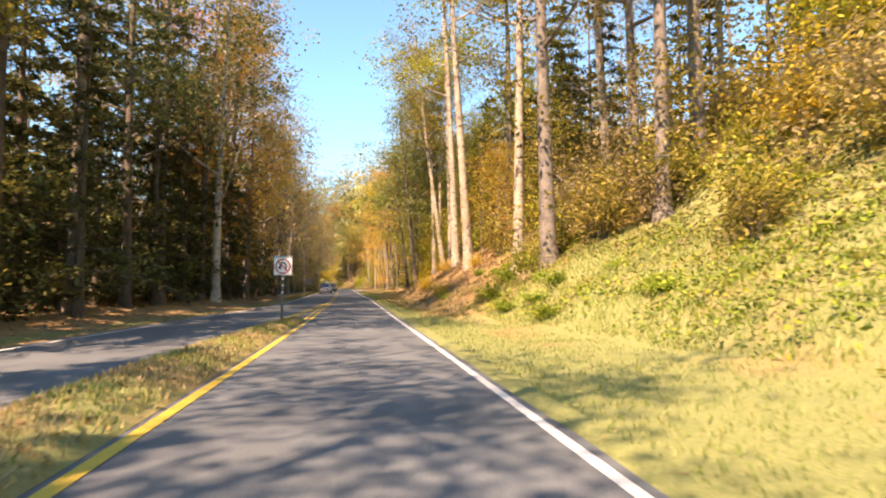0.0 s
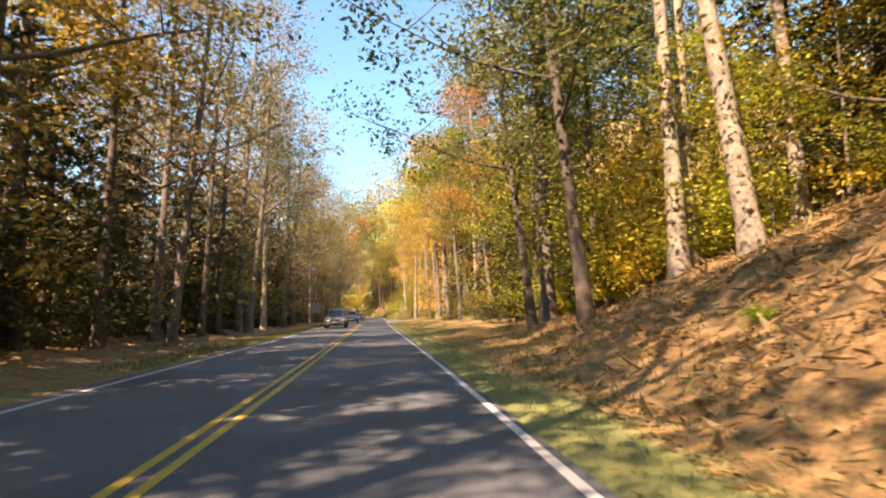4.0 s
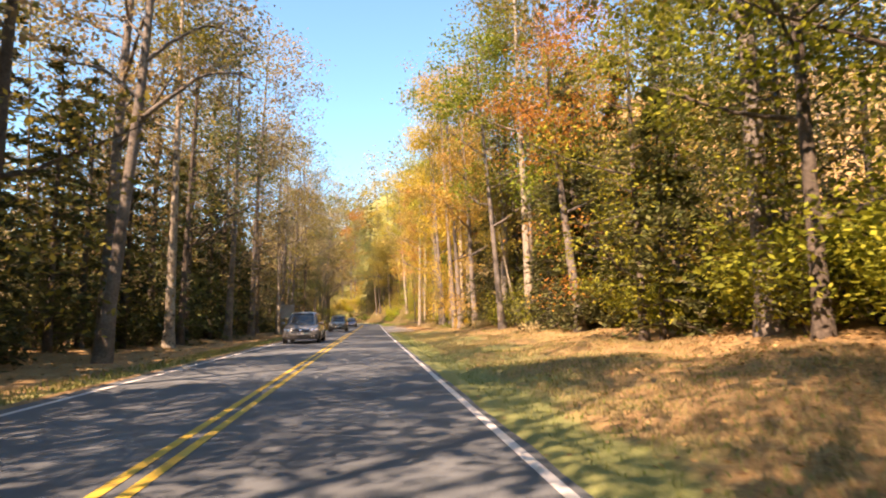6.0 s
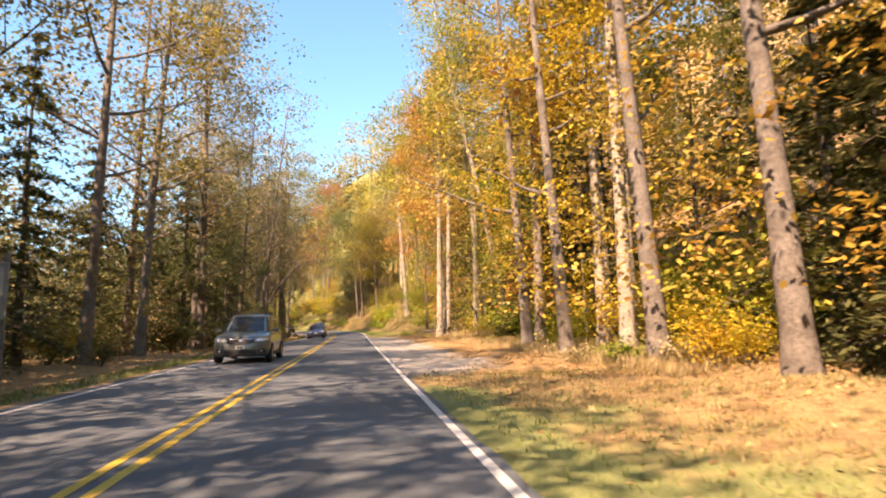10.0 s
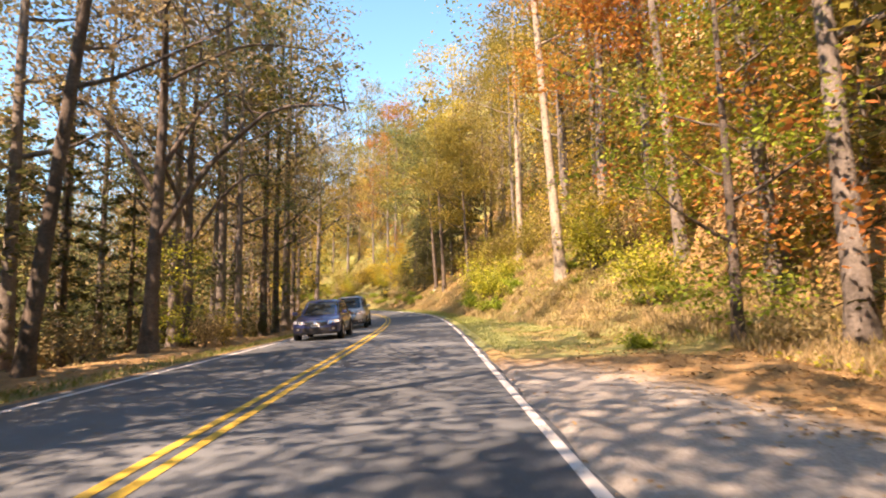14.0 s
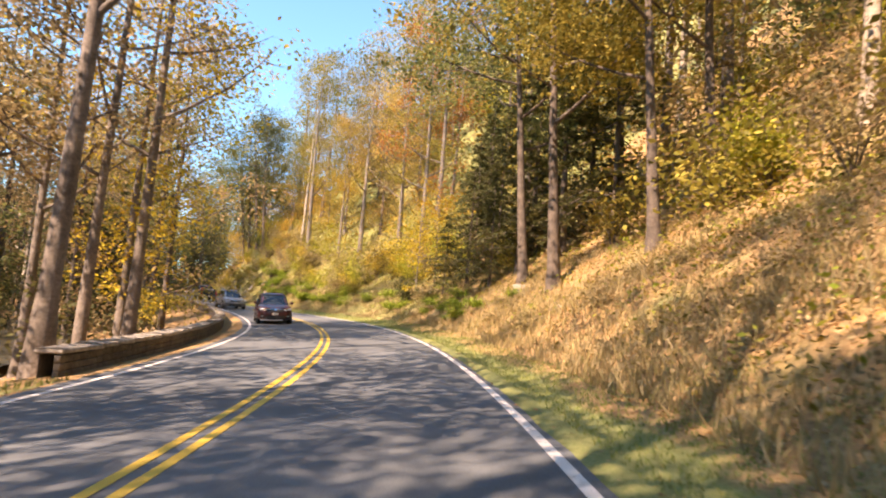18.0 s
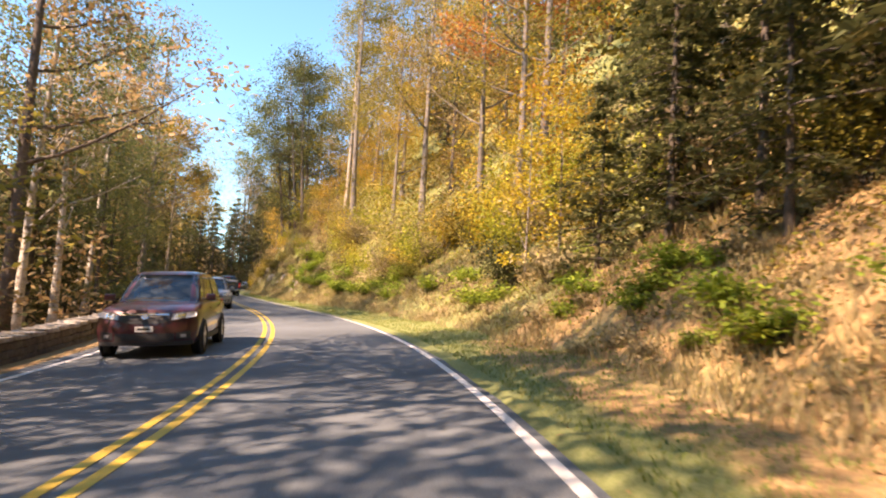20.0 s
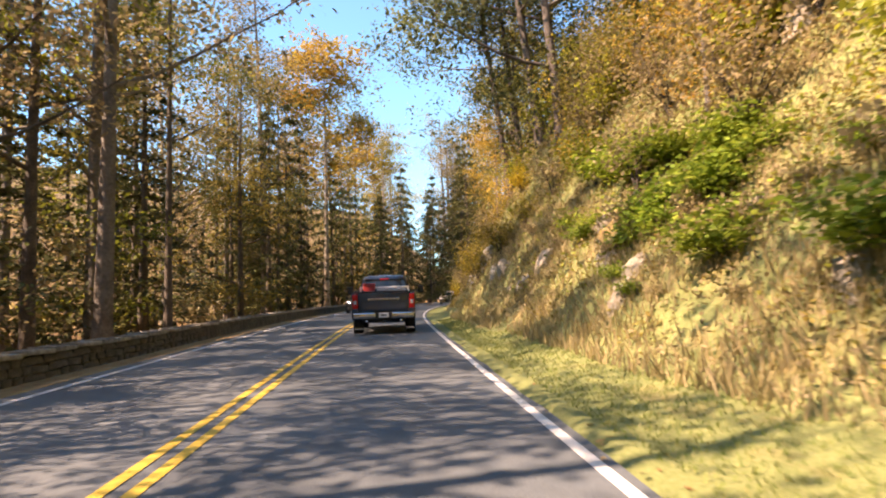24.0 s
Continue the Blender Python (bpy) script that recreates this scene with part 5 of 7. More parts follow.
bits("verge_grass", "dry straw-coloured grass on the wide verge", "grass", 45000, 70, 128, 4.6, lambda s: rw(s) + 1.2, "straw", 0.075, 0, 60, True, weight=patchy(0.5, -0.4))
bits("bank_grass", "tall dry grass and stalks on the bank", "grass", 70000, 170, 300, lambda s: rw(s) - 0.3, lambda s: rw(s) + 5, "straw", 0.22, 0, 63, True, weight=patchy(0.7, -0.2))
bits("bank_grass", "tall dry stalks along the foot of the bank", "grass", 45000, 176, 300, lambda s: rw(s) - 0.4, lambda s: rw(s) + 2.6, "straw", 0.30, 0, 72, True, weight=lambda s, d: patchy(0.9, -0.5)(s, d) * np.interp(s, [176, 196, 226, 236, 256, 268], [0.1, 0.6, 0.6, 0.12, 0.2, 1]))
bits("bank_grass", "green and straw-coloured grass on the bank", "grass", 9000, 2, 24, lambda s: rw(s), lambda s: rw(s) + 4, "grass", 0.17, 0, 64, True)
bits("fallen_leaves", "fallen orange and brown leaves on the bank", "leaves", 90000, 22, 72, lambda s: rw(s) - 0.8, lambda s: rw(s) + 7, "litter", 0.055, 1.6, 65)
bits("fallen_leaves", "fallen leaves over the mown verge", "leaves", 36000, 60, 130, 4.2, 14, "litter", 0.075, 1.6, 66, weight=lambda s, d: np.clip((d - 4) / 5, 0.15, 1))
bits("fallen_leaves", "drifts of fallen orange leaves beside the lay-by", "leaves", 60000, 126, 180, 4.6, 12, "litter", 0.055, 1.6, 67, weight=lambda s, d: np.clip(1.3 - np.abs(d - 8.2) / 2.6, 0.08, 1))
bits("fallen_leaves", "fallen leaves on the far verge and forest floor", "leaves", 22000, -3, 215, lambda s: left_edge(s) - 7, lambda s: left_edge(s) - 0.1, "tan", 0.10, 1.6, 68)
bits("far_verge_grass", "thin green grass along the far verge", "grass", 14000, 60, 215, -4.8, -3.75, "grass", 0.11, 0, 69, True)
bits("fallen_leaves", "brown leaf litter on the steep bank", "leaves", 36000, 180, 300, lambda s: rw(s) + 0.3, lambda s: rw(s) + 6, "litter", 0.05, 1.2, 70)
bits("fallen_leaves", "brown leaf litter on the shaded bank", "leaves", 56000, 186, 242, lambda s: rw(s) - 0.5, lambda s: rw(s) + 6, "litter", 0.05, 1.4, 73)
bits("bank_grass", "tall dry grass along the edge of the woods", "grass", 26000, 126, 178, 8.6, 11.6, "straw", 0.26, 0, 76, True, weight=patchy(0.8, -0.4))
bits("fallen_twigs", "dead twigs and stalks lying on the leafy bank", "twigs", 5000, 22, 72, lambda s: rw(s) - 0.4, lambda s: rw(s) + 7, "tan", 0.10, 0.8, 74, long=6.0)
bits("bank_grass", "sparse dry tufts on the leafy bank", "grass", 7000, 22, 72, lambda s: rw(s) - 0.2, lambda s: rw(s) + 7, "straw", 0.13, 0, 75, True, weight=patchy(1.1, 0.1))
bits("stray_leaves", "a few stray leaves on the asphalt edge", "leaves", 700, 0, 290, 3.35, 3.75, "litter", 0.055, 2.5, 71)


cover("bank_weeds", "olive weeds and dead ferns covering the bank", "olive", 90000, 172, 326, 5, 0.065, 0.38, 101)
cover("bank_weeds", "brown dead ferns and stalks on the bank", "tan", 100000, 172, 326, 5, 0.06, 0.35, 102)
cover("bank_weeds", "dry straw-coloured weeds on the bank", "straw", 120000, 172, 326, 5, 0.055, 0.34, 103, -0.3, -0.6)
cover("bank_weeds", "olive weeds high on the bank", "olive", 40000, 172, 326, 9, 0.16, 0.7, 111, 4.5)
cover("bank_weeds", "brown brush high on the bank", "tan", 40000, 172, 326, 9, 0.15, 0.6, 112, 4.5, -0.6)
cover("bank_weeds", "yellow-green leafy weeds on the bank", "lime", 55000, 184, 326, 9, 0.085, 0.45, 104, 0.6, 0.1)
cover("bank_weeds", "fresh green leafy weeds on the bank", "fresh", 34000, 186, 300, 6, 0.09, 0.42, 105, 1.0, 0.5)
cover("bank_weeds", "dry straw-coloured weeds on the first bank", "straw", 4000, 4, 30, 10, 0.07, 0.2, 113)
cover("bank_weeds", "olive weeds on the first bank", "olive", 14000, 4, 30, 10, 0.08, 0.25, 114, 1.0)
cover("bank_weeds", "green grassy weeds on the first bank", "grass", 26000, 4, 30, 10, 0.07, 0.2, 106)
cover("bank_weeds", "yellow-green weeds on the first bank", "lime", 9000, 4, 26, 9, 0.085, 0.25, 107, 0, 0.1)
cover("bank_weeds", "fresh green weeds on the first bank", "fresh", 14000, 4, 24, 9, 0.08, 0.22, 108, 0, 0.1)
cover("bank_weeds", "brown brush mat on the first bank", "tan", 26000, 6, 36, 14, 0.09, 0.45, 108, 3.0)
cover("bank_weeds", "fresh green weeds at the foot of the bank", "fresh", 9000, 6, 26, 4, 0.09, 0.3, 109, 0.4, 0.5)
cover("wood_edge_weeds", "yellow-green weeds at the foot of the trees", "lime", 12000, 128, 176, 3.0, 0.085, 0.5, 115, -0.4, 0.0)
cover("wood_edge_weeds", "low leafy growth along the edge of the woods", "lime", 9000, 70, 172, 6, 0.18, 0.6, 110, 2.0, 0.3)
brush("brush", "olive woods on the hillside", "olive", 55, 300, 20, 46, 150, 96, (1.4, 2.6), 3.6, 90, 0.5)
brush("brush", "tan woods on the hillside", "tan", 55, 300, 20, 46, 150, 97, (1.4, 2.6), 3.6, 90, 0.5)
brush("brush", "yellow woods on the hillside", "gold", 55, 300, 22, 46, 25, 98, (1.4, 2.4), 3.2, 90, 0.5)
brush("brush", "dark evergreen woods on the hillside", "dark", 55, 300, 18, 46, 60, 99, (1.4, 2.4), 3.6, 90, 0.5)


def far_woods():
    """Hazy mass of treetops on the slopes behind the trees."""
    rng = np.random.default_rng(77)
    for nm, lab, fol, lo, hi, n, z0, z1 in (("far_woods", "golden treetops rising on the far hillside", "olive", 40, 85, 16000, 3, 20),
                                        ("far_woods", "tan and orange treetops on the far hillside", "tan", 40, 95, 14000, 2, 20),
                                        ("far_woods", "brown woods beyond the river", "tan", -76, -38, 17000, 0.5, 18),
                                        ("far_woods", "olive woods beyond the river", "olive", -76, -38, 11000, 0.5, 18)):
        s, d = rng.uniform(-10, 425, n // 40), rng.uniform(lo, hi, n // 40)
        if lo < 0:
            keep = ~((s > 200) & (d < -66))
            s, d = s[keep], d[keep]
        x, y = plan(s, d)
        c = np.stack([x, y, ground_z(s, d) + rng.uniform(z0, z1, len(s))], axis=1)
        p = np.repeat(c, 40, axis=0) + rng.normal(0, 1, (len(c) * 40, 3)) * np.array([2.2, 2.2, 2.0])
        tagged(new(nm, quads_mesh(nm, leaf_quads(p, 0.75, rng, 0.5), LEAF[fol])), lab, "woods", kind="stuff")


far_woods()

# patterns that found no place are cleared away
for root, used in list(TREES.values()):
    if not used:
        for c in list(root.children):
            bpy.data.objects.remove(c)
        bpy.data.objects.remove(root)

# ---------------------------------------------------------------- paint, glass, rubber


def plain(name, colour, rough=0.5, metal=0.0, grime=0.12, scale=6.0, coat=0.0):
    m, nt, b = mat(name)
    n = noise_tex(nt, scale, 5, 0.65)
    g = ramp(nt, n, [(0.3, tuple(c * (1 - grime * 2) for c in colour)), (0.65, colour)])
    nt.links.new(g, b.inputs["Base Color"])
    b.inputs["Roughness"].default_value, b.inputs["Metallic"].default_value = rough, metal
    b.inputs["Coat Weight"].default_value = coat
    return m


PAINT = {k: plain(k + "_paint", c, 0.35, 0.3, 0.08, 3, 0.8) for k, c in {
    "navy": (0.02, 0.034, 0.056), "silver": (0.27, 0.28, 0.29), "blue": (0.03, 0.05, 0.16), "maroon": (0.07, 0.015, 0.022),
    "grey": (0.20, 0.20, 0.195), "sage": (0.13, 0.15, 0.14), "white": (0.7, 0.7, 0.69), "black": (0.02, 0.02, 0.022)}.items()}
TYRE = plain("tyre_rubber", (0.022, 0.022, 0.022), 0.85)
PLASTIC = plain("black_plastic", (0.03, 0.03, 0.032), 0.6)
CHROME = plain("chrome", (0.62, 0.62, 0.62), 0.18, 1.0, 0.1)
ALLOY = plain("alloy_rim", (0.42, 0.42, 0.43), 0.35, 0.9)
GLASS = plain("tinted_glass", (0.02, 0.028, 0.034), 0.06, 0.0, 0.05)
BULB = plain("lamp_reflector", (0.85, 0.85, 0.82), 0.12, 0.9, 0.02)
RED_LENS = plain("red_lens", (0.55, 0.02, 0.015), 0.15, 0, 0.05)
CLEAR_LENS = plain("clear_lens", (0.5, 0.51, 0.53), 0.08, 0.3, 0.05)
WHITE_SHEET = plain("white_sheet", (0.74, 0.73, 0.70), 0.5)
RED_GEAR = plain("red_gear", (0.42, 0.03, 0.025), 0.5)
SIGN_BACK = plain("dull_aluminium", (0.30, 0.29, 0.28), 0.45, 0.6, 0.15, 4)
SIGN_RED = plain("sign_red", (0.48, 0.03, 0.05), 0.5)
SIGN_BLACK = plain("sign_black", (0.02, 0.02, 0.02), 0.5)
OLD_POST = plain("weathered_post", (0.17, 0.16, 0.14), 0.8, 0, 0.25, 10)


def box(x0, x1, y0, y1, z0, z1, bev=0.0, taper=0.0):
    """Vertices and faces of a box with rounded edges; taper draws the top in."""
    bm = bmesh.new()
    vs = [bm.verts.new((x, y, z)) for z in (z0, z1) for y in (y0, y1) for x in (x0, x1)]
    if taper:
        cx, cy = (x0 + x1) / 2, (y0 + y1) / 2
        for v in vs[4:]:
            v.co.x, v.co.y = cx + (v.co.x - cx) * (1 - taper), cy + (v.co.y - cy) * (1 - taper)
    for q in ((0, 2, 3, 1), (4, 5, 7, 6), (0, 1, 5, 4), (2, 6, 7, 3), (0, 4, 6, 2), (1, 3, 7, 5)):
        bm.faces.new([vs[i] for i in q])
    if bev:
        bmesh.ops.bevel(bm, geom=list(bm.edges), offset=bev, segments=2, affect="EDGES", profile=0.6)
    bm.verts.index_update()
    v = np.array([tuple(p.co) for p in bm.verts])
    f = [tuple(p.index for p in q.verts) for q in bm.faces]
    bm.free()
    return v, f


def disc(r0, r1, width, sides=22, x=0.0):
    """A wheel ring about the x axis, from radius r0 to r1."""
    pr = [(r0, -width / 2), (r1 - 0.03, -width / 2), (r1, -width / 2 + 0.03), (r1, width / 2 - 0.03), (r1 - 0.03, width / 2), (r0, width / 2)]
    v, f = [], []
    for i in range(sides):
        a = 2 * math.pi * i / sides
        v += [(x + w, r * math.cos(a), r * math.sin(a)) for r, w in pr]
    n = len(pr)
    for i in range(sides):
        j = (i + 1) % sides
        f += [(i * n + k, i * n + (k + 1) % n, j * n + (k + 1) % n, j * n + k) for k in range(n)]
    return np.array(v), f


def rim_mesh(r, width, side):
    """A dished rim with five spokes."""
    pieces = [disc(r * 0.86, r, width * 0.9, 20), disc(0.0, r * 0.22, 0.06, 10, side * width * 0.40)]
    for k in range(5):
        a = 2 * math.pi * k / 5
        v, f = box(-0.02, 0.02, -0.045, 0.045, r * 0.15, r * 0.9, 0.008)
        c, s = math.cos(a), math.sin(a)
        v = np.stack([v[:, 0] + side * width * 0.38, v[:, 1] * c - v[:, 2] * s, v[:, 1] * s + v[:, 2] * c], axis=1)
        pieces.append((v, f))
    return join(pieces)


def loft(stations):
    """A closed body from sections: (y, half width, bottom, shoulder, top). Front is at -y."""
    ring = 12
    v, f = [], []
    for y, w, zb, zs, zt in stations:
        pts = [(w * 0.88, zb), (w * 0.97, zb + 0.10), (w, zb + (zs - zb) * 0.5), (w * 0.985, zs - 0.05), (w * 0.93, zs + (zt - zs) * 0.5), (w * 0.72, zt)]
        v += [(x, y, z) for x, z in pts] + [(-x, y, z) for x, z in reversed(pts)]
    n = len(stations)
    for i in range(n - 1):
        for k in range(ring):
            m = (k + 1) % ring
            f.append((i * ring + k, i * ring + m, (i + 1) * ring + m, (i + 1) * ring + k))
    f.append(tuple(range(ring)))
    f.append(tuple(reversed(range((n - 1) * ring, n * ring))))
    return np.array(v, float), f


def sheet(corners, t=0.012):
    """A thin slab on four corners, thickened outward along its normal."""
    c = np.array(corners, float)
    n = np.cross(c[1] - c[0], c[3] - c[0])
    n /= np.linalg.norm(n)
    v = np.concatenate([c - n * 0.004, c + n * t])
    return v, [(3, 2, 1, 0), (4, 5, 6, 7), (0, 1, 5, 4), (1, 2, 6, 5), (2, 3, 7, 6), (3, 0, 4, 7)]


def add(name, vf, material, parent, label="", soft=False):
    me = mesh_of(name, vf[0], vf[1], material, soft)
    return part(name, me, parent, label)


def wheels(root, r, tread, track, axles):
    for y in axles:
        for side in (-1, 1):
            w = hidden_root("wheel")
            w.parent = root
            w.matrix_basis = pose(side * track, y, r)
            add("tyre", disc(r * 0.62, r, tread, 24), TYRE, w, soft=True)
            add("rim", rim_mesh(r * 0.64, tread, side), ALLOY, w)


def arches(root, r, w, axles):
    for y in axles:
        for side in (-1, 1):
            v, f = disc(0.0, r * 1.14, 0.05, 22, 0)
            v = v + np.array([side * (w - 0.019), y, r])
            add("wheel_arch", (v, f), PLASTIC, root)


def body_front(w, hood, y0):
    """Depth of a car's nose at (x, z): rounded in plan, leaning back upwards."""
    def at(x, z):
        up = max(0.0, (z - 0.60) / max(0.1, hood - 0.60))
        low = max(0.0, (0.42 - z) / 0.2)
        return y0 + 0.30 * abs(x / w) ** 3.2 + 0.13 * up ** 1.6 + 0.05 * low ** 2
    return at


def shell(stations, nose, cols=10):
    """A closed car body from sections (y, half width, bottom, shoulder, top); the first takes the nose's curve."""
    v, f, ring = [], [], 0
    for i, (y, w, zb, zs, zt) in enumerate(stations):
        h = zt - zs
        pts = [(w * 0.86, zb), (w * 0.95, zb + 0.08), (w * 0.985, zb + 0.20), (w, zb + (zs - zb) * 0.62), (w * 0.985, zs), (w * 0.955, zs + h * 0.45),
               (w * 0.89, zs + h * 0.8), (w * 0.74, zs + h * 0.96), (w * 0.38, zt + 0.012)]
        ring = 2 * len(pts)
        for x, z in pts + [(-x, z) for x, z in reversed(pts)]:
            v.append((x, nose(x, z) if i == 0 else y + 0.20 * abs(x / w) ** 3 * max(0.0, 1 - i / 3.0), z))
    n = len(stations)
    for i in range(n - 1):
        for k in range(ring):
            m = (k + 1) % ring
            f.append((i * ring + k, i * ring + m, (i + 1) * ring + m, (i + 1) * ring + k))
    f.append(tuple(reversed(range((n - 1) * ring, n * ring))))
    rows = []
    for k in range(ring // 2):
        x, z = v[k][0], v[k][2]
        row = [k]
        for c in range(1, cols):
            q = x - 2 * x * c / cols
            row.append(len(v))
            v.append((q, nose(q, z), z))
        rows.append(row + [ring - 1 - k])
    for a, b in zip(rows, rows[1:]):
        f += [(a[c], a[c + 1], b[c + 1], b[c]) for c in range(cols)]
    return np.array(v, float), f


def skin(grid, inner):
    """A thin panel: an outer sheet of points and a skirt back to the inner ones."""
    g, h = np.array(grid, float), np.array(inner, float)
    r, c = g.shape[:2]
    v = np.concatenate([g.reshape(-1, 3), h.reshape(-1, 3)])
    f = [(i * c + k, i * c + k + 1, (i + 1) * c + k + 1, (i + 1) * c + k) for i in range(r - 1) for k in range(c - 1)]
    rim = [k for k in range(c)] + [i * c + c - 1 for i in range(1, r)] + [(r - 1) * c + k for k in range(c - 2, -1, -1)] + [i * c for i in range(r - 2, 0, -1)]
    f += [(a, b, b + r * c, a + r * c) for a, b in zip(rim, rim[1:] + rim[:1])]
    return v, f


def on_nose(nose, x0, x1, lo, hi, out=0.012, n=8):
    """A panel on the nose from x0 to x1; lo and hi give its lower and upper edge at the share u."""
    g, h = [], []
    for j in range(4):
        a, b = [], []
        for k in range(n + 1):
            u = k / n
            x, z = x0 + (x1 - x0) * u, lo(u) + (hi(u) - lo(u)) * j / 3
            y = nose(x, z)
            a.append((x, y - out, z))
            b.append((x, y + 0.03, z))
        g.append(a)
        h.append(b)
    return skin(g, h)


def glasshouse(root, colour, wb, wr, zb, zt, y1, y2, y3, y4, doors=2):
    """Rounded cabin with bowed windscreen, rear window and side windows. Front is at -y."""
    N = 7.0

    def ring(v):
        e = v ** 1.35
        return wb + (wr - wb) * e, y1 + (y2 - y1) * v - 0.05 * math.sin(v * 3.1), y4 + (y3 - y4) * e, zb + (zt - zb) * v

    def at(c, s, v, off=0.0):
        W, a, b, z = ring(v)
        x = (W + off) * math.copysign(abs(c) ** (2 / N), c)
        bow = -0.10 * (1 - min(1.0, abs(x / W)) ** 2) if s < 0 else 0.04 * (1 - min(1.0, abs(x / W)) ** 2)
        return (x, (a + b) / 2 + ((b - a) / 2 + off) * math.copysign(abs(s) ** (2 / N), s) + bow * abs(s) ** 3, z)

    m, v, f = 44, [], []
    levels = [(q, 1.0, 0.0) for q in (0, 0.2, 0.4, 0.6, 0.8, 0.94)] + [(1.0, 0.975, 0.0), (1.0, 0.90, 0.022), (1.0, 0.6, 0.05), (1.0, 0.25, 0.058)]
    for q, shrink, lift in levels:
        for k in range(m):
            t = 2 * math.pi * (k + 0.5) / m
            x, y, z = at(math.cos(t), math.sin(t), q)
            mid = (ring(q)[1] + ring(q)[2]) / 2
            v.append((x * shrink, mid + (y - mid) * shrink, z + lift))
    for i in range(len(levels) - 1):
        f += [(i * m + k, i * m + (k + 1) % m, (i + 1) * m + (k + 1) % m, (i + 1) * m + k) for k in range(m)]
    f.append(tuple(range((len(levels) - 1) * m, len(levels) * m)))
    cab = add("cabin", (np.array(v), f), colour, root, soft=True)

    def pane(name, side, a, b, lo, hi, label=""):
        g, h = [], []
        for j in range(6):
            q = lo + (hi - lo) * j / 5
            r1, r2 = [], []
            for k in range(9):
                u = a + (b - a) * k / 8
                w = math.copysign(abs(u) ** (N / 2), u)
                o = math.sqrt(max(0.0, 1 - w * w))
                c, s = {"front": (w, -o), "rear": (-w, o), "right": (o, w), "left": (-o, -w)}[side]
                r1.append(at(c, s, q, 0.012))
                r2.append(at(c, s, q, -0.006))
            g.append(r1)
            h.append(r2)
        return add(name, skin(g, h), GLASS, root, label, True)

    pane("windscreen", "front", -0.89, 0.89, 0.06, 0.93, "dark tinted windscreen")
    pane("rear_window", "rear", -0.86, 0.86, 0.16, 0.88, "dark rear window")
    for side in ("right", "left"):
        for k in range(doors):
            a, b = -0.90 + 1.74 * k / doors + 0.02, -0.90 + 1.74 * (k + 1) / doors - 0.02
            if side == "left":
                a, b = -b, -a
            pane("side_window", side, a, b, 0.12, 0.86)
    return cab


def set_on_road(root, s, d, against):
    """Stand a vehicle on the road; against: facing the walk."""
    x, y, z, h, b = [float(q) for q in line(s)]
    px, py = [float(q) for q in plan(s, d)]
    turn = math.degrees(h) + (0 if against else 180)
    bank = math.degrees(math.atan(b)) * (-1 if against else 1)
    m = Matrix.Translation((px, py, float(road_z(s, d)) - 0.004 * abs(d) + 0.002)) @ pose(0, 0, 0, 0, 0, turn) @ pose(0, 0, 0, GRADE * (1 if against else -1), bank, 0)
    root.matrix_basis = m


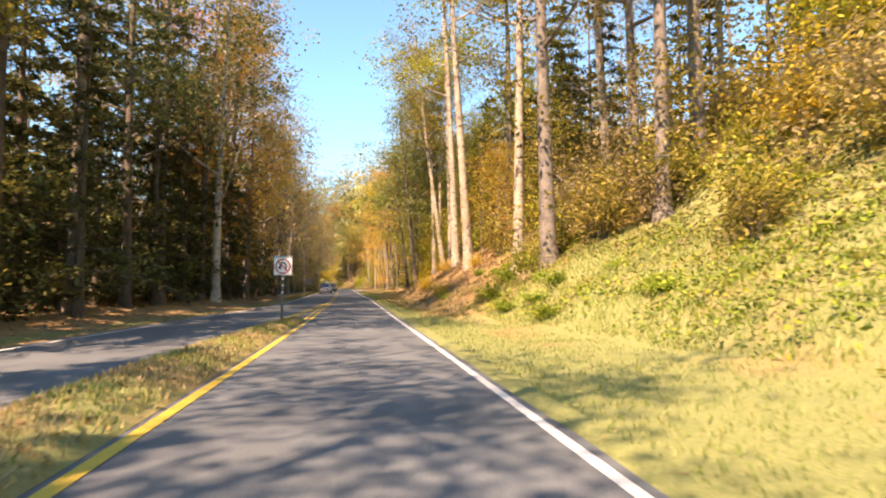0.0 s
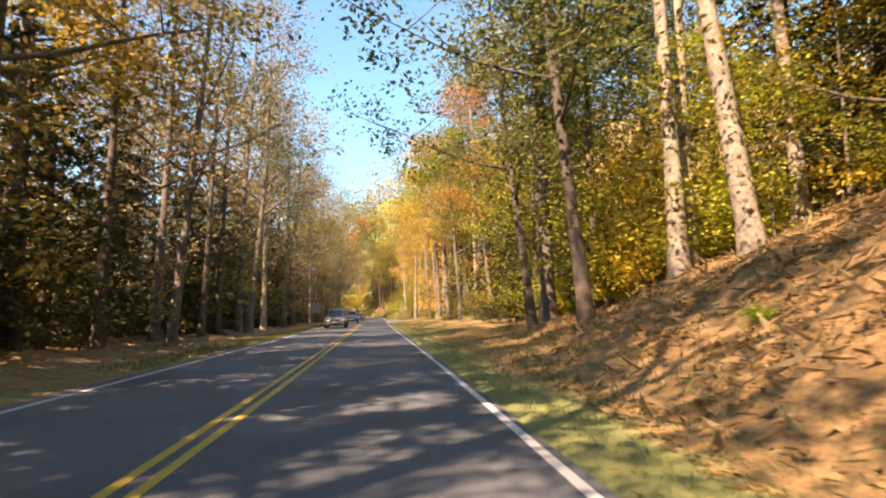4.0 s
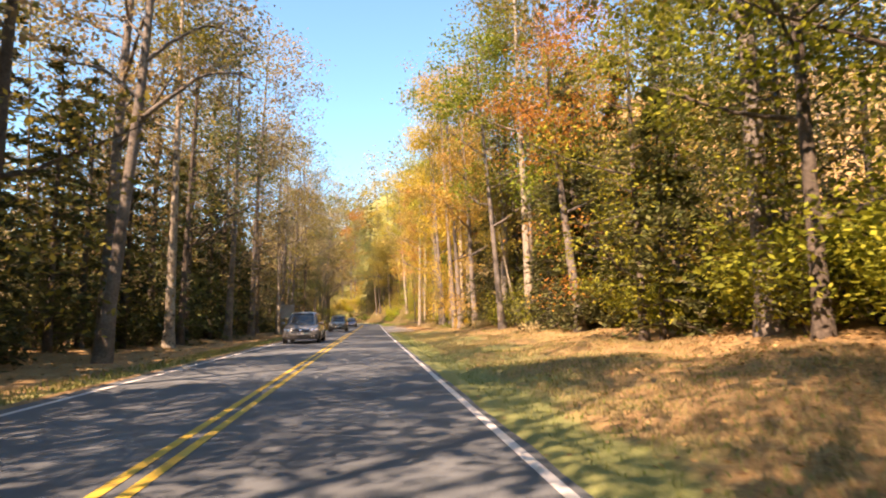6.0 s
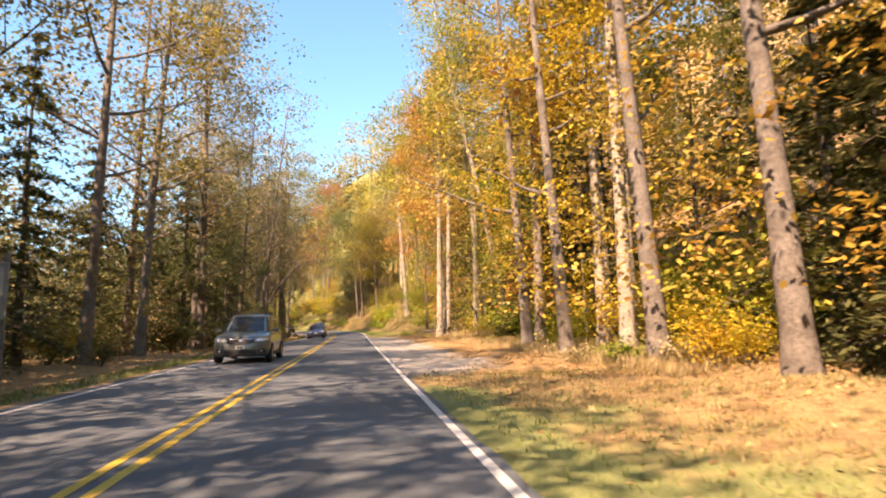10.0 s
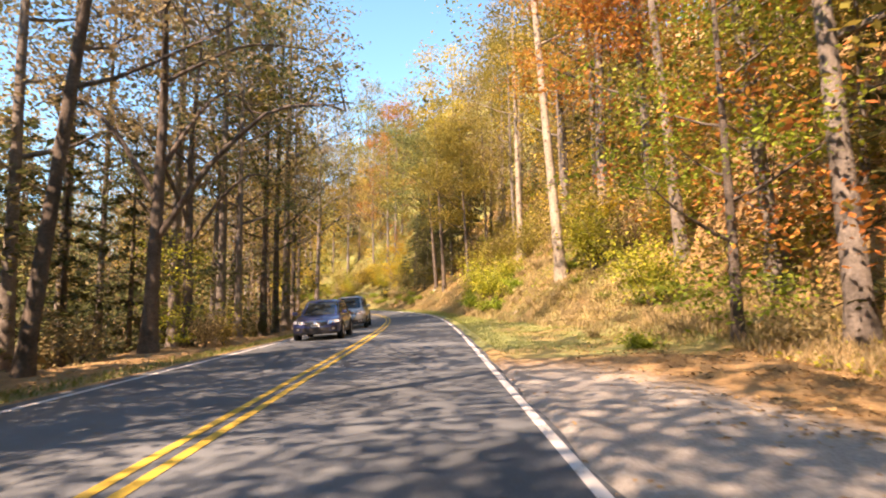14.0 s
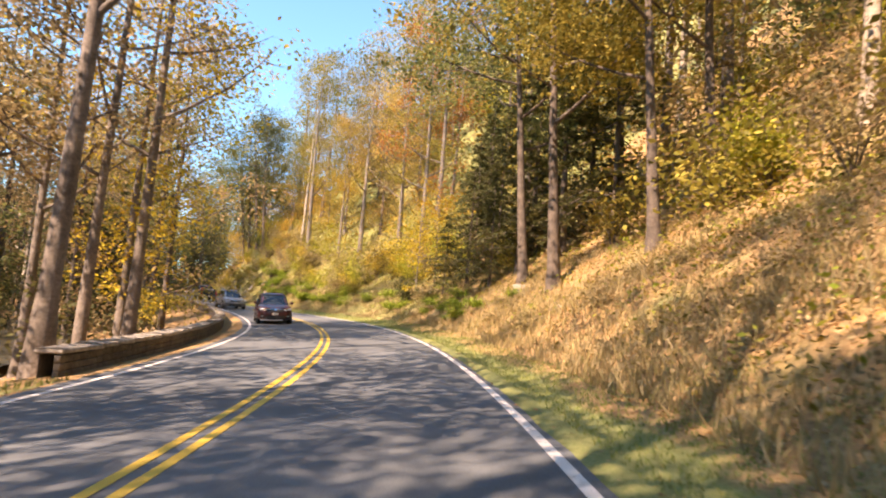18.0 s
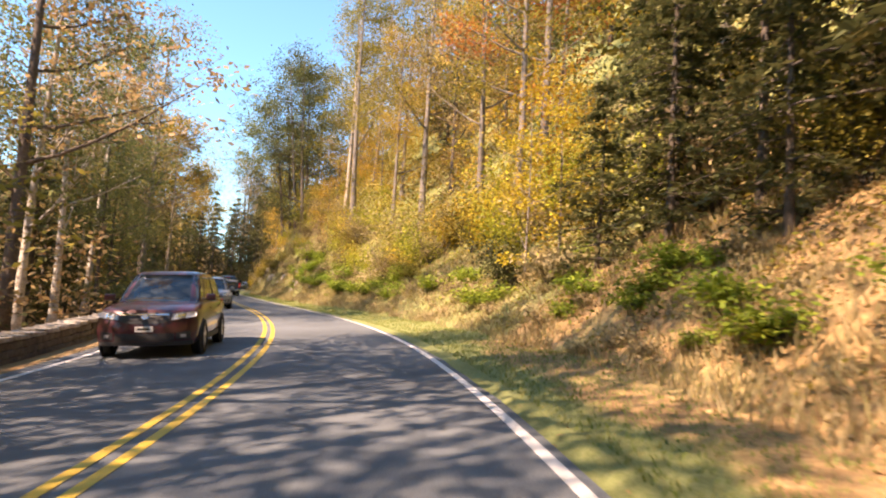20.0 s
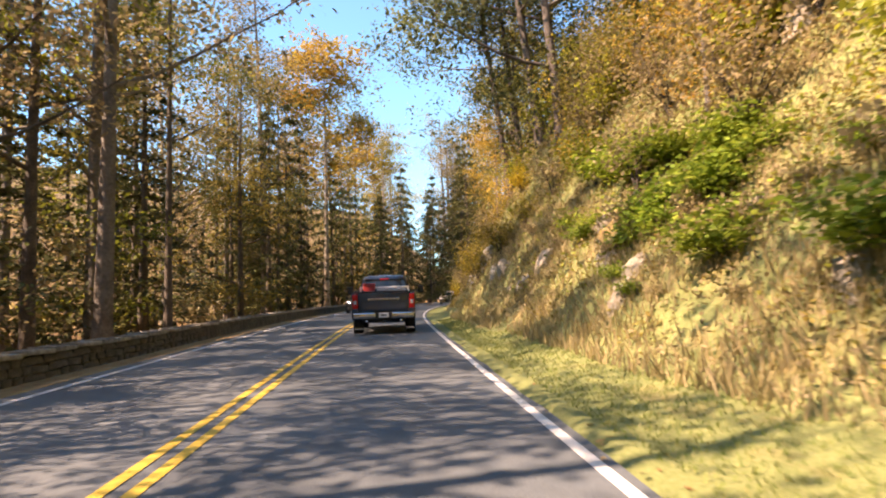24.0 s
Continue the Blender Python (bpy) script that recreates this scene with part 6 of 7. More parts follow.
def car(s, d, label, colour, length=4.6, width=1.84, height=1.68, hood=0.98, belt=1.02, nose=0.95, screen=(0.23, 0.43), tail=(0.975, 0.86), lamps=0.74, grille="bar", kind="car", rack=False):
    """A passenger car that faces -y: rounded body, cabin, lamps, grille, wheels."""
    root = hidden_root(kind)
    tagged(root, label, "car", "cars coming the other way")
    p, w, L = PAINT[colour], width / 2, length
    y0 = -L / 2
    lamps += (hood - 0.98) * 0.8
    edge = hood - 0.13
    face = body_front(w, edge, y0)
    st = [(y0, w * 0.955, 0.25, edge - 0.14, edge), (y0 + 0.42, w * 0.985, 0.22, hood - 0.20, hood - 0.055), (y0 + 0.75, w, 0.22, hood - 0.17, hood - 0.02),
          (y0 + L * screen[0] + 0.1, w, 0.22, hood - 0.14, hood + 0.03), (y0 + L * 0.45, w, 0.22, belt - 0.12, belt), (y0 + L * 0.75, w, 0.22, belt - 0.10, belt + 0.02),
          (y0 + L * 0.93, w * 0.97, 0.26, belt - 0.12, belt), (y0 + L - 0.05, w * 0.92, 0.34, belt - 0.16, belt - 0.08), (y0 + L, w * 0.84, 0.42, belt - 0.3, belt - 0.2)]
    add("body", shell(st, face), p, root, soft=True)
    glasshouse(root, p, w * 0.91, w * 0.72, belt - 0.05, height - 0.05, y0 + L * screen[0], y0 + L * screen[1], y0 + L * tail[1], y0 + L * tail[0], 3 if L > 4.7 else 2)
    axles = (y0 + 0.90, y0 + L - 0.95)
    arches(root, 0.345, w, axles)
    wheels(root, 0.345, 0.22, w - 0.08, axles)
    for side in (-1, 1):
        x0, x1 = (w * 0.50, w * 0.945) if side > 0 else (-w * 0.945, -w * 0.50)
        out = (lambda u: u) if side > 0 else (lambda u: 1 - u)
        lens = add("headlight", on_nose(face, x0, x1, lambda u: lamps - 0.055 + 0.05 * out(u), lambda u: lamps + 0.055 + 0.075 * out(u) - 0.05 * out(u) ** 4), CLEAR_LENS, root, "clear glass headlight", True)
        x0, x1 = (w * 0.58, w * 0.76) if side > 0 else (-w * 0.76, -w * 0.58)
        add("headlight_bulb", on_nose(face, x0, x1, lambda u: lamps - 0.02, lambda u: lamps + 0.06, 0.017), BULB, lens)
        x0, x1 = (w * 0.60, w * 0.86) if side > 0 else (-w * 0.86, -w * 0.60)
        housing = add("fog_lamp", on_nose(face, x0, x1, lambda u: 0.36, lambda u: 0.48 + 0.03 * out(u), 0.006), PLASTIC, root, "black fog lamp housing")
        x0, x1 = (w * 0.68, w * 0.78) if side > 0 else (-w * 0.78, -w * 0.68)
        add("fog_lens", on_nose(face, x0, x1, lambda u: 0.39, lambda u: 0.45, 0.012), CLEAR_LENS, housing)
        v, f = box(-0.10, 0.10, -0.06, 0.06, -0.07, 0.07, 0.035)
        mirror = add("wing_mirror", (v + np.array([side * (w + 0.06), y0 + L * (screen[0] + 0.07), belt + 0.07]), f), p, root, soft=True)
        v, f = box(-0.07, 0.07, -0.02, 0.02, -0.018, 0.018, 0.008)
        add("mirror_arm", (v + np.array([side * (w * 0.95), y0 + L * (screen[0] + 0.07), belt + 0.03]), f), PLASTIC, mirror)
        v, f = box(-0.02, 0.02, -0.03, 0.03, -0.16, 0.16, 0.01)
        add("tail_lamp", (v + np.array([side * w * 0.86, y0 + L - 0.03, 0.85]), f), RED_LENS, root)
        for k in (0.40, 0.66):
            v, f = box(-0.012, 0.012, -0.09, 0.09, -0.014, 0.014, 0.008)
            add("door_handle", (v + np.array([side * (w + 0.004), y0 + L * k, belt - 0.16]), f), p, root)
        v, f = box(-0.02, 0.02, -L * 0.26, L * 0.26, -0.06, 0.06, 0.015)
        add("sill_trim", (v + np.array([side * (w * 0.955), 0, 0.30]), f), PLASTIC, root)
    g = add("grille", on_nose(face, -w * 0.47, w * 0.47, lambda u: lamps - 0.13 + 0.05 * abs(2 * u - 1) ** 3, lambda u: lamps + 0.075, 0.008), PLASTIC, root, "black front grille")
    for z in ((0.045,) if grille == "bar" else (-0.09,)) + (0.0, -0.045):
        wide = 0.45 if z != 0.0 else 0.42
        add("grille_bar", on_nose(face, -w * wide, w * wide, lambda u: lamps + z - (0.012 if abs(z) > 0.044 else 0.005), lambda u: lamps + z + (0.012 if abs(z) > 0.044 else 0.005), 0.018), CHROME if z > 0.01 or z < -0.08 else PLASTIC, g)
    if grille != "bar":
        for side in (-1, 1):
            x0, x1 = sorted((side * w * 0.28, side * w * 0.44))
            add("grille_bar", on_nose(face, x0, x1, lambda u: lamps - 0.10 + 0.15 * (u if side > 0 else 1 - u), lambda u: lamps - 0.075 + 0.15 * (u if side > 0 else 1 - u), 0.019), CHROME, g)
    add("badge", on_nose(face, -0.06, 0.06, lambda u: lamps - 0.05 + 0.03 * abs(2 * u - 1), lambda u: lamps + 0.045 - 0.03 * abs(2 * u - 1), 0.024), CHROME, g)
    add("lower_intake", on_nose(face, -w * 0.56, w * 0.56, lambda u: 0.33, lambda u: 0.47, 0.006), PLASTIC, root, "black lower air intake")
    add("bumper_lip", on_nose(face, -w * 0.90, w * 0.90, lambda u: 0.245, lambda u: 0.32, 0.02, 14), PLASTIC, root, "black bumper lip")
    plate = add("number_plate", on_nose(face, -0.155, 0.155, lambda u: 0.50, lambda u: 0.60, 0.018), WHITE_SHEET, root, "white number plate with a dark bar")
    add("plate_bar", on_nose(face, -0.11, 0.11, lambda u: 0.53, lambda u: 0.57, 0.021), PLASTIC, plate)
    for side in (-1, 1):
        v, f = box(-0.012, 0.012, -0.3, 0.3, -0.006, 0.006, 0.003)
        add("wiper", (v[:, [1, 0, 2]] + np.array([side * 0.28 - 0.1, y0 + L * screen[0] - 0.06, belt + 0.035]), f), PLASTIC, root)
    if rack:
        for side in (-1, 1):
            v, f = box(-0.02, 0.02, -0.85, 0.85, -0.04, 0.05, 0.012)
            add("roof_rail", (v + np.array([side * w * 0.60, y0 + L * 0.62, height + 0.0]), f), PLASTIC, root)
    set_on_road(root, s, d, True)
    return root


car(104.6, -1.85, "grey minivan with headlights lit on the asphalt road", "grey", 5.1, 1.96, 1.74, 0.98, 1.03, screen=(0.15, 0.37), kind="minivan")
car(137.6, -1.75, "sage-grey sport utility car with lit headlights on the road", "sage", 4.7, 1.9, 1.72, 1.04, 1.06, kind="suv", rack=True)
car(183.0, -1.9, "dark blue hatchback car with white headlights on the road", "blue", 4.45, 1.75, 1.49, 0.86, 0.92, screen=(0.20, 0.45), tail=(0.99, 0.80), kind="hatchback")
car(193.6, -1.9, "silver sport utility car with a black grille on the road", "silver", 4.8, 1.92, 1.74, 1.06, 1.08, kind="suv", grille="low")
car(240.5, -1.95, "dark maroon sport utility car with a chrome grille bar", "maroon", 4.55, 1.82, 1.68, 1.02, 1.05, kind="suv")
car(262.0, -1.9, "silver-grey estate car with roof rails and a black grille", "silver", 4.8, 1.86, 1.63, 0.96, 1.0, kind="estate_car", rack=True)
car(319.0, -1.7, "dark grey sport utility car far along the road", "black", 4.7, 1.88, 1.7, 1.02, 1.05, kind="suv")
car(360.0, -1.8, "white saloon car far along the bend", "white", 4.6, 1.8, 1.46, 0.9, 0.94, screen=(0.25, 0.42), tail=(0.9, 0.74), kind="saloon_car")


def pickup(s, d):
    """Dark blue crew-cab pickup seen from behind; faces -y, the tailgate is at +y."""
    root = hidden_root("pickup_truck")
    tagged(root, "dark blue crew-cab pickup truck with chrome bumper on the road", "pickup truck")
    p, w, L = PAINT["navy"], 1.02, 5.9
    y0 = -L / 2
    st = [(y0, w * 0.86, 0.55, 0.95, 1.05), (y0 + 0.15, w * 0.97, 0.48, 1.05, 1.16), (y0 + 1.35, w, 0.48, 1.10, 1.22), (y0 + 3.75, w, 0.48, 1.10, 1.22), (y0 + 3.8, w * 0.99, 0.48, 1.08, 1.2)]
    add("body", loft(st), p, root, soft=True)
    glasshouse(root, p, w * 0.93, w * 0.76, 1.18, 1.92, y0 + 1.25, y0 + 1.95, y0 + 3.55, y0 + 3.78, 2)
    # bed of four walls and a floor
    for side in (-1, 1):
        v, f = box(-0.05, 0.05, y0 + 3.82, y0 + L - 0.06, 0.52, 1.34, 0.03)
        add("bed_side", (v + np.array([side * (w - 0.05), 0, 0]), f), p, root, soft=True)
        v, f = box(-0.055, 0.055, y0 + 3.85, y0 + L - 0.1, 1.34, 1.375, 0.012)
        add("bed_rail_cap", (v + np.array([side * (w - 0.055), 0, 0]), f), PLASTIC, root)
    add("bed_floor", box(-w + 0.1, w - 0.1, y0 + 3.82, y0 + L - 0.1, 0.70, 0.76), PLASTIC, root)
    add("bed_front", box(-w + 0.1, w - 0.1, y0 + 3.82, y0 + 3.88, 0.6, 1.34, 0.01), p, root)
    ye = y0 + L
    gate = add("tailgate", box(-0.80, 0.80, ye - 0.09, ye - 0.02, 0.72, 1.34, 0.02), p, root, "dark blue tailgate", True)
    add("tailgate_spoiler", box(-0.80, 0.80, ye - 0.10, ye + 0.015, 1.342, 1.39, 0.018), PLASTIC, gate)
    add("tailgate_handle", box(-0.13, 0.13, ye - 0.019, ye + 0.006, 1.215, 1.285, 0.01), PLASTIC, gate)
    add("tailgate_panel", box(-0.70, 0.70, ye - 0.019, ye - 0.010, 0.80, 1.02, 0.004), p, gate)
    for k in range(9):
        x = -0.46 + k * 0.115
        add("name_bar", box(x - 0.038, x + 0.038, ye - 0.0185, ye - 0.004, 1.10, 1.165, 0.004), CHROME, gate, "pale raised bar where lettering stood")
    for side in (-1, 1):
        x = side * 0.91
        lamp = add("tail_light", box(x - 0.085, x + 0.085, ye - 0.14, ye - 0.005, 0.83, 1.30, 0.03), RED_LENS, root, "tall red tail light", True)
        add("reversing_lens", box(x - 0.045, x + 0.045, ye - 0.0045, ye + 0.004, 0.98, 1.09, 0.004), CLEAR_LENS, lamp)
        add("bed_corner", box(x - 0.09, x + 0.09, ye - 0.14, ye - 0.03, 0.54, 0.828, 0.02), p, root)
        x = side * 0.62
        add("chrome_bumper", box(x - 0.36, x + 0.36, ye - 0.06, ye + 0.10, 0.52, 0.70, 0.035), CHROME, root, "chrome rear bumper half", True)
        add("bumper_step", box(side * 0.93 - 0.08, side * 0.93 + 0.08, ye - 0.08, ye + 0.085, 0.50, 0.66, 0.02), PLASTIC, root)
        add("mud_flap", box(side * 0.85 - 0.15, side * 0.85 + 0.15, ye - 0.85, ye - 0.83, 0.12, 0.55, 0.006), PLASTIC, root)
        add("mud_flap_plate", box(side * 0.85 - 0.14, side * 0.85 + 0.14, ye - 0.829, ye - 0.822, 0.13, 0.19, 0.003), CHROME, root, "bright steel mud flap weight")
        mirror = add("tow_mirror", box(side * 1.36 - 0.11, side * 1.36 + 0.11, y0 + 1.62, y0 + 1.74, 1.30, 1.60, 0.03), PLASTIC, root, "large black tow mirror", True)
        add("mirror_glass", box(side * 1.36 - 0.09, side * 1.36 + 0.09, y0 + 1.741, y0 + 1.746, 1.33, 1.57), GLASS, mirror)
        add("mirror_arm", box(side * 1.08 - 0.20, side * 1.08 + 0.20, y0 + 1.66, y0 + 1.70, 1.36, 1.40, 0.01), PLASTIC, mirror)
        add("exhaust_pipe", box(side * 0.55 - 0.04, side * 0.55 + 0.04, ye - 0.5, ye + 0.02, 0.40, 0.47, 0.02), CHROME, root)
    add("plate_recess", box(-0.255, 0.255, ye - 0.06, ye + 0.085, 0.52, 0.70, 0.012), PLASTIC, root)
    plate = add("number_plate", box(-0.155, 0.155, ye + 0.086, ye + 0.094, 0.545, 0.695, 0.003), WHITE_SHEET, root, "white number plate with a dark bar")
    add("plate_bar", box(-0.10, 0.10, ye + 0.0945, ye + 0.097, 0.60, 0.645), SIGN_BLACK, plate)
    add("tow_hitch", box(-0.05, 0.05, ye - 0.3, ye + 0.14, 0.38, 0.46, 0.01), PLASTIC, root)
    add("rear_axle", box(-0.75, 0.75, ye - 1.25, ye - 1.13, 0.33, 0.45, 0.04), PLASTIC, root)
    add("underbody", box(-0.7, 0.7, y0 + 0.6, ye - 0.15, 0.42, 0.56, 0.04), PLASTIC, root)
    # rack, light bar and load behind the cab
    add("headache_rack_bar", box(-0.86, 0.86, y0 + 3.92, y0 + 3.97, 1.50, 1.56, 0.015), WHITE_SHEET, root, "white cross bar behind the cab")
    for side in (-1, 1):
        add("headache_rack_post", box(side * 0.84 - 0.03, side * 0.84 + 0.03, y0 + 3.92, y0 + 3.97, 1.376, 1.50, 0.008), WHITE_SHEET, root)
        add("roof_light", box(side * 0.42 - 0.16, side * 0.42 + 0.16, y0 + 2.5, y0 + 2.7, 1.915, 1.975, 0.02), PLASTIC, root)
    add("roof_beacon", box(-0.22, 0.22, y0 + 2.9, y0 + 3.1, 1.915, 1.99, 0.025), CLEAR_LENS, root, "pale beacon bar on the roof")
    add("high_brake_light", box(-0.16, 0.16, y0 + 3.60, y0 + 3.66, 1.80, 1.85, 0.01), RED_LENS, root)
    axles = (y0 + 1.0, ye - 1.19)
    arches(root, 0.42, w, axles)
    wheels(root, 0.42, 0.28, w - 0.16, axles)
    set_on_road(root, s, d, False)
    m = root.matrix_basis
    for nm, lab, b in (("red_container", "red gear container standing in the truck bed", (0.32, 0.72, y0 + 4.0, y0 + 4.5, 0.765, 1.66)),
                       ("tool_box", "white tool box standing in the truck bed", (-0.75, 0.25, y0 + 4.0, y0 + 4.45, 0.765, 1.47))):
        load = tagged(hidden_root(nm), lab, "container")
        x0, x1, ya, yb, za, zb = b
        add("box", box(x0, x1, ya, yb, za, zb - 0.06, 0.025), RED_GEAR if "red" in nm else WHITE_SHEET, load, soft=True)
        add("lid", box(x0 - 0.01, x1 + 0.01, ya - 0.01, yb + 0.01, zb - 0.058, zb, 0.015), RED_GEAR if "red" in nm else WHITE_SHEET, load, soft=True)
        load.matrix_basis = m.copy()


pickup(291.4 + 2.95, 1.55)

# ---------------------------------------------------------------- signs


def stand(root, s, d, turn=0.0, lift=0.0):
    x, y, z = at_ground(s, d)
    h = float(line(s)[3])
    root.matrix_basis = pose(x, y, z + lift, 0, 0, math.degrees(h) + turn)


def u_turn_sign(s, d):
    root = hidden_root("road_sign")
    tagged(root, "white no U-turn sign on a steel post in the grass", "road sign")
    add("post", box(-0.042, 0.042, -0.022, 0.022, -0.3, 1.62, 0.005), OLD_POST, root, "weathered brown-grey post")
    for k, z in enumerate((0.92, 1.16, 1.38)):
        add("reflector", (lambda vf: (vf[0][:, [1, 0, 2]] * np.array([1, 1, 1]) + np.array([0, -0.024, z]), vf[1]))(disc(0.0, 0.042, 0.006, 12)), WHITE_SHEET, root, "white reflector dot")
    add("cap_plate", box(-0.29, 0.29, 0.004, 0.02, 2.06, 2.17, 0.004), SIGN_BACK, root, "grey plate behind the sign's top")
    panel = add("panel", box(-0.31, 0.31, -0.026, -0.021, 1.50, 2.12, 0.002), WHITE_SHEET, root, "white square panel")
    yf = -0.031
    ring, n = [], 40
    v, f = [], []
    for i in range(n):
        a = 2 * math.pi * i / n
        for r in (0.215, 0.262):
            for y in (-0.0265, yf):
                v.append((r * math.cos(a), y, 1.81 + r * math.sin(a)))
    for i in range(n):
        j = (i + 1) % n
        f += [(4 * i + 1, 4 * i + 3, 4 * j + 3, 4 * j + 1), (4 * i, 4 * i + 1, 4 * j + 1, 4 * j), (4 * i + 2, 4 * j + 2, 4 * j + 3, 4 * i + 3)]
    add("red_ring", (np.array(v), f), SIGN_RED, panel)
    sl, fl = box(-0.225, 0.225, yf - 0.003, -0.0265, -0.022, 0.022)
    c, q = math.cos(radians(-45)), math.sin(radians(-45))
    sl = np.stack([sl[:, 0] * c - sl[:, 2] * q, sl[:, 1], 1.81 + sl[:, 0] * q + sl[:, 2] * c], axis=1)
    add("red_slash", (sl, fl), SIGN_RED, panel)
    # the arrow that turns back on itself
    path = [(0.10, 1.66)] + [(0.10 * math.cos(a), 1.84 + 0.10 * math.sin(a)) for a in np.linspace(0, math.pi, 12)] + [(-0.10, 1.78)]
    v, f = [], []
    pp = np.array(path)
    tg = np.gradient(pp, axis=0)
    tg /= np.linalg.norm(tg, axis=1)[:, None]
    for (x, z), (tx, tz) in zip(pp, tg):
        for k in (-1, 1):
            for y in (-0.0265, yf + 0.002):
                v.append((x - tz * 0.026 * k, y, z + tx * 0.026 * k))
    for i in range(len(pp) - 1):
        a, b = 4 * i, 4 * (i + 1)
        f += [(a + 1, a + 3, b + 3, b + 1), (a, a + 1, b + 1, b), (a + 2, b + 2, b + 3, a + 3)]
    add("arrow_bend", (np.array(v), f), SIGN_BLACK, panel)
    add("arrow_head", (np.array([(-0.17, yf + 0.002, 1.79), (-0.03, yf + 0.002, 1.79), (-0.10, yf + 0.002, 1.67), (-0.17, -0.0265, 1.79), (-0.03, -0.0265, 1.79), (-0.10, -0.0265, 1.67)]),
                       [(0, 2, 1), (3, 4, 5), (0, 1, 4, 3), (1, 2, 5, 4), (2, 0, 3, 5)]), SIGN_BLACK, panel)
    for x0, x1, z0, z1 in ((-0.305, 0.305, 2.098, 2.112), (-0.305, 0.305, 1.508, 1.522), (-0.305, -0.291, 1.522, 2.098), (0.291, 0.305, 1.522, 2.098)):
        add("border_strip", box(x0, x1, -0.029, -0.0265, z0, z1), SIGN_BLACK, panel)
    x, y = [float(q) for q in plan(s, d)]
    root.matrix_basis = pose(x, y, float(road_z(s, d)) + 0.12, 0, 1.0, 3)


u_turn_sign(22.0, -0.75)


def board(s, d):
    """A sign seen from behind: dull panel in a frame on two posts."""
    root = hidden_root("notice_board")
    tagged(root, "dull metal back of a roadside sign on two wooden posts", "road sign")
    for side in (-1, 1):
        add("post", box(side * 0.56 - 0.05, side * 0.56 + 0.05, -0.05, 0.05, -0.3, 2.80 if side < 0 else 2.95, 0.01), OLD_POST, root, "weathered wooden post")
        add("frame_side", box(side * 0.60 - 0.03, side * 0.60 + 0.03, -0.085, -0.055, 1.50, 2.74, 0.008), SIGN_BACK, root)
    add("panel", box(-0.56, 0.56, -0.08, -0.055, 1.54, 2.70, 0.006), SIGN_BACK, root, "grey metal panel")
    for z in (1.50, 2.68):
        add("frame_rail", box(-0.63, 0.63, -0.10, -0.056, z, z + 0.06, 0.008), SIGN_BACK, root)
    stand(root, s, d, 0)
    root.matrix_basis = root.matrix_basis @ pose(0, 0, 0, 0, 0, 12)


board(127.5, -5.9)
for s, d in ((125.2, -4.4), (30.0, -10.5), (198.0, -4.6)):
    root = tagged(hidden_root("marker_post"), "short pale marker post at the road edge", "post")
    add("post", box(-0.05, 0.05, -0.04, 0.04, -0.2, 0.75, 0.01), OLD_POST, root)
    add("reflector", box(-0.035, 0.035, -0.047, -0.041, 0.60, 0.70), WHITE_SHEET, root)
    stand(root, s, d)


# ---------------------------------------------------------------- grass island, stone wall, river


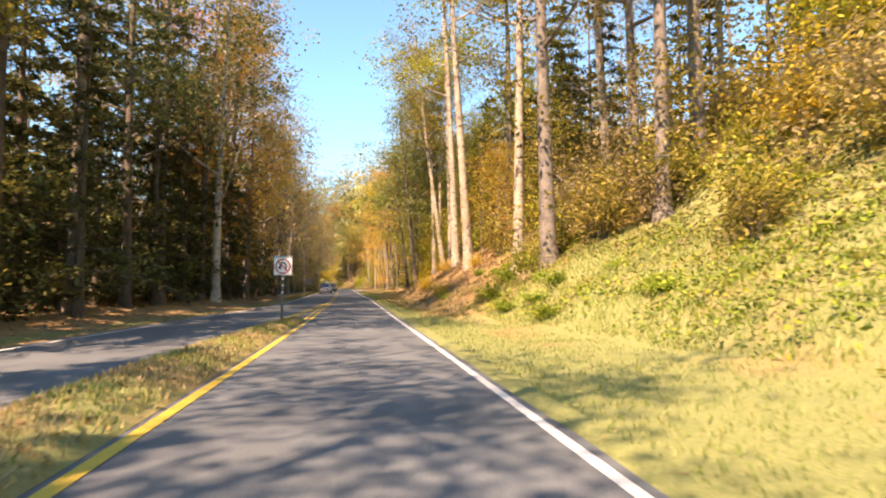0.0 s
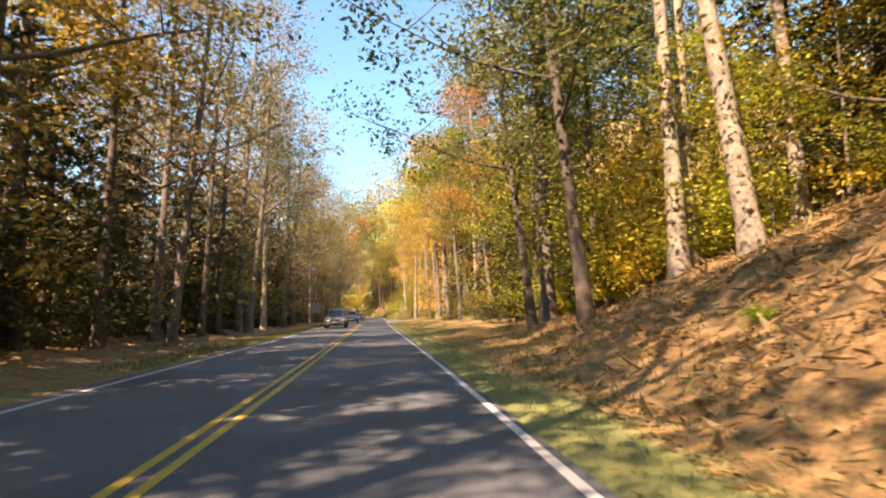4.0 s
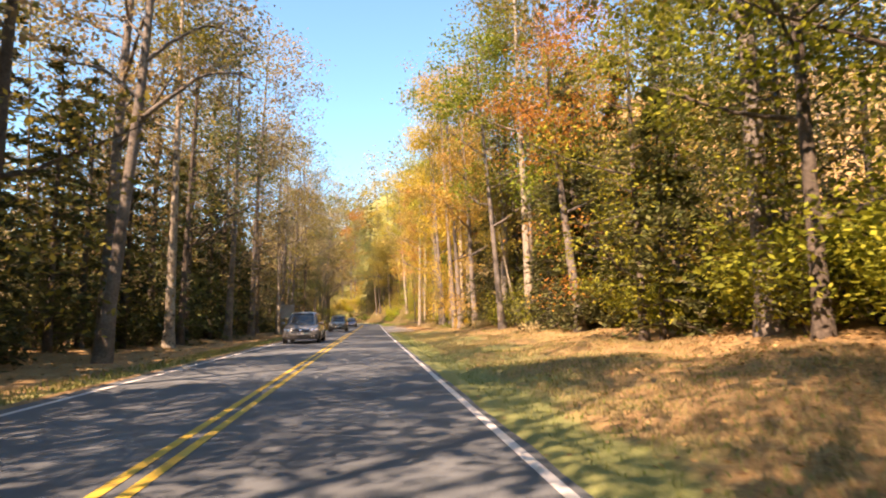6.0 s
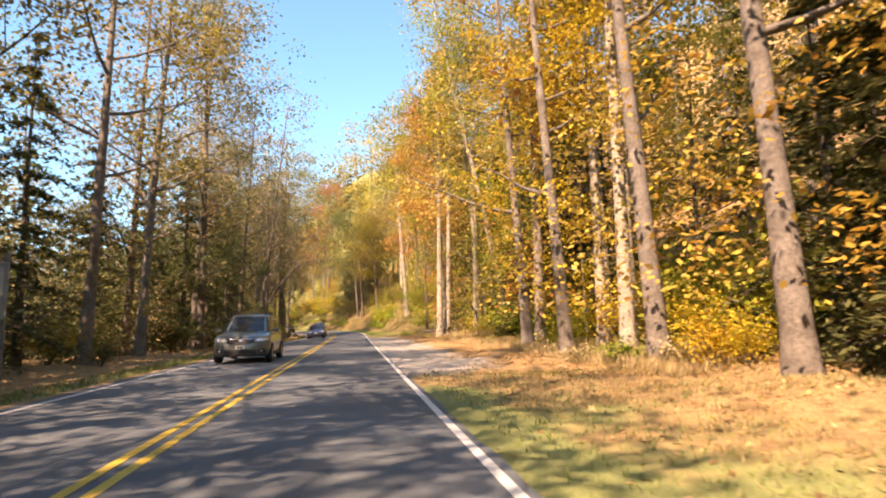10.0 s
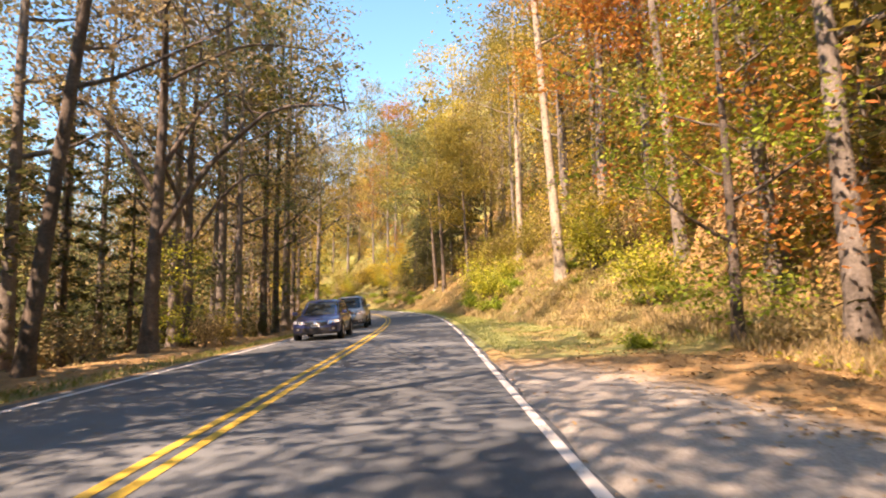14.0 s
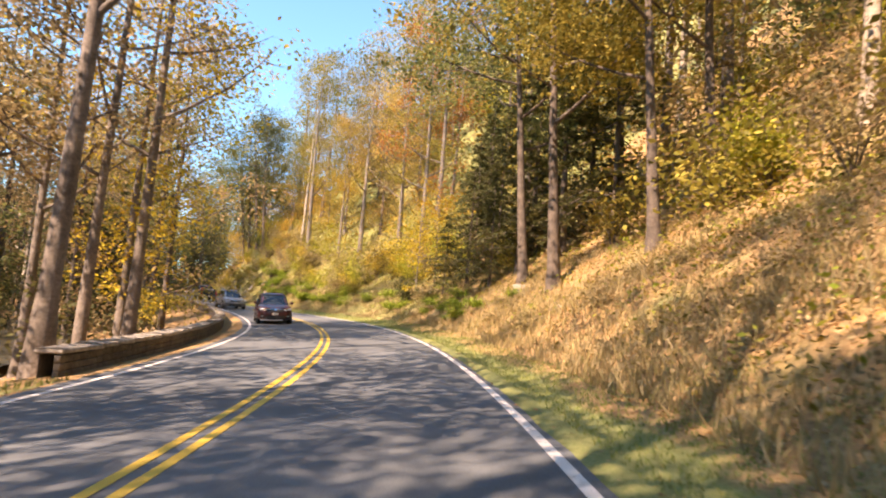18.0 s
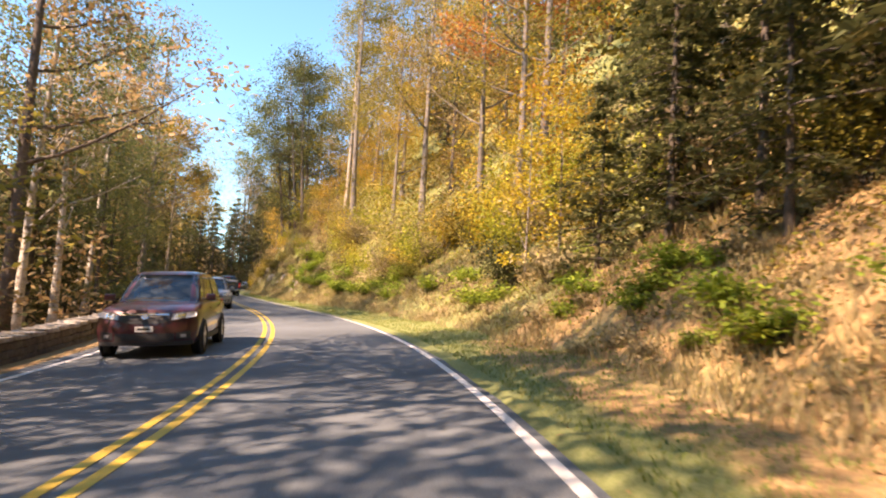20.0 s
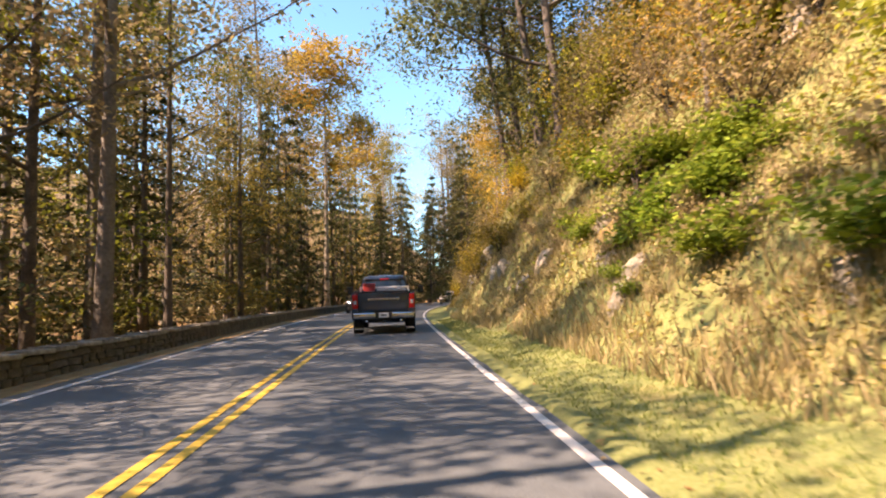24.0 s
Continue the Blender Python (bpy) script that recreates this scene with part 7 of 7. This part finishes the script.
def build_island():
    ss = np.linspace(-40, ISLAND_END + 0.6, 70)
    lo, hi = island_left(ss), np.interp(ss, [4, 24], [-0.40, -0.02])
    cols = 7
    fr = np.linspace(0, 1, cols)
    D = lo[:, None] + (hi - lo)[:, None] * fr
    S = np.repeat(ss[:, None], cols, axis=1)
    X, Y = plan(S, D)
    hump = np.sin(fr * math.pi)[None, :] ** 0.5 * 0.12 * np.clip((ISLAND_END + 0.6 - S) / 1.2, 0, 1)
    Z = road_z(S, D) + 0.004 + hump + 0.02 * np.sin(S * 2.1) * np.sin(D * 5) * (hump > 0.02)
    idx = np.arange(len(ss) * cols).reshape(len(ss), cols)
    q = np.stack([idx[:-1, :-1], idx[:-1, 1:], idx[1:, 1:], idx[1:, :-1]], axis=-1).reshape(-1, 4).tolist()
    me = mesh_of("grass_island", np.stack([X, Y, Z], axis=-1).reshape(-1, 3), q, GROUND)
    a = me.attributes.new("grass", "FLOAT", "POINT")
    a.data.foreach_set("value", np.full(len(me.vertices), 0.5, np.float32))
    me.attributes.new("stones", "FLOAT", "POINT")
    tagged(new("grass_island", me), "narrow raised grass island between the lanes", "traffic island", kind="structure")
    rng = np.random.default_rng(93)
    n = 9000
    s = rng.uniform(-2, ISLAND_END + 0.3, n)
    a0, b0 = island_left(s), np.interp(s, [4, 24], [-0.40, -0.02])
    u = rng.uniform(0.02, 0.98, n)
    d = a0 + (b0 - a0) * u
    x, y = plan(s, d)
    z = road_z(s, d) + np.sin(u * math.pi) ** 0.5 * 0.12
    p = np.stack([x, y, z], axis=1)
    h = rng.uniform(0.03, 0.11, n)
    az = rng.uniform(0, 6.28, n)
    side = np.stack([np.cos(az), np.sin(az), np.zeros(n)], axis=1) * 0.012
    top = p + np.stack([rng.normal(0, 0.03, n), rng.normal(0, 0.03, n), h], axis=1)
    qd = np.stack([p - side, p + side, p + (top - p) * 0.6 + side * 0.7, top], axis=1)
    dry = (np.sin(s * 1.9 + d * 2.3) + rng.normal(0, 0.6, n)) > -0.2
    tagged(new("island_grass", quads_mesh("island_grass", qd[~dry], LEAF["grass"])), "patchy grass on the island", "grass", kind="stuff")
    tagged(new("island_grass", quads_mesh("island_grass", qd[dry], LEAF["straw"])), "dry straw-coloured grass on the island", "grass", kind="stuff")
    fallen = rng.choice(n, 1500, replace=False)
    tagged(new("island_leaves", quads_mesh("island_leaves", leaf_quads(p[fallen] + np.array([0, 0, 0.03]), 0.055, rng, 1.5), LEAF["litter"])), "brown leaves fallen on the island", "leaves", kind="stuff")


build_island()

STONE = stony("wall_stone", (0.06, 0.055, 0.048), (0.17, 0.155, 0.13), 2.4, 0.92, ((0.05, 0.055, 0.03), 0.64), 0.7, 0.03)
CAP = stony("cap_stone", (0.20, 0.185, 0.16), (0.42, 0.39, 0.34), 1.8, 0.9, ((0.07, 0.08, 0.04), 0.66), 0.6, 0.02)


def stone_shape(key, seed, w, d, h, material):
    rng = np.random.default_rng(seed)
    v, f = box(-w / 2, w / 2, -d / 2, d / 2, 0, h, min(h, 0.3) * 0.16)
    v = v + rng.normal(0, 0.010, v.shape)
    return mesh_of(key, v, f, material, True)


def stone_wall(s_a, s_b, d):
    """Low rubble wall: coursed stones on both faces round a core, with flat cap stones."""
    wall = tagged(hidden_root("stone_wall"), "low dark rubble-stone guard wall with pale cap stones", "wall", kind="structure")
    ss = np.arange(s_a, s_b + 0.1, 1.0)
    v, f = [], []
    for s in ss:
        for dd in (d - 0.17, d + 0.17):
            x, y = plan(s, dd)
            z = float(ground_z(s, d + 0.1))
            v += [(float(x), float(y), z - 0.5), (float(x), float(y), z + 0.44)]
    for i in range(len(ss) - 1):
        a, b = 4 * i, 4 * (i + 1)
        f += [(a, b, b + 1, a + 1), (a + 2, a + 3, b + 3, b + 2), (a + 1, b + 1, b + 3, a + 3)]
    part("core", mesh_of("wall_core", v, f, STONE, False), wall)
    shapes = [stone_shape("wall_stone", 100 + i, w, 0.12, h, STONE) for i, (w, h) in enumerate(((0.52, 0.15), (0.38, 0.16), (0.66, 0.14), (0.30, 0.15)))]
    widths = (0.52, 0.38, 0.66, 0.30)
    caps = [stone_shape("cap_stone", 120 + i, w, 0.52, 0.09, CAP) for i, w in enumerate((0.8, 1.05, 0.65))]
    capw = (0.8, 1.05, 0.65)
    r = random.Random(9)

    def lay(me, nm, s, dd, z, tilt=0.0):
        x, y = plan(s, dd)
        h = float(line(s)[3])
        o = part(nm, me, wall)
        o.matrix_basis = pose(float(x), float(y), float(ground_z(s, d + 0.1)) + z, 0, tilt, math.degrees(h) + 90)

    near = (244.0, 292.0)
    for course in range(3):
        s = near[0] + r.uniform(0, 0.4)
        while s < near[1]:
            k = r.randrange(4)
            lay(shapes[k], "stone", s + widths[k] / 2, d + 0.17, course * 0.155 - 0.02, r.uniform(-1.5, 1.5))
            s += widths[k] + 0.02
    s = s_a
    while s < s_b:
        k = r.randrange(3)
        lay(caps[k], "cap_stone", s + capw[k] / 2, d, 0.442 + r.uniform(0, 0.02), r.uniform(-0.6, 0.6))
        s += capw[k] + 0.012
    # the stretches seen only from far keep joined facing stones
    q = []
    for a, b in ((s_a, near[0]), (near[1], s_b)):
        for course in range(3):
            s = a
            while s < b:
                w = r.choice(widths)
                x, y = plan(s + w / 2, d + 0.17)
                h = float(line(s)[3])
                vv, ff = box(-w / 2, w / 2, -0.06, 0.06, 0, 0.145, 0.02)
                m = pose(float(x), float(y), float(ground_z(s, d + 0.1)) + course * 0.155 - 0.02, 0, 0, math.degrees(h) + 90)
                q.append((np.array([tuple(m @ Vector(p)) for p in vv]), ff))
                s += w + 0.02
    part("stones_far", mesh_of("stones_far", *join(q), STONE), wall)["kind"] = "stuff"


stone_wall(216.0, 345.0, -4.75)


def river():
    """Shallow river below the road."""
    m, nt, b = mat("river_water")
    n = noise_tex(nt, 1.4, 5, 0.6)
    c = ramp(nt, n, [(0.35, (0.05, 0.05, 0.04)), (0.7, (0.16, 0.15, 0.12))])
    nt.links.new(c, b.inputs["Base Color"])
    b.inputs["Roughness"].default_value = 0.12
    bump(nt, b, n, 0.35, 0.08)
    ss = np.arange(165, 345, 4.0)
    v, f = [], []
    for s in ss:
        z = float(road_z(s, 0)) - np.interp(s, [165, 195, 215, 300, 345], [1.1, 2.0, 2.6, 2.2, 1.4])
        for d in (-34, -13.0):
            x, y = plan(s, d)
            v.append((float(x), float(y), float(z)))
    for i in range(len(ss) - 1):
        f.append((2 * i, 2 * i + 1, 2 * i + 3, 2 * i + 2))
    tagged(new("water", mesh_of("water", v, f, m)), "shallow glinting river below the road", "river", kind="structure")


river()


def boulder(s, d, r, seed, label="mossy grey boulder on the ground", sink=0.35):
    """A blocky rock: a ball cut flat by many planes."""
    rng = np.random.default_rng(seed)
    bm = bmesh.new()
    bmesh.ops.create_icosphere(bm, subdivisions=3, radius=1.0)
    cuts = rng.normal(0, 1, (20, 3))
    cuts /= np.linalg.norm(cuts, axis=1)[:, None]
    depth = rng.uniform(0.42, 0.8, 20)
    for v in bm.verts:
        p = np.array(v.co)
        for n, k in zip(cuts, depth):
            over = p @ n - k
            if over > 0:
                p = p - n * over * 0.92
        p = p * (1 + 0.03 * math.sin(9 * p[0] + 7 * p[1]) * math.sin(8 * p[2]))
        v.co = Vector(p * r * np.array([1.3, 1.0, 1.05]))
    me = bpy.data.meshes.new("boulder")
    bm.to_mesh(me)
    bm.free()
    me.materials.append(ROCK)
    ob = tagged(new("boulder", me), label, "rock")
    x, y, z = at_ground(s, d)
    ob.matrix_basis = pose(x, y, z - r * sink, rng.uniform(-15, 15), rng.uniform(-15, 15), rng.uniform(0, 360))


for i in range(20):
    boulder(rnd.uniform(195, 330), rnd.uniform(-28, -10), rnd.uniform(0.4, 1.1), 200 + i, "grey boulder beside the river")
for i, (s, d, r) in enumerate(((187.5, 6.4, 0.45), (205, 5.8, 0.4), (222, 7.5, 0.6), (229, 8.6, 0.8))):
    boulder(s, d, r, 300 + i, "weathered rock breaking through the bank", 0.8)


def rock_face(s, d, r, seed):
    """A pale outcrop sunk into the steep bank, its flat face to the road."""
    rng = np.random.default_rng(seed)
    bm = bmesh.new()
    bmesh.ops.create_icosphere(bm, subdivisions=4, radius=1.0)
    cuts = rng.normal(0, 1, (26, 3)) * np.array([1.0, 1.6, 0.8])
    cuts /= np.linalg.norm(cuts, axis=1)[:, None]
    depth = rng.uniform(0.45, 0.85, 26)
    for v in bm.verts:
        p = np.array(v.co)
        for n, k in zip(cuts, depth):
            over = p @ n - k
            if over > 0:
                p = p - n * over * 0.95
        p = p * (1 + 0.035 * math.sin(11 * p[0] + 7 * p[2]) * math.sin(9 * p[2] - 4 * p[1]) + 0.02 * math.sin(23 * p[0]) * math.sin(19 * p[2]))
        v.co = Vector(p * r * np.array([0.75, 1.25, 1.15]))
    me = bpy.data.meshes.new("rock_face")
    bm.to_mesh(me)
    bm.free()
    me.materials.append(ROCK)
    ob = tagged(new("rock_face", me), "pale weathered rock face breaking through the grassy bank", "rock")
    tilt = radians(float(keyed(RIGHT, s)[2]))
    x, y, z = at_ground(s, d + 0.38 * r * math.sin(tilt))
    z = float(ground_z(s, d)) - 0.38 * r * math.cos(tilt)
    ob.matrix_basis = pose(x, y, z, rng.uniform(-8, 8), rng.uniform(8, 20), math.degrees(float(line(s)[3])) + rng.uniform(-14, 14))


for i, (s, d, r) in enumerate(((277.1, 6.4, 0.5), (283.2, 6.3, 0.8), (284.7, 6.7, 0.65), (282.6, 6.0, 0.5), (289.4, 6.4, 0.65), (290.6, 6.0, 0.85), (292.2, 5.8, 0.7), (294.4, 6.0, 0.8), (296.5, 5.9, 0.85),
                               (299.0, 6.0, 0.95), (301.5, 5.8, 0.85), (304.0, 6.0, 0.95), (307.0, 6.0, 0.9), (286.6, 7.2, 0.6), (280.4, 7.4, 0.5))):
    rock_face(s, d, r, 400 + i)


def log(s, d, length, r, turn, tilt, label):
    rng = np.random.default_rng(int(s * 10))
    g = np.linspace(0, 1, 7)
    p = np.stack([g * length, np.sin(g * 3) * 0.12, np.zeros(7)], axis=1)
    ob = tagged(new("fallen_log", mesh_of("fallen_log", *tube(p, r * (1 - 0.5 * g), 8, 0.06, rng), BARK["grey"])), label, "log")
    x, y, z = at_ground(s, d)
    ob.matrix_basis = pose(x, y, z + r * 0.6, 0, 0, turn) @ pose(0, 0, 0, 0, tilt, 0)


log(24.0, 12.0, 6.5, 0.16, 60, -38, "grey fallen log lying down the bank")
log(27.0, 13.0, 5.0, 0.10, 100, -30, "bare fallen branch on the bank")
log(20.5, 12.5, 4.0, 0.09, 40, -36, "bare fallen branch on the bank")
log(166.0, 11.0, 3.5, 0.12, 200, 0, "pale fallen log at the edge of the woods")
log(213.0, -6.5, 4.0, 0.10, 160, 6, "fallen branch by the river bank")
